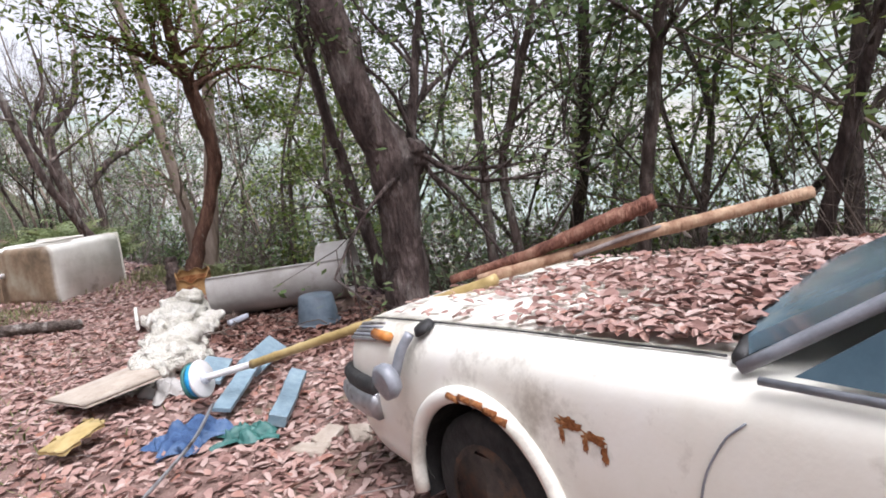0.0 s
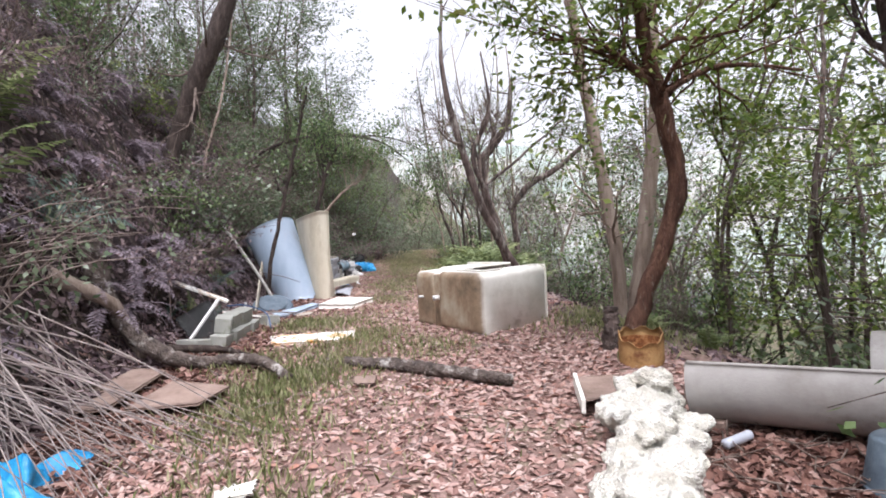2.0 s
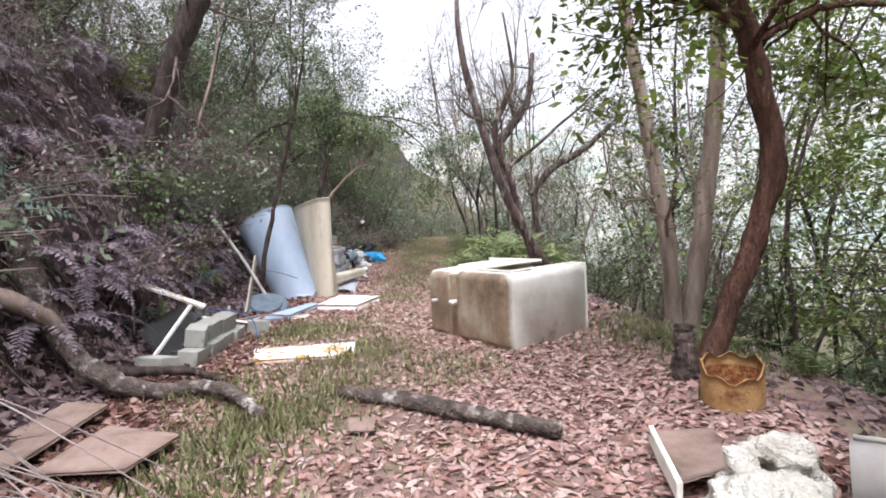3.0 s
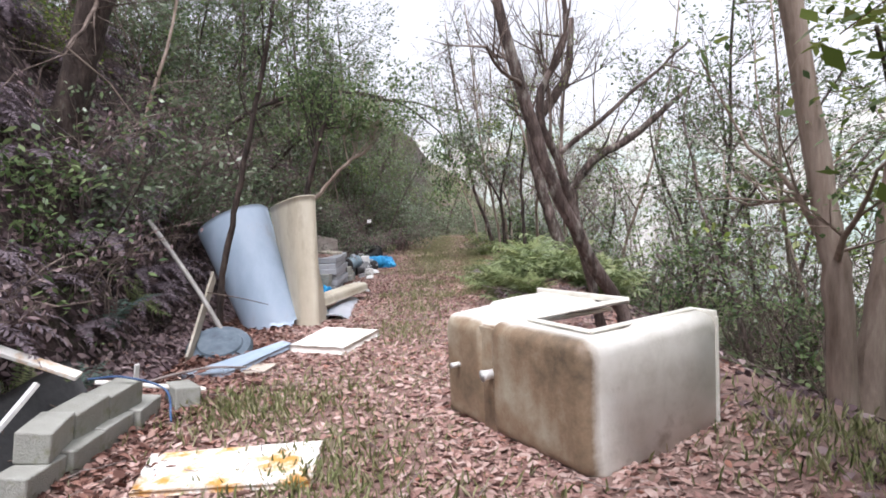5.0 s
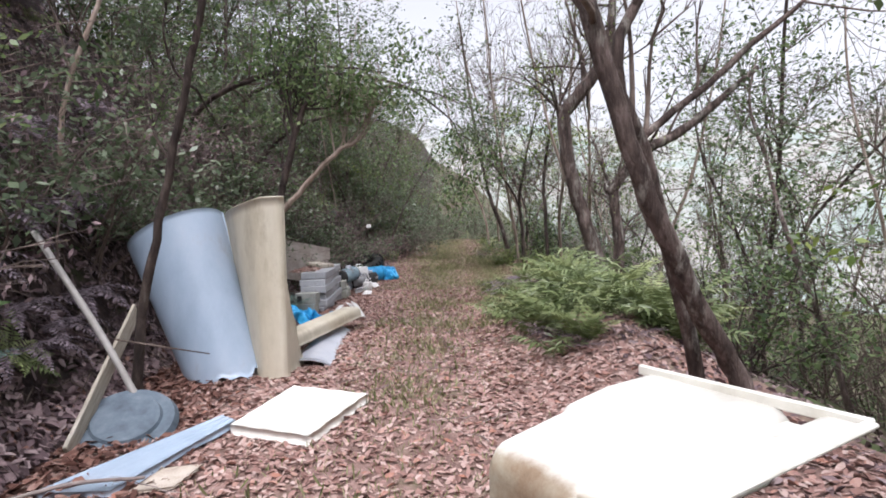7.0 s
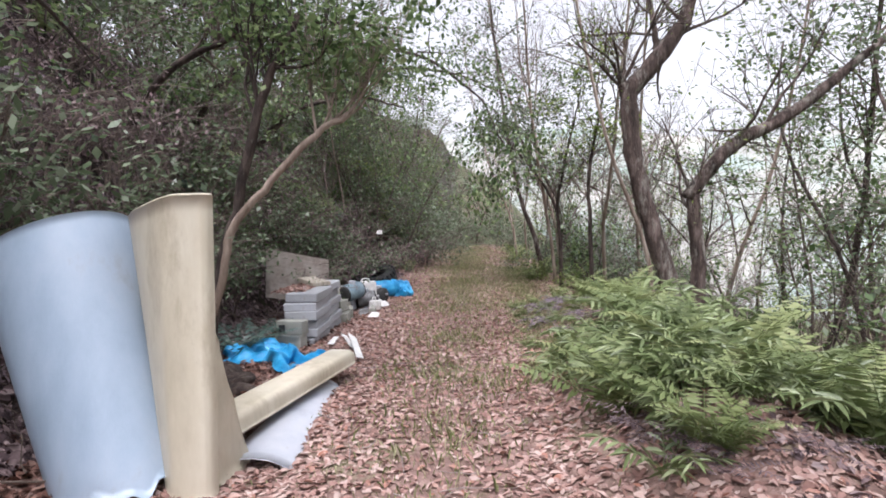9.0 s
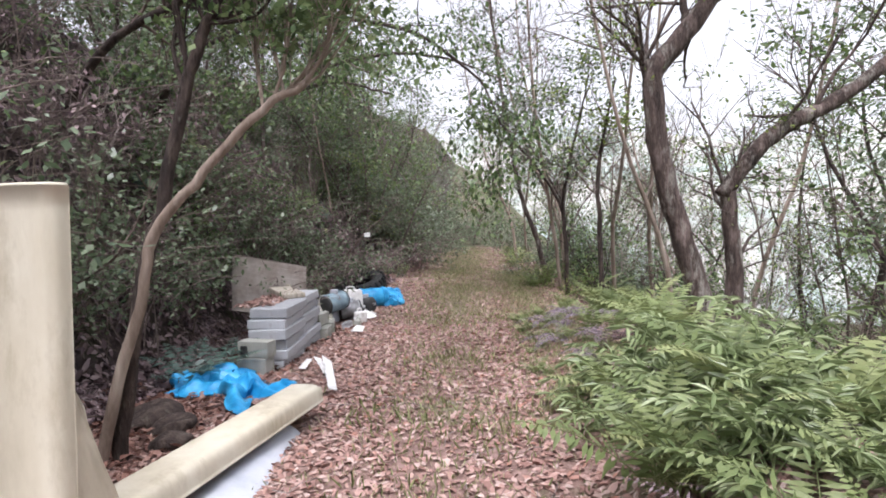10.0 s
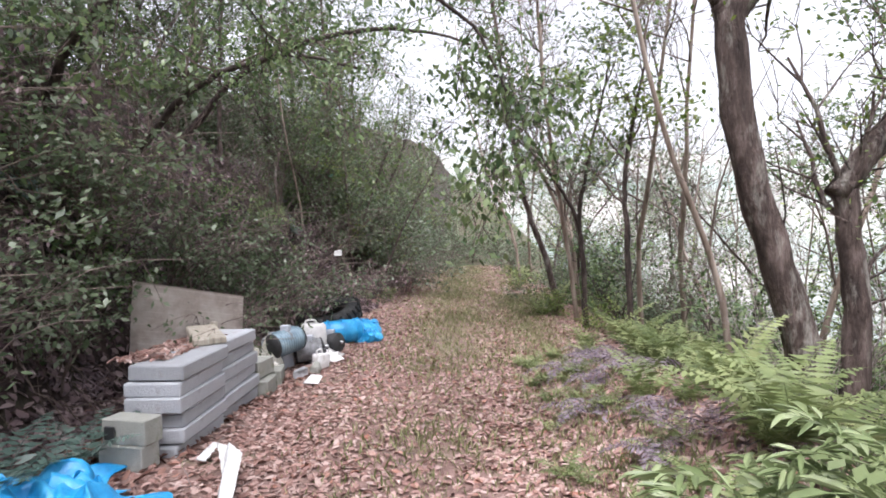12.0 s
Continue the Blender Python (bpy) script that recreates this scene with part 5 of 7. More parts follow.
# stations from nose to tail: y, lower edge, shoulder height, top height, half width
STATIONS = [(2.42, 0.2, 0.42, 0.46, 0.68), (2.39, 0.12, 0.48, 0.52, 0.74), (2.32, 0.06, 0.52, 0.58, 0.77), (2.1, 0.03, 0.55, 0.615, 0.79), (1.5, 0.02, 0.6, 0.665, 0.8), (1.0, 0.02, 0.64, 0.7, 0.81),
            (0.62, 0.02, 0.67, 0.72, 0.81), (0.0, 0.02, 0.69, 0.72, 0.815), (-0.8, 0.02, 0.69, 0.72, 0.815), (-1.3, 0.03, 0.68, 0.72, 0.8), (-1.7, 0.06, 0.64, 0.69, 0.77), (-1.85, 0.15, 0.58, 0.62, 0.7)]
st = spline(STATIONS, 190)
WHEELS = (1.5, -1.0)
ring = []
for y, lo, sh, top, w in st:
    half = [(0.0, top + 0.035), (w * 0.45, top + 0.025), (w * 0.8, top), (w * 0.9, top - 0.012), (w * 0.965, sh), (w * 0.995, sh - 0.07), (w, (sh + lo) / 2 + 0.06), (w * 0.995, (sh + lo) / 2 - 0.03),
            (w * 0.985, lo + 0.16), (w * 0.97, lo + 0.1), (w * 0.96, lo + 0.05), (w * 0.93, lo)]
    half = spline(half, 40)
    ring.append([(CAR_X - x, y, z) for x, z in half[::-1]] + [(CAR_X + x, y, z) for x, z in half[1:]])
ring = np.array(ring)
nu, nv = ring.shape[:2]
ii, jj = np.meshgrid(np.arange(nu - 1), np.arange(nv - 1), indexing="ij")
bf = np.stack([ii * nv + jj, (ii + 1) * nv + jj, (ii + 1) * nv + jj + 1, ii * nv + jj + 1], -1).reshape(-1, 4)
mid = ring.reshape(-1, 3)[bf].mean(1)
keep = np.ones(len(bf), bool)
for wy in WHEELS:
    keep &= ~((np.hypot(mid[:, 1] - wy, mid[:, 2] - 0.1) < 0.352) & (np.abs(mid[:, 0] - CAR_X) > 0.6))
car = thing("car", "abandoned cream sedan with rust and fallen leaves on its hood", "car", (CAR_X, 0.3, CAR_G))
body = part_np("body", (ring.reshape(-1, 3), bf[keep]), M["car_paint"], car)
nose = grid(lambda u, v: (CAR_X - 0.66 + 1.32 * u, 2.415 + 0.015 * np.sin(u * np.pi), 0.2 + 0.26 * v), 12, 6)
part_np("nose_panel", nose, M["car_paint"], car)
for k, wy in enumerate(WHEELS):
    for sgn in (-1, 1):
        a = np.linspace(radians(-14), radians(194), 30)
        lip = np.stack([np.full(30, CAR_X + sgn * (HALF + 0.004)), wy + 0.365 * np.cos(a), 0.1 + 0.365 * np.sin(a)], -1)
        part_np("arch_lip", tube(lip, 0.03, 8), M["car_paint"], car)
        well = grid(lambda u, v: (CAR_X + sgn * (HALF - 0.02 - 0.24 * v), wy + 0.37 * np.cos(radians(-20) + u * radians(220)), 0.1 + 0.37 * np.sin(radians(-20) + u * radians(220))), 26, 3)
        part_np("wheel_well", well, M["rubber"], car)
        wheel = part_np("wheel", tube([(CAR_X + sgn * 0.58, wy, 0.1), (CAR_X + sgn * 0.6, wy, 0.1), (CAR_X + sgn * 0.76, wy, 0.1), (CAR_X + sgn * 0.775, wy, 0.1)], [0.24, 0.285, 0.285, 0.25], 32), M["rubber"], car, "flat black tyre")
        part_np("rim", tube([(CAR_X + sgn * 0.76, wy, 0.1), (CAR_X + sgn * 0.785, wy, 0.1), (CAR_X + sgn * 0.787, wy, 0.1), (CAR_X + sgn * 0.78, wy, 0.1)], [0.19, 0.18, 0.16, 0.1], 28), M["rim_dark"], wheel, "rusty wheel rim")
# bonnet: a panel of its own, a little proud, with its shut line
def bonnet(u, v):
    y = 0.72 + 1.58 * u
    w = np.interp(y, st[::-1, 0], st[::-1, 4]) * 0.86
    t = np.interp(y, st[::-1, 0], st[::-1, 3])
    s = 2 * v - 1
    return CAR_X + w * s, y, t + 0.042 - 0.036 * np.abs(s) ** 1.6


part_np("hood", thick(grid(bonnet, 40, 24), 40, 24, -0.012), M["car_paint"], car, "dented cream hood")
part_np("shut_line", tube(np.stack([(lambda u: np.array(bonnet(u, 0.0)))(u) + [-0.012, 0, -0.004] for u in np.linspace(0, 1, 30)]), 0.0035, 5), M["black"], car)
# bumper, grille, corner lamp
bump = spline([(CAR_X - 0.79, 2.12, 0.27), (CAR_X - 0.79, 2.24, 0.27), (CAR_X - 0.76, 2.38, 0.27), (CAR_X - 0.66, 2.44, 0.27), (CAR_X, 2.46, 0.27), (CAR_X + 0.66, 2.44, 0.27), (CAR_X + 0.79, 2.2, 0.27)], 40)
for name, z, r, mat, lab in (("bumper", 0.0, 0.045, M["chrome"], "dull chrome bumper"), ("bumper_strip", 0.075, 0.03, M["black"], "black bumper strip")):
    v, f = tube(bump + [0, 0, z], r, 10)
    v[:, 2] = (v[:, 2] - (0.27 + z)) * 1.35 + 0.27 + z
    part_np(name, (v, f), mat, car, lab)
for k in range(5):
    part_np("grille_bar", tube(spline([(CAR_X - 0.6, 2.437, 0.385 + 0.015 * k), (CAR_X, 2.45, 0.385 + 0.015 * k), (CAR_X + 0.6, 2.437, 0.385 + 0.015 * k)], 8), 0.005, 5), M["black"], car)
for k in range(5):
    z = 0.545 + 0.012 * k
    lam = spline([(CAR_X - 0.72 + 0.012 * k, 2.405 - 0.01 * k, z - 0.05), (CAR_X - 0.765 + 0.014 * k, 2.31, z - 0.02), (CAR_X - 0.775 + 0.016 * k, 2.12, z + 0.004)], 10)
    part_np("lamp_louvre", tube(lam, 0.008, 6), M["lamp_grey"] if k % 2 else M["chrome"], car, "grey ribbed corner lamp")
part_np("turn_signal", tube([(CAR_X - 0.772, 2.12, 0.572), (CAR_X - 0.782, 2.0, 0.58)], [0.022, 0.02], 8), M["amber"], car, "amber turn signal")
# broken fender mirror hanging down
mirror = part_np("fender_mirror", tube([(CAR_X - 0.84, 1.89, 0.46), (CAR_X - 0.865, 1.895, 0.455), (CAR_X - 0.9, 1.9, 0.45), (CAR_X - 0.905, 1.9, 0.449)], [0.05, 0.068, 0.066, 0.05], 20), M["lamp_grey"], car, "broken grey fender mirror hanging by its stalk")
part_np("stalk", tube(spline([(CAR_X - 0.79, 1.84, 0.62), (CAR_X - 0.825, 1.86, 0.56), (CAR_X - 0.85, 1.88, 0.47)], 8), 0.02, 8), M["lamp_grey"], mirror)
part_np("mount", tube([(CAR_X - 0.735, 1.82, 0.625), (CAR_X - 0.745, 1.825, 0.645)], [0.045, 0.035], 12), M["black"], mirror)


def rust_patch(cy, cz, wy, wz, seed):
    """An uneven flake of rust lying just proud of the door skin."""
    r = np.random.default_rng(seed)
    a = np.linspace(0, 2 * np.pi, 24, endpoint=False)
    k = r.uniform(0.55, 1.15, 24)
    y = cy + wy * np.cos(a) * k
    z = cz + wz * np.sin(a) * k
    lo, hi = np.interp(y, st[::-1, 0], st[::-1, 1]), np.interp(y, st[::-1, 0], st[::-1, 2])
    x = CAR_X - np.interp(y, st[::-1, 0], st[::-1, 4]) * 1.0 - 0.003
    v = np.vstack([np.stack([x, y, z], -1), [[x.mean() - 0.001, cy, cz]]])
    f = np.array([[i, (i + 1) % 24, 24, 24] for i in range(24)])
    part_np("rust_patch", (v, f[:, :3]), M["rust"], car, "rust flake")


rust_patch(1.1, 0.49, 0.05, 0.022, 1)
rust_patch(1.02, 0.475, 0.045, 0.018, 2)
rust_patch(1.13, 0.455, 0.012, 0.03, 3)
rust_patch(1.05, 0.45, 0.01, 0.026, 4)
rust_patch(0.99, 0.44, 0.012, 0.034, 5)
for c in (1.52, 1.58, 1.46, 1.4, 1.36):
    a = math.acos((c - 1.5) / 0.365)
    part_np("rust_edge", tube([(CAR_X - 0.829, c - 0.035, 0.1 + 0.365 * math.sin(a) - 0.004), (CAR_X - 0.83, c + 0.02, 0.1 + 0.365 * math.sin(a))], [0.014, 0.012], 7), M["rust"], car, "rusted wheel-arch edge")
door = spline([(CAR_X - 0.806, 0.64, 0.62), (CAR_X - 0.811, 0.69, 0.56), (CAR_X - 0.811, 0.74, 0.42), (CAR_X - 0.795, 0.76, 0.1)], 16)
part_np("door_gap", tube(door, 0.0028, 5), M["lamp_grey"], car)
part_np("door_gap", tube(door + [0, -1.05, 0], 0.003, 5), M["black"], car)
# glasshouse
def screen(u, v):
    w = 0.73 - 0.15 * v
    s = 2 * u - 1
    return CAR_X + w * s, 0.66 - 0.62 * v + 0.19 * (1 - s * s) * (1 - 0.5 * v), 0.735 + 0.38 * v + 0.015 * (1 - s * s)


part_np("windshield", thick(grid(screen, 14, 8), 14, 8, 0.006), M["glass_dusty"], car, "dusty blue-tinted windshield")
def frame_line(pts, r, mat, lab=""):
    part_np("pillar", tube(spline(pts, 12), r, 8), mat, car, lab)


for sgn in (-1, 1):
    frame_line([(CAR_X + sgn * 0.755, 0.67, 0.715), (CAR_X + sgn * 0.67, 0.34, 0.93), (CAR_X + sgn * 0.6, 0.03, 1.12)], 0.015, M["lamp_grey"], "faded windshield pillar")
    frame_line([(CAR_X + sgn * 0.765, -0.35, 0.72), (CAR_X + sgn * 0.6, -0.38, 1.13)], 0.03, M["car_paint"])
    frame_line([(CAR_X + sgn * 0.75, -1.3, 0.72), (CAR_X + sgn * 0.58, -0.95, 1.1)], 0.06, M["car_paint"])
    part_np("window_trim", tube([(CAR_X + sgn * 0.785, 0.62, 0.708), (CAR_X + sgn * 0.79, 0.0, 0.722), (CAR_X + sgn * 0.785, -1.25, 0.722)], 0.009, 7), M["lamp_grey"], car)
    pane = part_np("side_window", grid(lambda u, v: (CAR_X + sgn * (0.772 - 0.165 * v), 0.56 - 0.5 * v - (0.9 - 0.42 * v) * u, 0.725 + 0.385 * v), 4, 4), M["glass_dusty"], car, "dusty side window")
roof = grid(lambda u, v: (CAR_X + 0.62 * (2 * u - 1), 0.05 - 1.02 * v, 1.115 + 0.05 * np.sin(v * np.pi) ** 0.5 * 0.6 - 0.03 * (2 * u - 1) ** 4 + 0.02), 16, 14)
part_np("roof", thick(roof, 16, 14, 0.02), M["car_paint"], car)
part_np("rear_window", grid(lambda u, v: (CAR_X + (0.7 - 0.12 * v) * (2 * u - 1), -1.35 + 0.4 * v, 0.73 + 0.38 * v), 4, 4), M["glass_dusty"], car)
part_np("cowl_seal", tube(spline([np.array(screen(0.0, 0.0)) + [0, 0.02, -0.01], np.array(screen(0.5, 0.0)) + [0, 0.02, -0.012], np.array(screen(1.0, 0.0)) + [0, 0.02, -0.01]], 20), 0.02, 7), M["black"], car, "black windshield seal")
for sx in (-0.38, 0.38):
    bm = block_bm(0.48, 0.16, 0.6, 0.05, 2)
    ob = part("car_seat", bm, M["seat"], car)
    ob.matrix_basis = pose(CAR_X + sx, -0.35, 0.35, -12)
    ob.matrix_parent_inverse = car.matrix_basis.inverted()
part_np("cabin_floor", grid(lambda u, v: (CAR_X - 0.7 + 1.4 * u, 0.65 - 2.0 * v, 0.36 + 0 * u), 3, 3), M["black"], car)


# leaves heaped on the bonnet
def hood_leaves():
    r = np.random.default_rng(41)
    n = 9000
    u, v = r.uniform(0, 0.95, n), r.uniform(0.0, 1.0, n)
    dens = np.clip(1.2 - 1.55 * u - 0.35 * np.abs(v - 0.55) + 0.25 * np.sin(v * 9 + u * 7), 0.03, 1)
    k = r.random(n) < dens
    u, v = u[k], v[k]
    x, y, z = bonnet(u, v)
    heap = 0.05 * np.clip(1 - 1.2 * u, 0, 1) * np.clip(1.6 - 2.2 * np.abs(v - 0.6), 0, 1)
    at = np.stack([x, y, z + 0.015 + heap * r.uniform(0.1, 1.0, len(u))], -1)
    nrm = unit(r.normal(0, 0.24, (len(u), 3)) + [0, 0, 1])
    a = unit(np.cross(nrm, r.normal(0, 1, (len(u), 3))))
    s = np.cross(nrm, a)
    L = 0.05 * r.uniform(0.6, 1.3, (len(u), 1))
    ob = part_np("hood_leaves", leaves6(at - a * L / 2, a * L, s * L * 0.27, nrm * L * r.uniform(-0.05, 0.2, (len(u), 1))), M["dead_leaf"], None, "drift of brown fallen leaves lying on the car hood", smooth=False)
    tagged(ob, category="leaf litter", kind="stuff")


hood_leaves()


def pole(name, pts, radii, material, label, category, seed=1, seg=12, rough=0.06, n=30):
    r = np.random.default_rng(seed)
    rows = spline([(*p, q) for p, q in zip(pts, radii)], n)
    return tagged(part_np(name, tube(rows[:, :3], rows[:, 3], seg, r, rough), material, None, label), category=category)


pole("timber", [(2.0, 2.24, 0.68), (2.2, 1.95, 0.77), (2.42, 1.65, 0.9), (2.55, 1.5, 0.965)], [0.02, 0.026, 0.034, 0.036], M["wood_red"], "rotten red-brown timber propped across the car hood", "timber", 2, 8, 0.12)
pole("wooden_pole", [(2.05, 2.1, 0.68), (2.4, 1.72, 0.785), (2.7, 1.4, 0.86), (3.02, 1.07, 0.935)], [0.026, 0.028, 0.028, 0.026], M["wood_bare"], "long barkless pole lying across the car hood", "pole", 3, 9, 0.08)
pole("branch", [(2.3, 1.75, 0.76), (2.6, 1.5, 0.85), (3.0, 1.6, 0.74)], [0.012, 0.01, 0.006], M["twig_grey"], "thin forked dry branch on the leaves", "branch", 4, 6, 0.1)
# bamboo pole with a rope spool at its end
bam = thing("bamboo_pole", "yellow bamboo pole with a white pipe end, leaning on the car", "pole", (1.42, 3.46, 0.2))
A, B = np.array((1.42, 3.46, 0.2)), np.array((2.0, 1.93, 0.705))
s = np.linspace(0, 1, 41)
part_np("cane", tube(A + (B - A) * s[:, None], 0.024 + 0.004 * (np.abs((s * 8) % 1 - 0.5) > 0.44), 12), M["bamboo"], bam)
C = np.array((1.2, 3.7, 0.13))
part_np("pipe", tube(C + (A - C) * np.linspace(0, 1.1, 8)[:, None], 0.021, 12), M["white"], bam, "dirty white pipe sleeve")
spool = thing("spool", "blue and white plastic spool on the leaves", "spool", (1.08, 3.74, 0.0))
d = unit(C - A)
for name, a0, a1, r, mat in (("flange", 0.0, 0.02, 0.115, M["white"]), ("drum", 0.02, 0.06, 0.1, M["tarp"]), ("flange", 0.06, 0.08, 0.11, M["teal"]), ("hub", -0.03, 0.0, 0.035, M["sheet_grey"])):
    part_np(name, tube([C + d * a0, C + d * (a0 + 0.004), C + d * (a1 - 0.004), C + d * a1], [r * 0.93, r, r, r * 0.93], 24), mat, spool)


def crumple(name, at, sx, sy, height, material, label, category, seed, turn=0, nx=26, ny=22, hem=0.3):
    """A crumpled sheet thrown on the ground."""
    def fn(u, v):
        x, y = (u - 0.5) * sx, (v - 0.5) * sy
        e = 1 + hem * np.sin(u * 11 + seed) * np.sin(v * 9 + 2 * seed)
        x, y = x * e, y * e
        w = 0.5 + 0.25 * np.sin(u * 13 + seed * 2.3 + 3 * np.sin(v * 7)) + 0.25 * np.sin(v * 17 + seed * 1.1 + 2 * np.sin(u * 9)) + 0.12 * np.sin(u * 31 + v * 23 + seed)
        c, sn = math.cos(radians(turn)), math.sin(radians(turn))
        wx, wy = at[0] + c * x - sn * y, at[1] + sn * x + c * y
        return wx, wy, land(wx, wy) + 0.01 + height * np.clip(w, 0, 1.2) * np.clip(4 * np.minimum(np.minimum(u, 1 - u), np.minimum(v, 1 - v)) + 0.25, 0, 1)
    return tagged(part_np(name, thick(grid(fn, nx, ny), nx, ny, 0.004), material, None, label), category=category)


crumple("blue_cloth", (1.02, 3.42), 0.36, 0.3, 0.11, M["cloth_blue"], "crumpled faded blue cloth on the leaves", "cloth", 2, 20)
crumple("cloth", (1.26, 3.2), 0.3, 0.2, 0.07, M["teal"], "crumpled dark teal plastic sheet on the leaves", "cloth", 5, -25)
crumple("plastic_sheet", (1.1, 4.3), 0.26, 0.3, 0.1, M["frp_grey"], "crumpled clear plastic beside the wool", "plastic", 7, 10)
crumple("tarpaulin", (-2.35, 5.55), 0.8, 0.75, 0.2, M["tarp"], "crumpled bright blue tarpaulin at the foot of the bank", "tarpaulin", 3, 15, 34, 34)
crumple("tarpaulin", (-2.5, 18.1), 1.3, 0.7, 0.2, M["tarp"], "torn bright blue tarpaulin on the leaves", "tarpaulin", 4, -38, 40, 28, 0.45)
crumple("tarpaulin", (-2.9, 18.35), 0.75, 0.5, 0.2, M["tarp"], "torn bright blue tarpaulin against the bank", "tarpaulin", 9, 30, 30, 24, 0.5)


def trough(name, a, b, width, depth, material, label, category="gutter", t=0.006, up=(0, 0, 1)):
    """A U-shaped channel from a to b."""
    a, b = Vector(a), Vector(b)
    d = (b - a).normalized()
    side = d.cross(Vector(up)).normalized()
    top = side.cross(d)

    def fn(u, v):
        o = np.interp(v, [0, 0.3, 0.7, 1], [-0.5, -0.45, 0.45, 0.5]) * width
        h = np.interp(v, [0, 0.3, 0.7, 1], [1, 0, 0, 1]) * depth
        return tuple(a[i] + (b[i] - a[i]) * u + side[i] * o + top[i] * h for i in range(3))
    return tagged(part_np(name, thick(grid(fn, 8, 11), 8, 11, t), material, None, label, smooth=False), category=category)


plank("plastic_channel", (1.4, 3.15, -0.06), (1.75, 3.62, 0.0), 0.1, 0.07, M["blue_grey"], "pale blue square plastic channel on the leaves", "channel", 20)
plank("plastic_channel", (1.22, 3.52, -0.03), (1.62, 4.0, 0.06), 0.11, 0.03, M["blue_grey"], "blue-grey plastic strip on the leaves", "channel", 10)
plank("plastic_offcut", (1.55, 3.98, 0.02), (1.9, 4.3, 0.06), 0.16, 0.03, M["blue_grey"], "broken blue-grey plastic offcut", "offcut", 40)
plank("plastic_offcut", (1.3, 4.05, 0.0), (1.5, 4.4, 0.03), 0.18, 0.03, M["blue_grey"], "broken blue-grey plastic offcut", "offcut", 15)
for k, (x, y, t) in enumerate(((1.55, 2.85, 20), (1.68, 2.72, 70), (1.42, 2.78, 130))):
    bm = block_bm(0.16, 0.11, 0.035, 0.006)
    wobble(bm, 0.02, 0.1, k)
    ob = tagged(part("slab_fragment", bm, M["board"]), "broken pale slab fragment by the car", "rubble", "slab fragments by the car")
    ob.matrix_basis = Matrix.Translation(drop(x, y, -0.005)) @ pose(0, 0, 0, 6, -8, t)
pole("metal_rod", [(0.55, 2.75, -0.09), (0.95, 3.15, -0.02), (1.15, 3.4, 0.06)], [0.009, 0.009, 0.009], M["chrome"], "bent dull metal rod on the leaves", "rod", 8, 8, 0.02)


def panel(name, corners, t, material, label, category="board", sag=0.0, seed=0, nx=10, ny=10):
    """A flat panel by its four corners, its lower side t beneath, with uneven edges."""
    c = [np.array(p, float) for p in corners]

    def fn(u, v):
        p = [(1 - u) * (1 - v) * c[0][i] + u * (1 - v) * c[1][i] + u * v * c[2][i] + (1 - u) * v * c[3][i] for i in range(3)]
        e = 0.012 * np.sin(u * 19 + seed) * np.sin(v * 23 + seed * 2)
        return p[0] + e, p[1] - e, p[2] - sag * np.sin(u * np.pi) * np.sin(v * np.pi) + 0.5 * e
    return tagged(part_np(name, thick(grid(fn, nx, ny), nx, ny, t), material, None, label, smooth=False), category=category)


panel("cardboard", [(0.45, 4.62, 0.02), (0.62, 4.12, 0.05), (1.06, 4.14, 0.1), (1.1, 4.82, 0.06)], 0.02, M["board"], "flat grey-brown board lying on the leaves", "board", -0.03, 3)
panel("foam_scrap", [(0.35, 3.78, -0.02), (0.45, 3.6, -0.01), (0.68, 3.78, 0.03), (0.62, 3.95, 0.02)], 0.02, M["bamboo"], "yellowish foam scrap on the leaves", "scrap", -0.02, 5)
panel("white_scrap", [(-1.2, 4.7, 0.0), (-1.15, 4.55, 0.01), (-0.78, 4.68, 0.03), (-0.8, 4.82, 0.02)], 0.02, M["foam"], "flat white scrap on the leaves", "scrap", -0.01, 6)
panel("white_scrap", [(-0.95, 5.4, 0.0), (-0.9, 5.25, 0.02), (-0.72, 5.3, 0.02), (-0.75, 5.5, 0.01)], 0.015, M["foam"], "small white scrap on the leaves", "scrap", -0.01, 8)


# bale of dirty insulation wool
def wool_heap():
    bm = bmesh.new()
    r = random.Random(5)
    for k in range(95):
        t = r.random()
        c = Vector((1.16 + 0.6 * t, 4.55 + 1.85 * t, 0)) + Vector((r.gauss(0, 0.12), r.gauss(0, 0.1), 0))
        c.z = float(land(c.x, c.y)) + r.uniform(0.02, 0.17 + 0.12 * t)
        s = r.uniform(0.06, 0.13)
        bmesh.ops.create_icosphere(bm, subdivisions=2, radius=s, matrix=Matrix.Translation(c) @ Matrix.Diagonal((1.15, 1.15, 0.75, 1)))
    wobble(bm, 0.035, 0.07, 3)
    ob = tagged(part("insulation_wool", bm, M["wool"], smooth=True), "torn bale of dirty white insulation wool on the ground", "wool")
    skin = ob.modifiers.new("skin", "REMESH")
    skin.mode, skin.voxel_size, skin.use_smooth_shade = "VOXEL", 0.014, True
    lumps = bpy.data.textures.new("wool_lumps", "CLOUDS")
    lumps.noise_scale, lumps.noise_depth = 0.06, 4
    tuft = ob.modifiers.new("tufts", "DISPLACE")
    tuft.texture, tuft.strength, tuft.mid_level = lumps, 0.07, 0.5
    return ob


wool_heap()
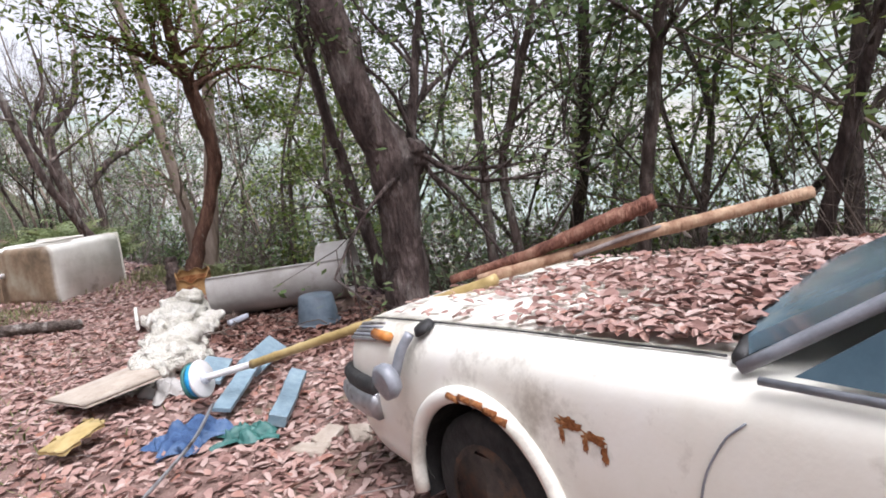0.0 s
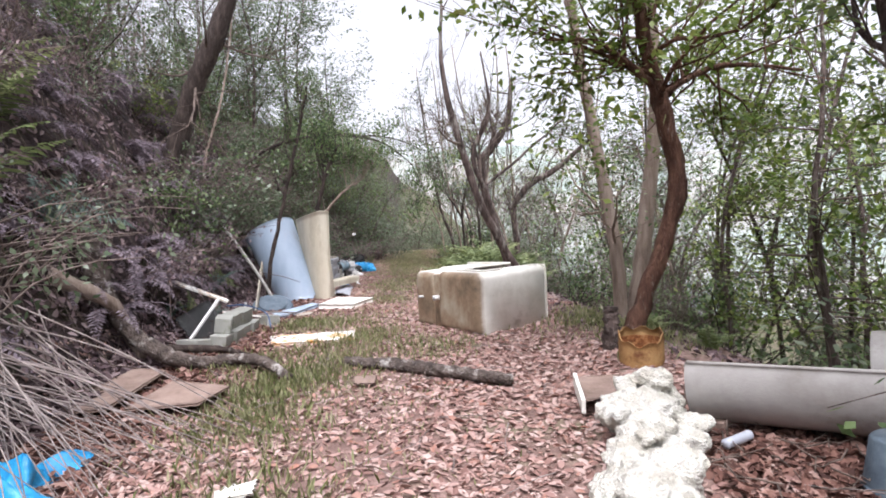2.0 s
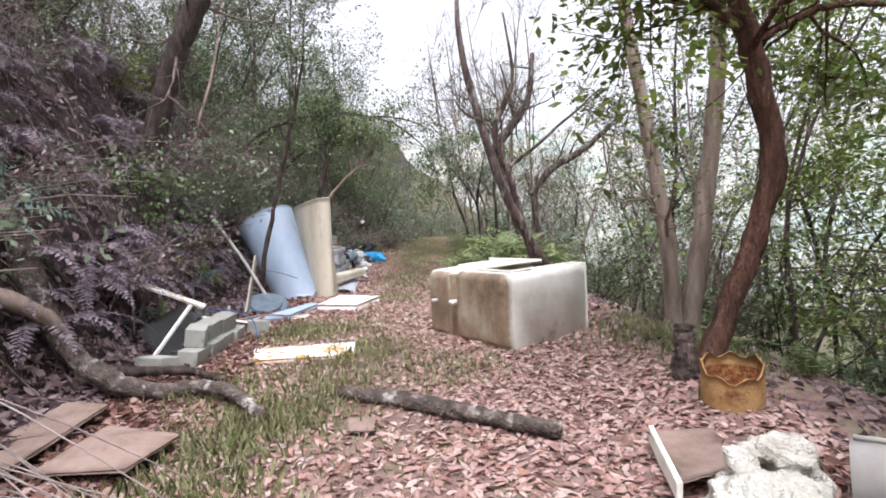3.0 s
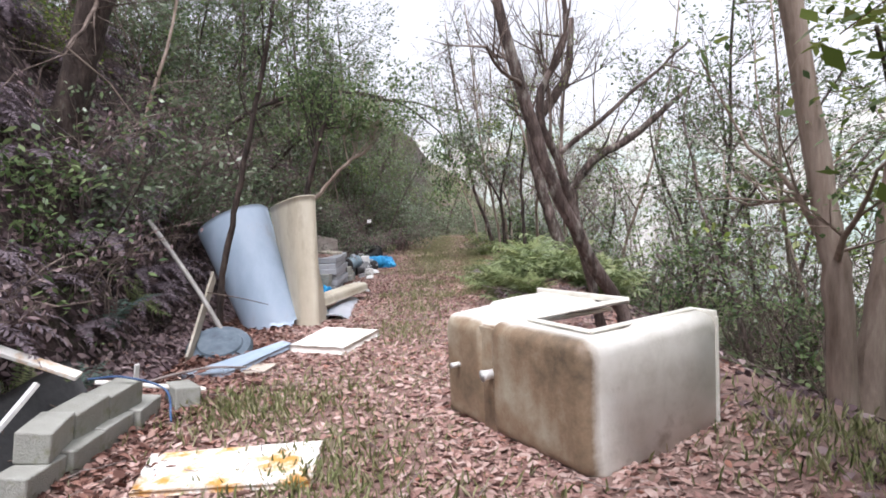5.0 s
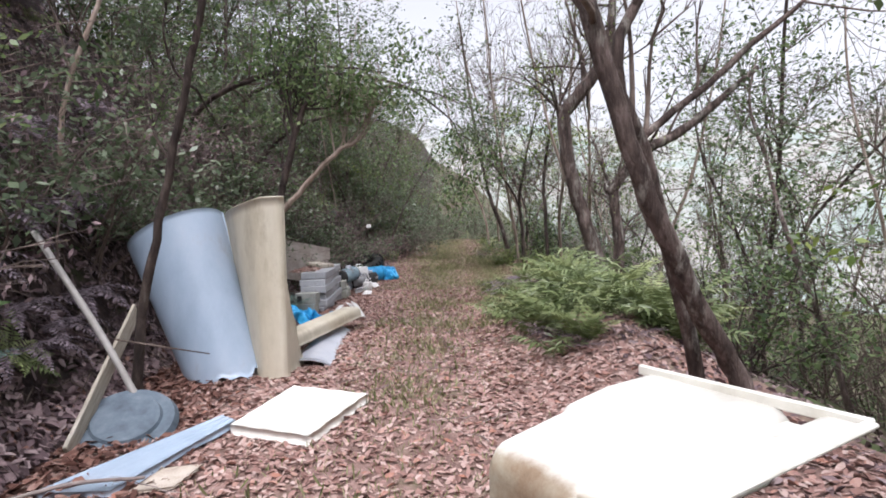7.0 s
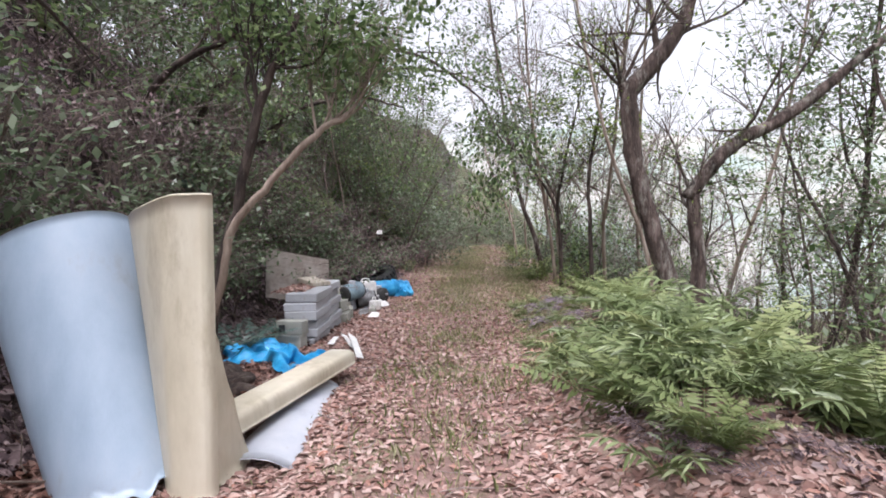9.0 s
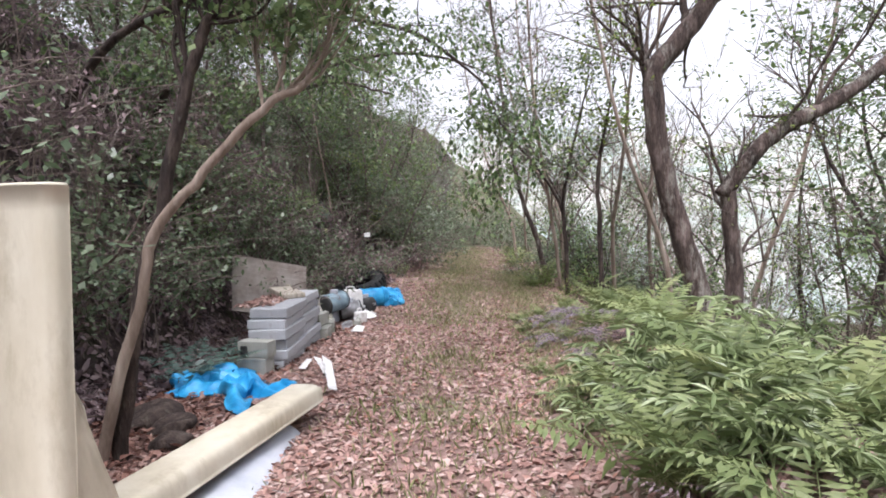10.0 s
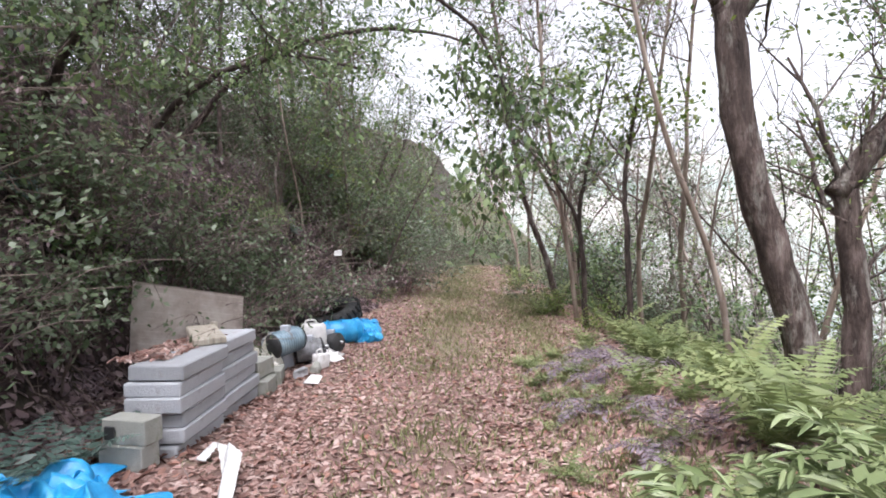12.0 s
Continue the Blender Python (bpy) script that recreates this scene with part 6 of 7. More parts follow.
# split metal tray and the ochre drum
panel("tray", [(1.42, 6.95, 0.1), (1.34, 6.3, 0.1), (1.7, 6.45, 0.1), (1.8, 6.95, 0.1)], 0.01, M["board_brown"], "shallow grey tray with a pale rim", "tray", 0.03, 2)
plank("tray_edge_board", (1.32, 6.28, 0.06), (1.44, 6.97, 0.08), 0.03, 0.1, M["foam"], "cream-coloured strip along the tray", "strip")
drum = thing("drum", "broken ochre drum with a rust-dark inside", "drum", (2.2, 7.5, 0))
def drum_wall(u, v):
    a = u * 2 * np.pi
    cut = 0.34 - 0.1 * np.clip(np.sin(a + 3.52), 0, 1) + 0.02 * np.sin(a * 7)
    return 2.2 + 0.2 * np.cos(a), 7.5 + 0.2 * np.sin(a), 0.0 + cut * v


part_np("wall", thick(grid(drum_wall, 33, 6), 33, 6, 0.012), M["can"], drum)
part_np("lining", grid(lambda u, v: (2.2 + 0.183 * np.cos(-u * 2 * np.pi), 7.5 + 0.183 * np.sin(-u * 2 * np.pi), 0.01 + 0.26 * v), 30, 4), M["rust"], drum, "rust-brown inside")
part_np("base", tube([(2.2, 7.5, 0.0), (2.2, 7.5, 0.03)], 0.19, 24), M["rust"], drum)
pole("stump", [(2.1, 8.0, -0.02), (2.1, 8.02, 0.3), (2.1, 8.03, 0.5)], [0.11, 0.085, 0.07], M["bark"], "mossy rotten stump beside the drum", "stump", 5, 12, 0.2)


def half_shell(name, a, b, radius, arc, turn, material, label, category="tank shell", t=0.012, squash=1.0, bulge=0.0, nu=24, nv=18, ragged=0.0, back=None):
    """A piece of a tank wall: an arc of a cylinder about the line a-b, opened by arc degrees, its middle facing turn degrees."""
    a, b = Vector(a), Vector(b)
    d = (b - a).normalized()
    e1 = d.cross(Vector((0, 0, 1)) if abs(d.z) < 0.8 else Vector((0, -1, 0))).normalized()
    e2 = e1.cross(d)
    al, t0 = radians(arc), radians(turn)

    def fn(u, v):
        g = t0 + (u - 0.5) * al
        r1 = radius * (1 + bulge * v)
        k = v + ragged * (np.sin(u * 17) + 0.6 * np.sin(u * 41 + 1)) * (v < 0.06)
        return tuple(a[i] + (b[i] - a[i]) * k + e1[i] * r1 * np.cos(g) + e2[i] * r1 * np.sin(g) * squash for i in range(3))
    ob = tagged(part_np(name, thick(grid(fn, nu, nv), nu, nv, t), material, None, label), category=category)
    for u in (0.0, 1.0):
        edge = np.stack([np.array(fn(np.array(u), np.array(k))) for k in np.linspace(0.01, 1, 12)])
        part_np("edge_bead", tube(edge, abs(t) * 0.9, 6), material, ob)
    return ob


# grey tank shell lying beside the tree
half_shell("tank_shell", (2.08, 6.17, 0.27), (3.12, 5.32, 0.33), 0.29, 158, -50, M["frp_grey"], "long grey half tank shell lying on rubble", t=-0.014)
half_shell("tank_end_ring", (3.1, 5.85, 0.3), (3.35, 5.62, 0.32), 0.27, 200, 90, M["frp_grey"], "curved grey tank end behind the shell", t=-0.014)
bucket = thing("bucket", "upturned blue-grey bucket under the tank shell", "bucket", (2.58, 5.0, -0.05))
part_np("wall", tube([(2.58, 5.0, -0.07), (2.58, 5.0, -0.04), (2.58, 5.0, 0.2), (2.58, 5.0, 0.215)], [0.19, 0.19, 0.155, 0.14], 24), M["bucket"], bucket)
part_np("rim", tube([(2.58, 5.0, -0.06), (2.58, 5.0, -0.03)], [0.2, 0.2], 24), M["bucket"], bucket)
plank("prop_block", (2.05, 5.95, -0.04), (2.25, 6.1, 0.0), 0.2, 0.14, M["board_brown"], "dark rotten block propping the tank shell", "block")
plank("prop_block", (2.9, 5.3, -0.05), (3.1, 5.4, 0.0), 0.2, 0.16, M["board_brown"], "dark rotten block propping the tank shell", "block")
pole("pipe_offcut", [(1.95, 5.55, 0.02), (2.15, 5.65, 0.03)], [0.03, 0.03], M["sheet_grey"], "short pale pipe offcut on the ground", "pipe", 2, 12, 0.0)
twig_heap("rubble_twigs", "broken twigs under the tank shell", 60, lambda r, n: (r.uniform(1.8, 3.0, n), r.uniform(4.3, 6.4, n)), 0.4, M["twig"], 0.006, 0.03)

# ---- logs and boards on the track ----
pole("log", [(-0.62, 8.28, 0.05), (-0.1, 7.95, 0.06), (0.4, 7.55, 0.06), (0.95, 7.2, 0.04)], [0.045, 0.06, 0.06, 0.05], M["bark_log"], "rotten dark log lying across the leaves", "log", 12, 14, 0.2, 40)
pole("fallen_branch", [(-3.73, 8.90, 1.75), (-3.42, 8.80, 1.34), (-3.21, 8.70, 0.84), (-2.94, 8.60, 0.45), (-2.54, 8.50, 0.18), (-2.15, 8.45, 0.09), (-1.78, 8.44, 0.10), (-1.44, 8.18, 0.12), (-1.06, 7.76, 0.04)], [0.12, 0.12, 0.1, 0.09, 0.085, 0.075, 0.06, 0.055, 0.04], M["bark_log"], "crooked dark fallen branch at the foot of the bank", "branch", 13, 12, 0.2, 50)
pole("fallen_branch", [(-2.6, 8.7, 0.2), (-2.1, 8.95, 0.12), (-1.7, 8.8, 0.05)], [0.05, 0.04, 0.02], M["bark_dark"], "short dark fallen branch on the leaves", "branch", 14, 10, 0.2, 24)
pole("root", [(-3.5, 8.2, 1.1), (-3.05, 8.5, 0.75), (-3.0, 8.7, 0.4), (-2.8, 8.6, 0.15)], [0.08, 0.07, 0.06, 0.05], M["bark_pale"], "pale root hanging from the bank", "root", 15, 10, 0.15, 24)
panel("painted_board", [(-1.68, 9.52, 0.05), (-0.66, 9.56, 0.05), (-0.72, 10.15, 0.06), (-1.82, 10.05, 0.06)], 0.03, M["white_paint"], "board with flaking white paint over orange wood", "board", 0.0, 4)
panel("sodden_board", [(-2.2, 6.95, 0.05), (-1.58, 6.85, 0.09), (-1.5, 7.4, 0.08), (-2.05, 7.55, 0.12)], 0.02, M["board_brown"], "buckled brown board on the leaves", "board", -0.05, 5)
panel("sodden_board", [(-2.85, 7.0, 0.04), (-2.35, 6.95, 0.06), (-2.35, 8.1, 0.1), (-2.7, 8.2, 0.12)], 0.02, M["board_brown"], "long sodden brown board at the bank", "board", 0.02, 6)
panel("sodden_board", [(-0.42, 7.42, 0.03), (-0.24, 7.4, 0.03), (-0.24, 7.65, 0.04), (-0.45, 7.66, 0.04)], 0.015, M["board_brown"], "small brown board scrap on the leaves", "board", 0.0, 7)


# ---- moulded tank lying in the track ----
def tank():
    u = Vector((0.855, 0.52, 0)).normalized()
    v = Vector((-u.y, u.x, 0))
    m = Matrix(((u.x, v.x, 0, 0.9), (u.y, v.y, 0, 9.48), (0, 0, 1, 0.0), (0, 0, 0, 1)))
    t = new("septic_tank")
    t.matrix_basis = m
    tagged(t, "weathered cream moulded two-chamber tank lying on its side", "tank")

    def add(name, bm, mat, label="", smooth=True):
        ob = part(name, bm, mat, None, label, smooth)
        ob.parent = t
        return ob
    W, H = 1.15, 0.79

    def shell(name, v0, v1, h, notch, draft=0.0):
        """One chamber: rounded on its closed sides, open at the far rim."""
        bm = bmesh.new()
        r, n = 0.095, 6
        # outline in u-z: from the rim along the bottom, up the closed side, back along the top
        line = [(W, 0.0), (0.85, 0.0), (0.5, 0.0)]
        line += [(r - r * math.sin(radians(90 * k / n)), r - r * math.cos(radians(90 * k / n))) for k in range(n + 1)]
        line += [(0.0, h * 0.35), (0.0, h * 0.65)]
        line += [(r - r * math.cos(radians(90 * k / n)), h - r + r * math.sin(radians(90 * k / n))) for k in range(n + 1)]
        line += [(0.2, h), (0.22, h), (0.5, h), (0.54, h + 0.022), (0.85, h + 0.022), (W, h + 0.022)]
        cols = [v0 + r - r * math.cos(radians(90 * k / n)) for k in range(n + 1)] + [v0 + 0.12 + (v1 - v0 - 0.24) * k / 8 for k in range(9)] + [v1 - r + r * math.sin(radians(90 * k / n)) for k in range(n + 1)]
        cols = sorted(set(round(c, 4) for c in cols + ([notch[0] - 0.005, notch[0] + 0.005, notch[1] - 0.005, notch[1] + 0.005] if notch else [])))
        rows = []
        for c in cols:
            e = min(c - v0, v1 - c)
            inset = r - math.sqrt(max(0, r * r - max(0, r - e) ** 2)) if e < r else 0.0
            rows.append([bm.verts.new((max(uu, 0) + (inset if uu < 0.2 else 0), v0 + (c - v0) * (1 - draft * (1 - min(1, uu / 0.9))), min(max(zz, inset), zz if zz < h * 0.5 else zz - inset))) for uu, zz in line])
        for i in range(len(cols) - 1):
            for j in range(len(line) - 1):
                cu = (rows[i][j].co + rows[i + 1][j + 1].co) / 2
                if notch and cu.z > h * 0.8 and cu.x > 0.21 and notch[0] < cu.y < notch[1]:
                    continue
                bm.faces.new((rows[i][j], rows[i + 1][j], rows[i + 1][j + 1], rows[i][j + 1]))
        bm.faces.new(rows[0] if notch else rows[-1])
        ob = add(name, bm, M["frp_tank"], "weathered cream moulded chamber with a mud-stained end")
        sol = ob.modifiers.new("wall", "SOLIDIFY")
        sol.thickness, sol.offset = 0.012, -1
        return ob
    shell("near_chamber", 0.0, 0.94, H, (0.17, 0.72))
    shell("far_chamber", 1.0, 1.76, H - 0.02, None, 0.34)
    add("waist_rib", block_bm(0.03, 0.2, H - 0.06, 0.01, 2, (0.035, 0.97, 0.01)), M["frp_tank"])
    add("waist_rib", block_bm(W - 0.05, 0.2, 0.03, 0.01, 2, (W / 2 + 0.02, 0.97, H - 0.07)), M["frp_tank"])

    def lip(name, a, b, w, h):
        a, b = Vector(a), Vector(b)
        d = (b - a).normalized()
        bm = block_bm(w, h, (b - a).length, 0.006)
        bmesh.ops.transform(bm, matrix=Matrix.Translation(a) @ d.to_track_quat("Z", "X").to_matrix().to_4x4(), verts=bm.verts)
        add(name, bm, M["frp"], smooth=False)
    z = H + 0.012
    lip("opening_rim", (0.21, 0.16, z), (0.21, 0.73, z), 0.018, 0.05)
    lip("opening_rim", (0.2, 0.165, z), (W, 0.165, z + 0.02), 0.018, 0.05)
    lip("opening_rim", (0.2, 0.725, z), (W, 0.725, z + 0.02), 0.018, 0.05)
    lip("flange", (W + 0.005, 0.72, z + 0.012), (W + 0.005, 1.77, z - 0.005), 0.05, 0.025)
    lip("flange", (W + 0.005, 0.02, 0.05), (W + 0.005, 0.02, H), 0.03, 0.06)
    lip("flange", (W + 0.005, 0.0, z), (W + 0.005, 0.16, z), 0.05, 0.03)
    for k, (vv, zz, rr) in enumerate(((0.9, 0.43, 0.04), (1.3, 0.42, 0.022))):
        bm = bmesh.new()
        p, f = tube([(0.02, vv, zz), (-0.05, vv, zz), (-0.07, vv, zz), (-0.07, vv, zz), (-0.03, vv, zz)], [rr * 0.85, rr * 0.85, rr, rr * 0.75, rr * 0.7], 16)
        ob = part_np("pipe_stub", (p, f), M["white"], None, "short white pipe stub")
        ob.parent = t
    return t


tank()


def tank_litter(rng, n):
    k = rng.uniform(0, 1, n)
    u, v = rng.uniform(0.15, 1.15, n), rng.uniform(0.12, 1.6, n)
    return 0.9 + 0.855 * u - 0.52 * v, 9.48 + 0.52 * u + 0.855 * v


litter("tank_leaves", 1600, tank_litter, 0.08, M["dead_leaf"], "old leaves gathered inside the open tank")

# ---- concrete blocks ----
block_at = [(-2.33, 9.62, 0, 8), (-2.32, 10.02, 0, 4), (-2.35, 10.42, 0, -3), (-2.33, 10.82, 0, 6), (-2.36, 9.82, 0.195, 12), (-2.4, 10.22, 0.195, 3), (-2.38, 10.62, 0.195, -6), (-2.15, 11.2, 0, 40), (-2.55, 9.3, 0, 60)]
bm = block_bm(0.2, 0.39, 0.19, 0.012, 2)
wobble(bm, 0.006, 0.12, 1)
first = tagged(part("concrete_block", bm, M["concrete"]), "grey mossy concrete block in a low heap", "concrete block", "heap of concrete blocks")
for k, (x, y, z, t) in enumerate(block_at):
    m = pose(x, y, float(land(x, y)) - 0.02 + z, (k * 29 % 7) - 3, 9 if z else 7, t + (k * 31 % 9) - 4)
    if k == 0:
        first.matrix_basis = m
    else:
        copy_thing(first, m)
# white battens and sheets by the blocks
plank("white_batten", (-3.3, 10.2, 0.92), (-2.45, 10.35, 0.52), 0.1, 0.03, M["white_paint"], "flaking white batten leaning on the bank", "batten", 10)
plank("white_batten", (-2.72, 9.35, 0.02), (-2.42, 9.9, 0.6), 0.04, 0.03, M["white"], "white batten standing against the bank", "batten", 0)
plank("white_batten", (-2.5, 11.1, 0.05), (-2.42, 11.05, 0.42), 0.04, 0.02, M["white"], "short white batten standing upright", "batten", 0)
plank("white_batten", (-2.75, 11.0, 0.3), (-2.0, 11.35, 0.1), 0.09, 0.02, M["white_paint"], "flaking white board lying on the heap", "batten", 0)
pole("blue_strap", [(-2.55, 10.6, 0.43), (-2.3, 10.65, 0.42), (-2.05, 10.75, 0.28), (-1.95, 10.6, 0.08)], [0.009, 0.009, 0.009, 0.009], M["cloth_blue"], "thin blue strap over the concrete blocks", "strap", 3, 6, 0.0)
panel("dark_sheet", [(-2.9, 9.7, 0.4), (-2.6, 9.6, 0.05), (-2.65, 10.9, 0.05), (-2.95, 11.0, 0.5)], 0.01, M["black"], "dark plastic sheet behind the concrete blocks", "sheet", 0.04, 9)
pole("grey_stick", [(-2.9, 11.6, 0.06), (-2.3, 11.9, 0.14), (-1.9, 12.1, 0.09)], [0.014, 0.013, 0.01], M["twig_grey"], "dry grey stick on the leaves", "stick", 3, 7, 0.1)

# ---- blue and cream shells against the bank ----
half_shell("tank_shell", (-2.33, 14.56, -0.06), (-3.04, 15.1, 1.55), 0.38, 190, 84, M["frp_blue"], "pale blue curved tank shell leaning on the bank", t=-0.014, squash=0.78, bulge=0.42, ragged=0.02, nu=36, nv=30)


def cream_shell():
    t = thing("tank_shell", "cream moulded trough standing on end", "tank shell", (-1.8, 14.45, 0))

    def fn(u, v):
        # across the face: back flange, rounded corner, front, rounded corner, back flange
        q = spline([(-0.36 - 0.3 * 0.0, 0.5), (-0.27, 0.2), (-0.165, 0.04), (-0.1, 0.0), (0.04, 0.0), (0.075, 0.015), (0.09, 0.04), (0.095, 0.09)], 40)
        o = np.interp(u, np.linspace(0, 1, 40), q[:, 0])
        d = np.interp(u, np.linspace(0, 1, 40), q[:, 1])
        left = np.clip(-o - 0.1, 0, 1)
        return -1.79 + o - left * 1.15 * v + 0.02 * v, 14.42 + d + 0.06 * v, -0.02 + 1.88 * v - left * 0.55 * v
    part_np("shell", thick(grid(fn, 40, 20), 40, 20, -0.014), M["frp_cream"], t)
    part_np("top_rim", tube(np.stack([np.array(fn(np.array(x), np.array(1.0))) for x in np.linspace(0, 1, 30)]), 0.012, 7), M["frp_cream"], t)
    leg = panel("brace", [(-1.7, 14.47, 1.25), (-1.7, 14.47, 0.0), (-1.66, 14.98, 0.0), (-1.7, 14.5, 1.22)], 0.012, M["frp_cream"], "")
    leg["category"] = ""
    under(leg, t)
    return t


cream_shell()
def moulded_trough(name, a, b, width, depth, material, label, t=0.012):
    """An upturned moulded channel with rolled shoulders and a closed end at b."""
    a, b = Vector(a), Vector(b)
    d = (b - a).normalized()
    side = d.cross(Vector((0, 0, 1))).normalized()
    up = side.cross(d)
    q = spline([(-0.53, -1), (-0.5, -0.35), (-0.43, -0.08), (-0.3, 0), (0, 0.02), (0.3, 0), (0.43, -0.08), (0.5, -0.35), (0.53, -1)], 33)

    def fn(u, v):
        o = np.interp(v, np.linspace(0, 1, 33), q[:, 0]) * width
        h = np.interp(v, np.linspace(0, 1, 33), q[:, 1]) * depth
        k = np.clip(u / 0.96, 0, 1)
        fall = np.clip((u - 0.96) / 0.04, 0, 1)
        h = np.where(fall > 0, np.minimum(h, -depth * fall ** 1.5), h)
        return tuple(a[i] + (b[i] - a[i]) * (k + 0.012 * fall) + side[i] * o + up[i] * h for i in range(3))
    ob = tagged(part_np(name, thick(grid(fn, 40, 33), 40, 33, t), material, None, label), category="trough")
    for v in (0.0, 1.0):
        part_np("edge_bead", tube(np.stack([np.array(fn(np.array(u), np.array(v))) for u in np.linspace(0.0, 0.955, 14)]), 0.012, 6), material, ob)
    return ob


moulded_trough("trough", (-1.93, 14.75, 0.36), (-1.52, 17.15, 0.31), 0.27, 0.13, M["frp_cream"], "cream moulded trough lying face down across a sheet")
half_shell("curved_sheet", (-1.6, 14.85, -0.3), (-1.66, 16.8, -0.12), 0.42, 100, 84, M["sheet_grey"], "pale grey curved plastic sheet on the leaves", "sheet", t=0.01, bulge=-0.45)
plank("trough_prop", (-1.85, 15.9, 0.0), (-1.65, 16.05, 0.0), 0.14, 0.16, M["frp_cream"], "cream plastic foot under the trough", "foot")
panel("corrugated_scrap", [(-1.52, 17.92, 0.05), (-1.43, 17.9, 0.04), (-1.7, 18.8, 0.1), (-1.82, 18.85, 0.16)], 0.008, M["white"], "torn white ribbed scrap", "scrap", 0.0, 3)
panel("white_scrap", [(-1.72, 18.5, 0.05), (-1.66, 18.45, 0.05), (-1.86, 18.95, 0.1), (-1.93, 18.9, 0.14)], 0.01, M["white"], "torn white ribbed scrap on the leaves", "scrap", -0.03, 4)
plank("grey_plank", (-2.72, 12.6, 0.05), (-2.93, 13.98, 0.85), 0.15, 0.03, M["wood_grey"], "weathered grey plank leaning on the bank", "plank", 90)
pole("metal_pipe", [(-3.48, 13.5, 1.62), (-2.9, 13.35, 0.78), (-2.5, 13.25, 0.1)], [0.028, 0.028, 0.028], M["frp_grey"], "grey pipe leaning on the bank", "pipe", 5, 12, 0.0)
lid = thing("manhole_cover", "round blue-grey plastic lid on the leaves", "lid", (-2.5, 13.0, 0.05))
LM = pose(-2.52, 13.0, 0.13, 24, 10, 0)
bm = bmesh.new()
bmesh.ops.create_cone(bm, cap_ends=True, segments=36, radius1=0.37, radius2=0.34, depth=0.05)
bmesh.ops.transform(bm, matrix=LM, verts=bm.verts)
part("disc", bm, M["bucket"], lid, "stained blue-grey disc", False)
bm = bmesh.new()
bmesh.ops.create_cone(bm, cap_ends=True, segments=36, radius1=0.26, radius2=0.24, depth=0.03)
bmesh.ops.transform(bm, matrix=LM @ Matrix.Translation((0, 0, 0.035)), verts=bm.verts)
part("raised_centre", bm, M["bucket"], lid)
panel("insulation_board", [(-1.68, 12.9, 0.12), (-1.02, 12.62, 0.12), (-0.75, 13.55, 0.12), (-1.45, 13.8, 0.14)], 0.08, M["foam"], "broken white foam panel lying on the leaves", "panel", 0.0, 2, 16, 16)
panel("long_board", [(-2.55, 12.0, 0.06), (-2.05, 11.98, 0.07), (-1.68, 13.0, 0.12), (-1.82, 13.1, 0.13)], 0.05, M["frp_blue"], "long pale blue-white board on the leaves", "board", 0.0, 3, 12, 6)
panel("sodden_board", [(-1.95, 12.0, 0.05), (-1.7, 12.05, 0.05), (-1.65, 12.35, 0.06), (-1.9, 12.3, 0.06)], 0.015, M["board"], "small brown board on the leaves", "board", 0.0, 8)
pole("vine", [(-2.75, 13.3, 0.72), (-2.4, 13.4, 0.62), (-2.15, 13.7, 0.48)], [0.008, 0.007, 0.006], M["twig"], "thin dry vine across the planks", "vine", 3, 6, 0.1)
for k, (x, y, s) in enumerate(((-2.55, 16.9, 0.2), (-2.85, 17.1, 0.26), (-2.4, 16.6, 0.15))):
    bm = bmesh.new()
    bmesh.ops.create_icosphere(bm, subdivisions=3, radius=s)
    for v in bm.verts:
        v.co.z *= 0.5
    wobble(bm, 0.1, 0.3, k)
    ob = tagged(part("rock", bm, M["bark_dark"]), "dark mossy rock half sunk in leaves", "rock", "rocks at the foot of the bank")
    ob.matrix_basis = Matrix.Translation(drop(x, y, 0.03))

# ---- stack of slabs and the rubbish beyond it ----
stack = thing("slab_stack", "stack of grey-white concrete slabs and hollow blocks", "slab stack", (-2.6, 19.9, -0.08))
for k in range(6):
    w, z = 0.46, -0.1 + 0.127 * k
    for j, (y0, L) in enumerate(((19.14, 0.88), (20.05, 0.98))):
        if k == 5 and j == 1:
            L = 0.9
        bm = block_bm(w, L, 0.124 if k % 2 else 0.114, 0.012, 1, (0, 0, 0))
        wobble(bm, 0.012, 0.3, k * 2 + j)
        ob = part("slab", bm, M["slab"], stack)
        ob.matrix_basis = pose(-2.6 - 0.004 * k * (1 if j else -1) - 0.05 * j + 0.03 * (k % 2), y0 + L / 2 + 0.03 * (k % 3), z, 0, 0, 1.5 + (k * 37 % 5 - 2))
        ob.matrix_parent_inverse = stack.matrix_basis.inverted()
bm = block_bm(0.19, 0.39, 0.19, 0.008)
hb = part("hollow_block", bm, M["concrete"], stack, "hollow concrete block")
hb.matrix_basis = pose(-2.62, 18.98, 0.13, 0, 0, 78)
hb.matrix_parent_inverse = stack.matrix_basis.inverted()
# no real openings: black pieces in the face stand for the shaded hollows
for k in range(3):
    bm = block_bm(0.085, 0.02, 0.1, 0.004)
    ob = part("hole", bm, M["black"], hb)
    ob.matrix_basis = pose(-2.74 + 0.12 * k, 18.882 + 0.026 * k, 0.175, 0, 0, -12)
    ob.parent = hb
    ob.matrix_parent_inverse = (stack.matrix_basis @ hb.matrix_parent_inverse @ hb.matrix_basis).inverted()
bm = block_bm(0.19, 0.39, 0.19, 0.008)
ob = tagged(part("concrete_block", bm, M["concrete"]), "mossy concrete block under the slabs", "concrete block")
ob.matrix_basis = pose(-2.64, 18.96, -0.06, 0, 0, 78)
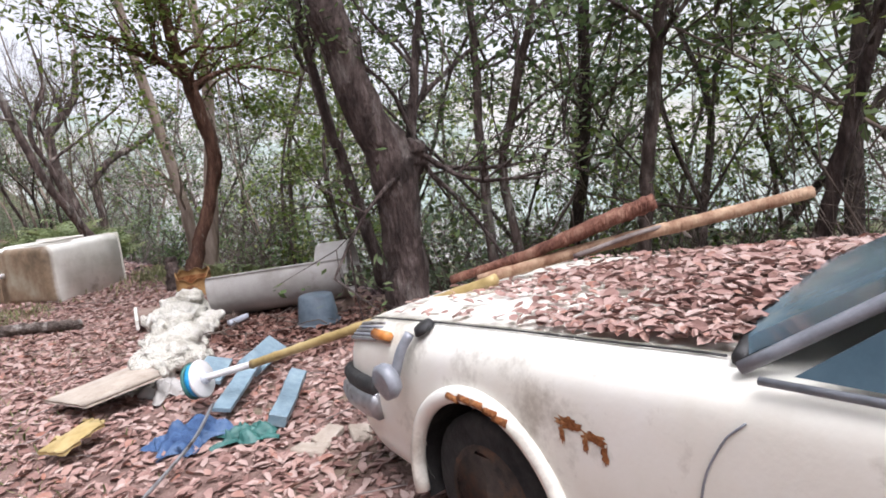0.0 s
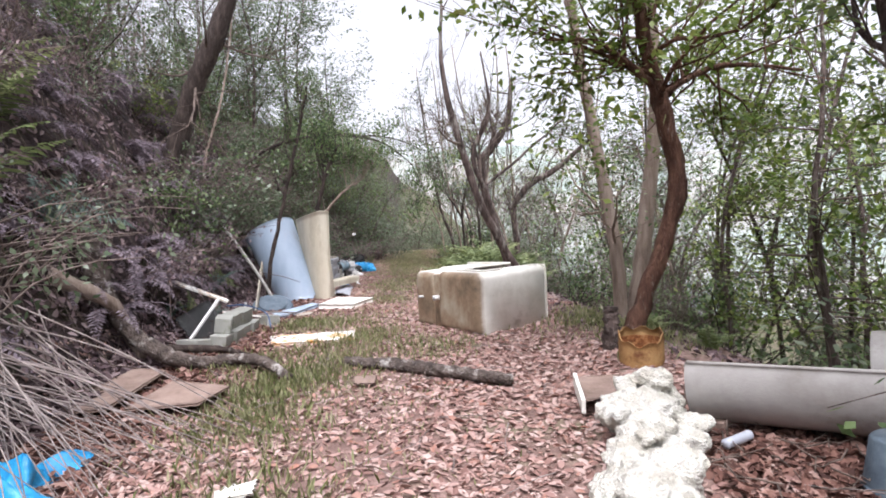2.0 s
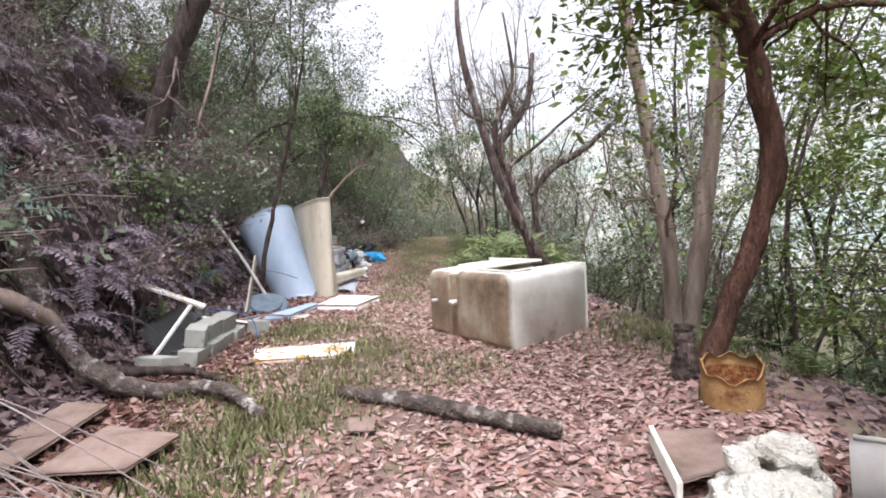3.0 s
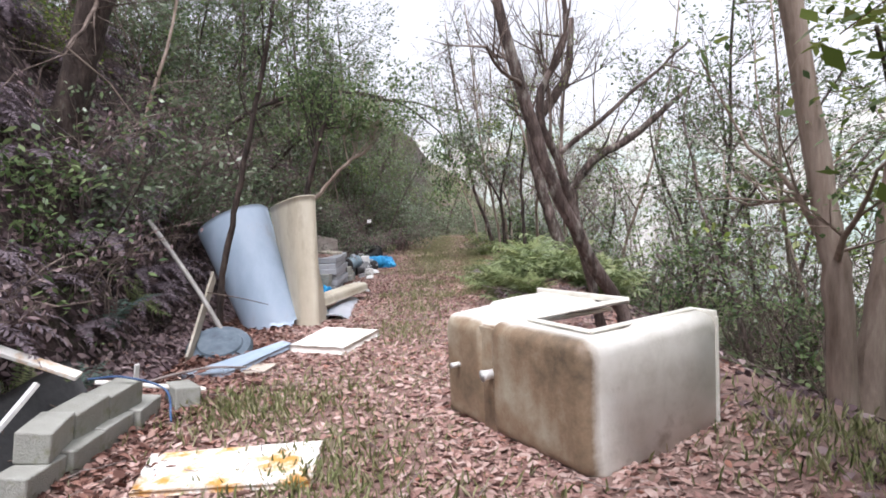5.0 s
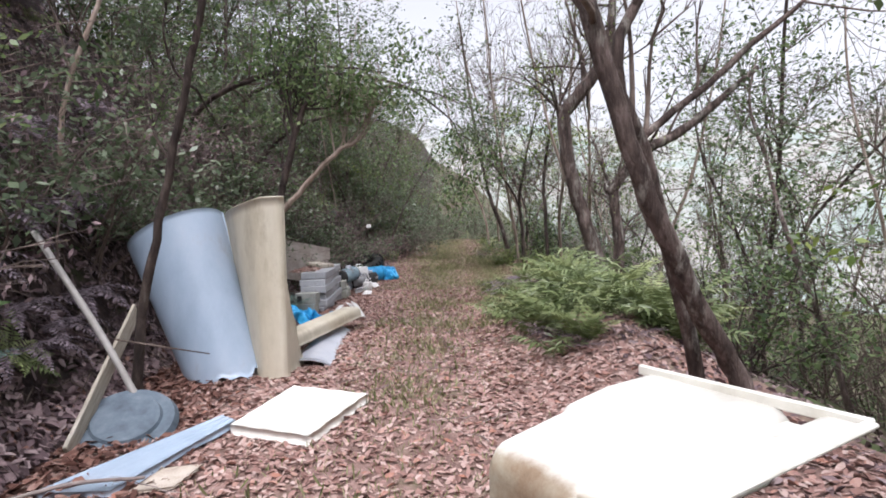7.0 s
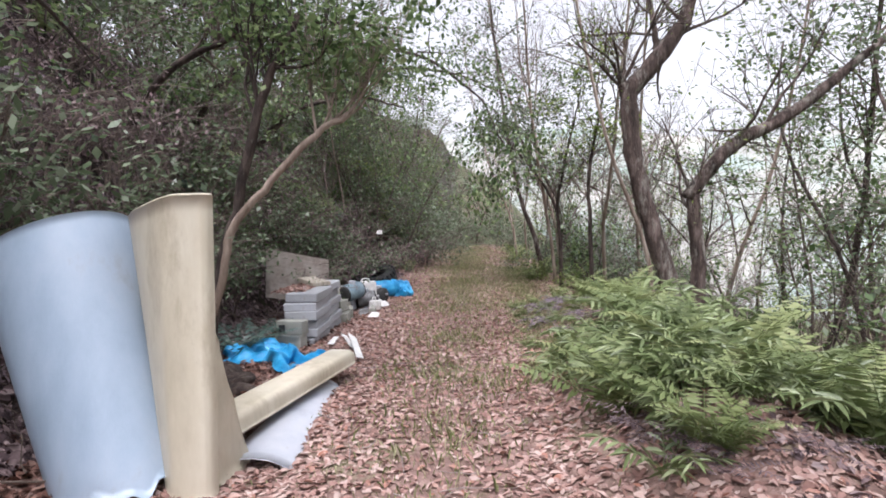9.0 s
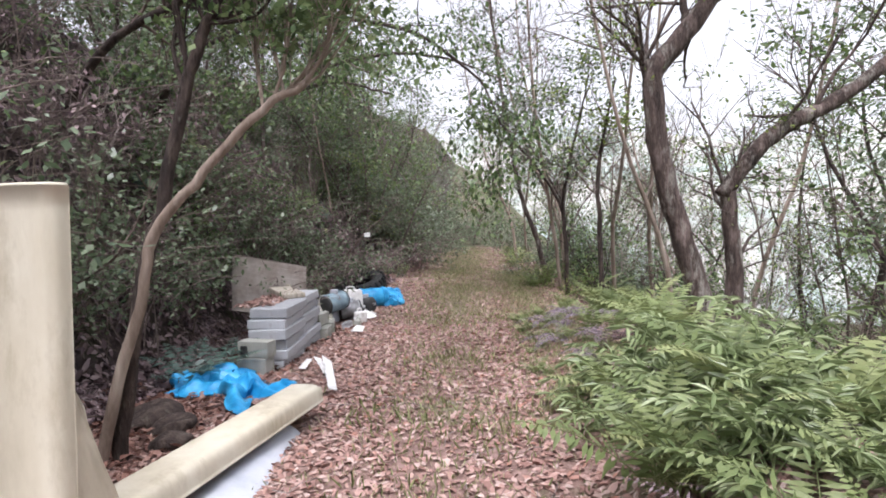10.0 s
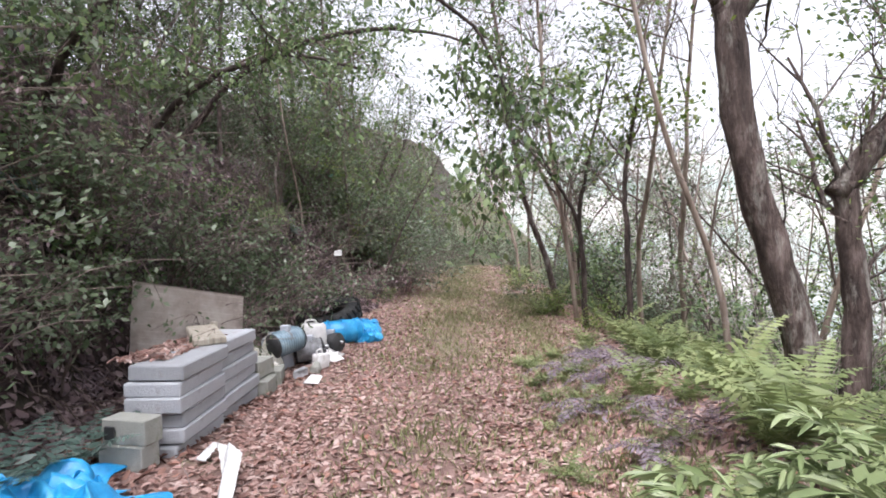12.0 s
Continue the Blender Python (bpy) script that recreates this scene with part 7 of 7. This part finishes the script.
bm = block_bm(0.3, 1.0, 0.06, 0.01)
wobble(bm, 0.02, 0.3, 5)
ob = tagged(part("slab_board", bm, M["wood_grey"]), "loose pale board lying on the slab stack", "board")
ob.matrix_basis = pose(-2.72, 20.45, 0.662, 0, 1, 30)


def corrugated(u, v):
    x = -3.52 + 0.82 * u
    return x, 20.45 + 0.85 * u + 0.12 * v, 0.45 + 0.8 * v - 0.27 * u + 0.017 * np.sin(v * 2 * np.pi * 12)




def stack_leaves(rng, n):
    return rng.uniform(-3.0, -2.55, n), rng.uniform(19.35, 20.9, n)


litter("stack_leaves", 700, stack_leaves, 0.08, M["dead_leaf"], "fallen leaves lying on the slab stack", tilt=0.5)
on_top = bpy.data.objects["stack_leaves"]
on_top.location.z = 0.735
tagged(part_np("corrugated_sheet", thick(grid(corrugated, 10, 97), 10, 97, 0.005), M["corrugated"], None, "weathered corrugated sheet leaning behind the slabs"), category="sheet")
plank("sheet_prop", (-2.85, 20.9, -0.1), (-2.85, 20.95, 0.75), 0.06, 0.06, M["wood_grey"], "post holding up the corrugated sheet", "post")
for k, (x, y, z, t) in enumerate(((-2.42, 21.25, 0.0, 4), (-2.5, 21.3, 0.2, -8), (-2.45, 21.7, 0.0, 12), (-2.75, 21.6, 0.0, 50))):
    ob = tagged(part("concrete_block", block_bm(0.19, 0.39, 0.19, 0.012, 2), M["concrete"]), "loose concrete block beside the slab stack", "concrete block", "loose blocks by the slabs")
    ob.matrix_basis = pose(x, y, float(land(x, y)) - 0.01 + z, 0, 0, t)


def motor(x, y, z, length, radius, turn, body, label):
    """A scrapped electric motor: finned barrel, end bells, terminal box and shaft."""
    t = thing("motor", label, "motor", (x, y, z))
    c, sn = math.cos(radians(turn)), math.sin(radians(turn))
    ax = np.array([c, sn, 0.12])
    o = np.array([x, y, z])
    part_np("barrel", tube(o + ax * np.linspace(-0.5, 0.5, 8)[:, None] * length, radius, 20), body, t)
    for k in range(9):
        part_np("fin", tube([o + ax * length * (-0.36 + 0.09 * k), o + ax * length * (-0.345 + 0.09 * k)], radius * 1.12, 18), body, t)
    for e in (-1, 1):
        part_np("end_bell", tube([o + ax * length * 0.5 * e, o + ax * length * 0.56 * e, o + ax * length * 0.62 * e], [radius * 1.08, radius * 0.95, radius * 0.4], 18), M["black"], t)
    part_np("shaft", tube([o + ax * length * 0.6, o + ax * length * 0.8], radius * 0.18, 8), M["chrome"], t)
    bm = block_bm(0.12, 0.1, 0.08, 0.012, 2)
    bmesh.ops.translate(bm, verts=bm.verts, vec=(x, y, z + radius * 0.9))
    part("terminal_box", bm, M["sheet_grey"], t)
    return t


motor(-2.45, 22.15, 0.3, 0.42, 0.15, 60, M["blue_grey"], "blue-grey scrapped motor lying on the heap")
motor(-2.28, 22.6, 0.1, 0.34, 0.14, 20, M["junk"], "black greasy scrapped motor on the heap")
motor(-2.1, 23.1, 0.1, 0.3, 0.13, -30, M["black"], "small black scrapped motor on the leaves")


def canister(x, y, z, w, d, h, turn, mat, label):
    """A moulded plastic canister with a grip and a cap."""
    t = thing("canister", label, "canister", (x, y, z))
    m = pose(x, y, z, 0, 0, turn)
    bm = block_bm(w, d, h, 0.03, 3, taper=0.93)
    wobble(bm, 0.012, 0.15, w)
    bmesh.ops.transform(bm, matrix=m, verts=bm.verts)
    part("body", bm, mat, t, smooth=True)
    cap = np.array([m @ Vector((w * 0.28, 0, h)), m @ Vector((w * 0.28, 0, h + 0.05))])
    part_np("cap", tube(cap, 0.03, 12), M["black"], t)
    grip = np.array([m @ Vector(p) for p in ((-w * 0.35, 0, h - 0.01), (-w * 0.3, 0, h + 0.05), (w * 0.05, 0, h + 0.05), (w * 0.1, 0, h - 0.01))])
    part_np("grip", tube(spline(grip, 10), 0.014, 8), mat, t)
    return t


canister(-2.3, 22.95, 0.05, 0.34, 0.26, 0.36, 25, M["white"], "dirty white plastic canister in the rubbish heap")
canister(-2.65, 22.4, -0.1, 0.36, 0.3, 0.42, -15, M["sheet_grey"], "pale grey plastic canister in the rubbish heap")
canister(-2.05, 22.35, -0.1, 0.22, 0.16, 0.2, 60, M["white"], "small white plastic canister on the leaves")
crumple("rag", (-2.75, 21.95), 0.6, 0.5, 0.5, M["wool"], "dirty white rag heaped on the rubbish", "rag", 11, 20, 26, 24, 0.35)
crumple("plastic_sheet", (-2.15, 22.8), 0.5, 0.5, 0.16, M["white"], "torn white plastic film on the leaves", "plastic", 13, 50, 24, 22, 0.4)
for k, (x, y, t) in enumerate(((-2.2, 21.9, 30), (-2.05, 22.1, 80), (-2.5, 23.0, 10), (-2.3, 23.35, 140))):
    bm = block_bm(0.2, 0.14, 0.12, 0.025, 2, taper=0.75)
    wobble(bm, 0.04, 0.12, k)
    ob = tagged(part("scrap", bm, M[("junk", "concrete", "black", "junk")[k]]), ("grey scrap metal in the rubbish heap", "lump of concrete in the heap", "black plastic scrap in the heap", "grey scrap metal in the rubbish heap")[k], "scrap", "rubbish heap")
    ob.matrix_basis = Matrix.Translation(drop(x, y, -0.01)) @ pose(0, 0, 0, 0, 0, t)
panel("white_scrap", [(-2.15, 19.0, -0.02), (-2.05, 18.95, -0.02), (-2.02, 19.15, 0.05), (-2.1, 19.2, 0.04)], 0.01, M["white"], "white plastic scrap on the leaves", "scrap", -0.02, 7)
panel("white_scrap", [(-2.05, 21.5, -0.08), (-1.85, 21.45, -0.08), (-1.85, 21.65, -0.03), (-2.0, 21.7, -0.02)], 0.01, M["white"], "white plastic scrap on the leaves", "scrap", -0.03, 9)

# big lugged tyre lying on the heap
tyre = thing("tyre", "large black tractor tyre lying on the rubbish", "tyre", (-2.55, 24.3, 0.05))
TM = pose(-2.5, 24.6, 0.3, 16, -8, 0)
nu, nv = 40, 14
def torus(u, v):
    a, b = u * 2 * np.pi, v * 2 * np.pi
    return (0.42 + 0.14 * np.cos(b)) * np.cos(a), (0.42 + 0.14 * np.cos(b)) * np.sin(a), 0.15 * np.sin(b)


tv, tf = grid(torus, nu, nv)
tv = np.array([TM @ Vector(p) for p in tv])
part_np("carcass", (tv, tf), M["rubber"], tyre)
lug = mesh_np("lug", *(lambda b: (np.array([v.co for v in b.verts]), np.array([[v.index for v in f.verts] for f in b.faces])))((lambda b: (b.verts.index_update(), b)[1])(block_bm(0.05, 0.045, 0.13, 0))), M["rubber"])
for k in range(26):
    for sg in (-1, 1):
        ob = new("lug", lug)
        a = 2 * np.pi * (k + (0.5 if sg > 0 else 0)) / 26
        ob.parent = tyre
        ob.matrix_basis = tyre.matrix_basis.inverted() @ TM @ Matrix.Rotation(a, 4, "Z") @ Matrix.Translation((0.55, 0, 0 if sg > 0 else -0.13)) @ Matrix.Rotation(radians(18 * sg), 4, "X")


def bag(x, y, s, seed, mat, label):
    bm = bmesh.new()
    bmesh.ops.create_icosphere(bm, subdivisions=4, radius=s)
    for v in bm.verts:
        v.co = Vector((v.co.x * 1.25, v.co.y, max(v.co.z * 0.85, -0.45 * s)))
    wobble(bm, s * 0.35, s * 0.6, seed)
    wobble(bm, s * 0.12, s * 0.2, seed + 3)
    ob = tagged(part("rubbish_bag", bm, mat, smooth=False), label, "bag", "blue rubbish bags")
    ob.matrix_basis = Matrix.Translation(drop(x, y, 0.4 * s))


barrel = thing("barrel", "bright blue plastic barrel lying on its side", "barrel", (-2.15, 23.9, 0.15))
part_np("body", tube(np.array([(-2.42, 23.75, 0.13), (-2.4, 23.76, 0.13), (-2.1, 23.9, 0.13), (-1.85, 24.02, 0.13), (-1.83, 24.03, 0.13)]), [0.15, 0.18, 0.19, 0.18, 0.15], 24), M["tarp"], barrel)
for q in (0.15, 0.5, 0.85):
    c0 = np.array((-2.4, 23.76, 0.13)) + q * np.array((0.55, 0.26, 0.0))
    part_np("hoop", tube([c0, c0 + (0.018, 0.009, 0)], 0.2, 24), M["tarp"], barrel)
part_np("lid", tube([(-1.84, 24.025, 0.13), (-1.82, 24.035, 0.13)], 0.12, 20), M["sheet_grey"], barrel)
bag(-1.85, 24.2, 0.27, 2, M["tarp"], "stuffed bright blue plastic bag tied with string")
bag(-1.7, 24.0, 0.17, 3, M["tarp"], "small bright blue plastic bag")
bag(-2.45, 23.4, 0.2, 4, M["white"], "dirty white plastic bag on the heap")
for x, y, z, dx in ((-2.28, 24.5, 1.32, 0.0),):
    bm = block_bm(0.12, 0.06, 0.1, 0.02, 2)
    wobble(bm, 0.02, 0.06, 2)
    hang = tagged(part("hanging_cup", bm, M["white"]), "small white plastic cup caught on a branch", "cup")
    hang.matrix_basis = pose(x, y, z)
pole("hanging_branch", [(-3.4, 24.6, 0.3), (-2.7, 24.55, 1.0), (-2.28, 24.5, 1.42), (-1.6, 24.4, 2.0)], [0.02, 0.016, 0.012, 0.006], M["twig"], "bent bare branch holding a white cup", "branch", 21, 7, 0.1)
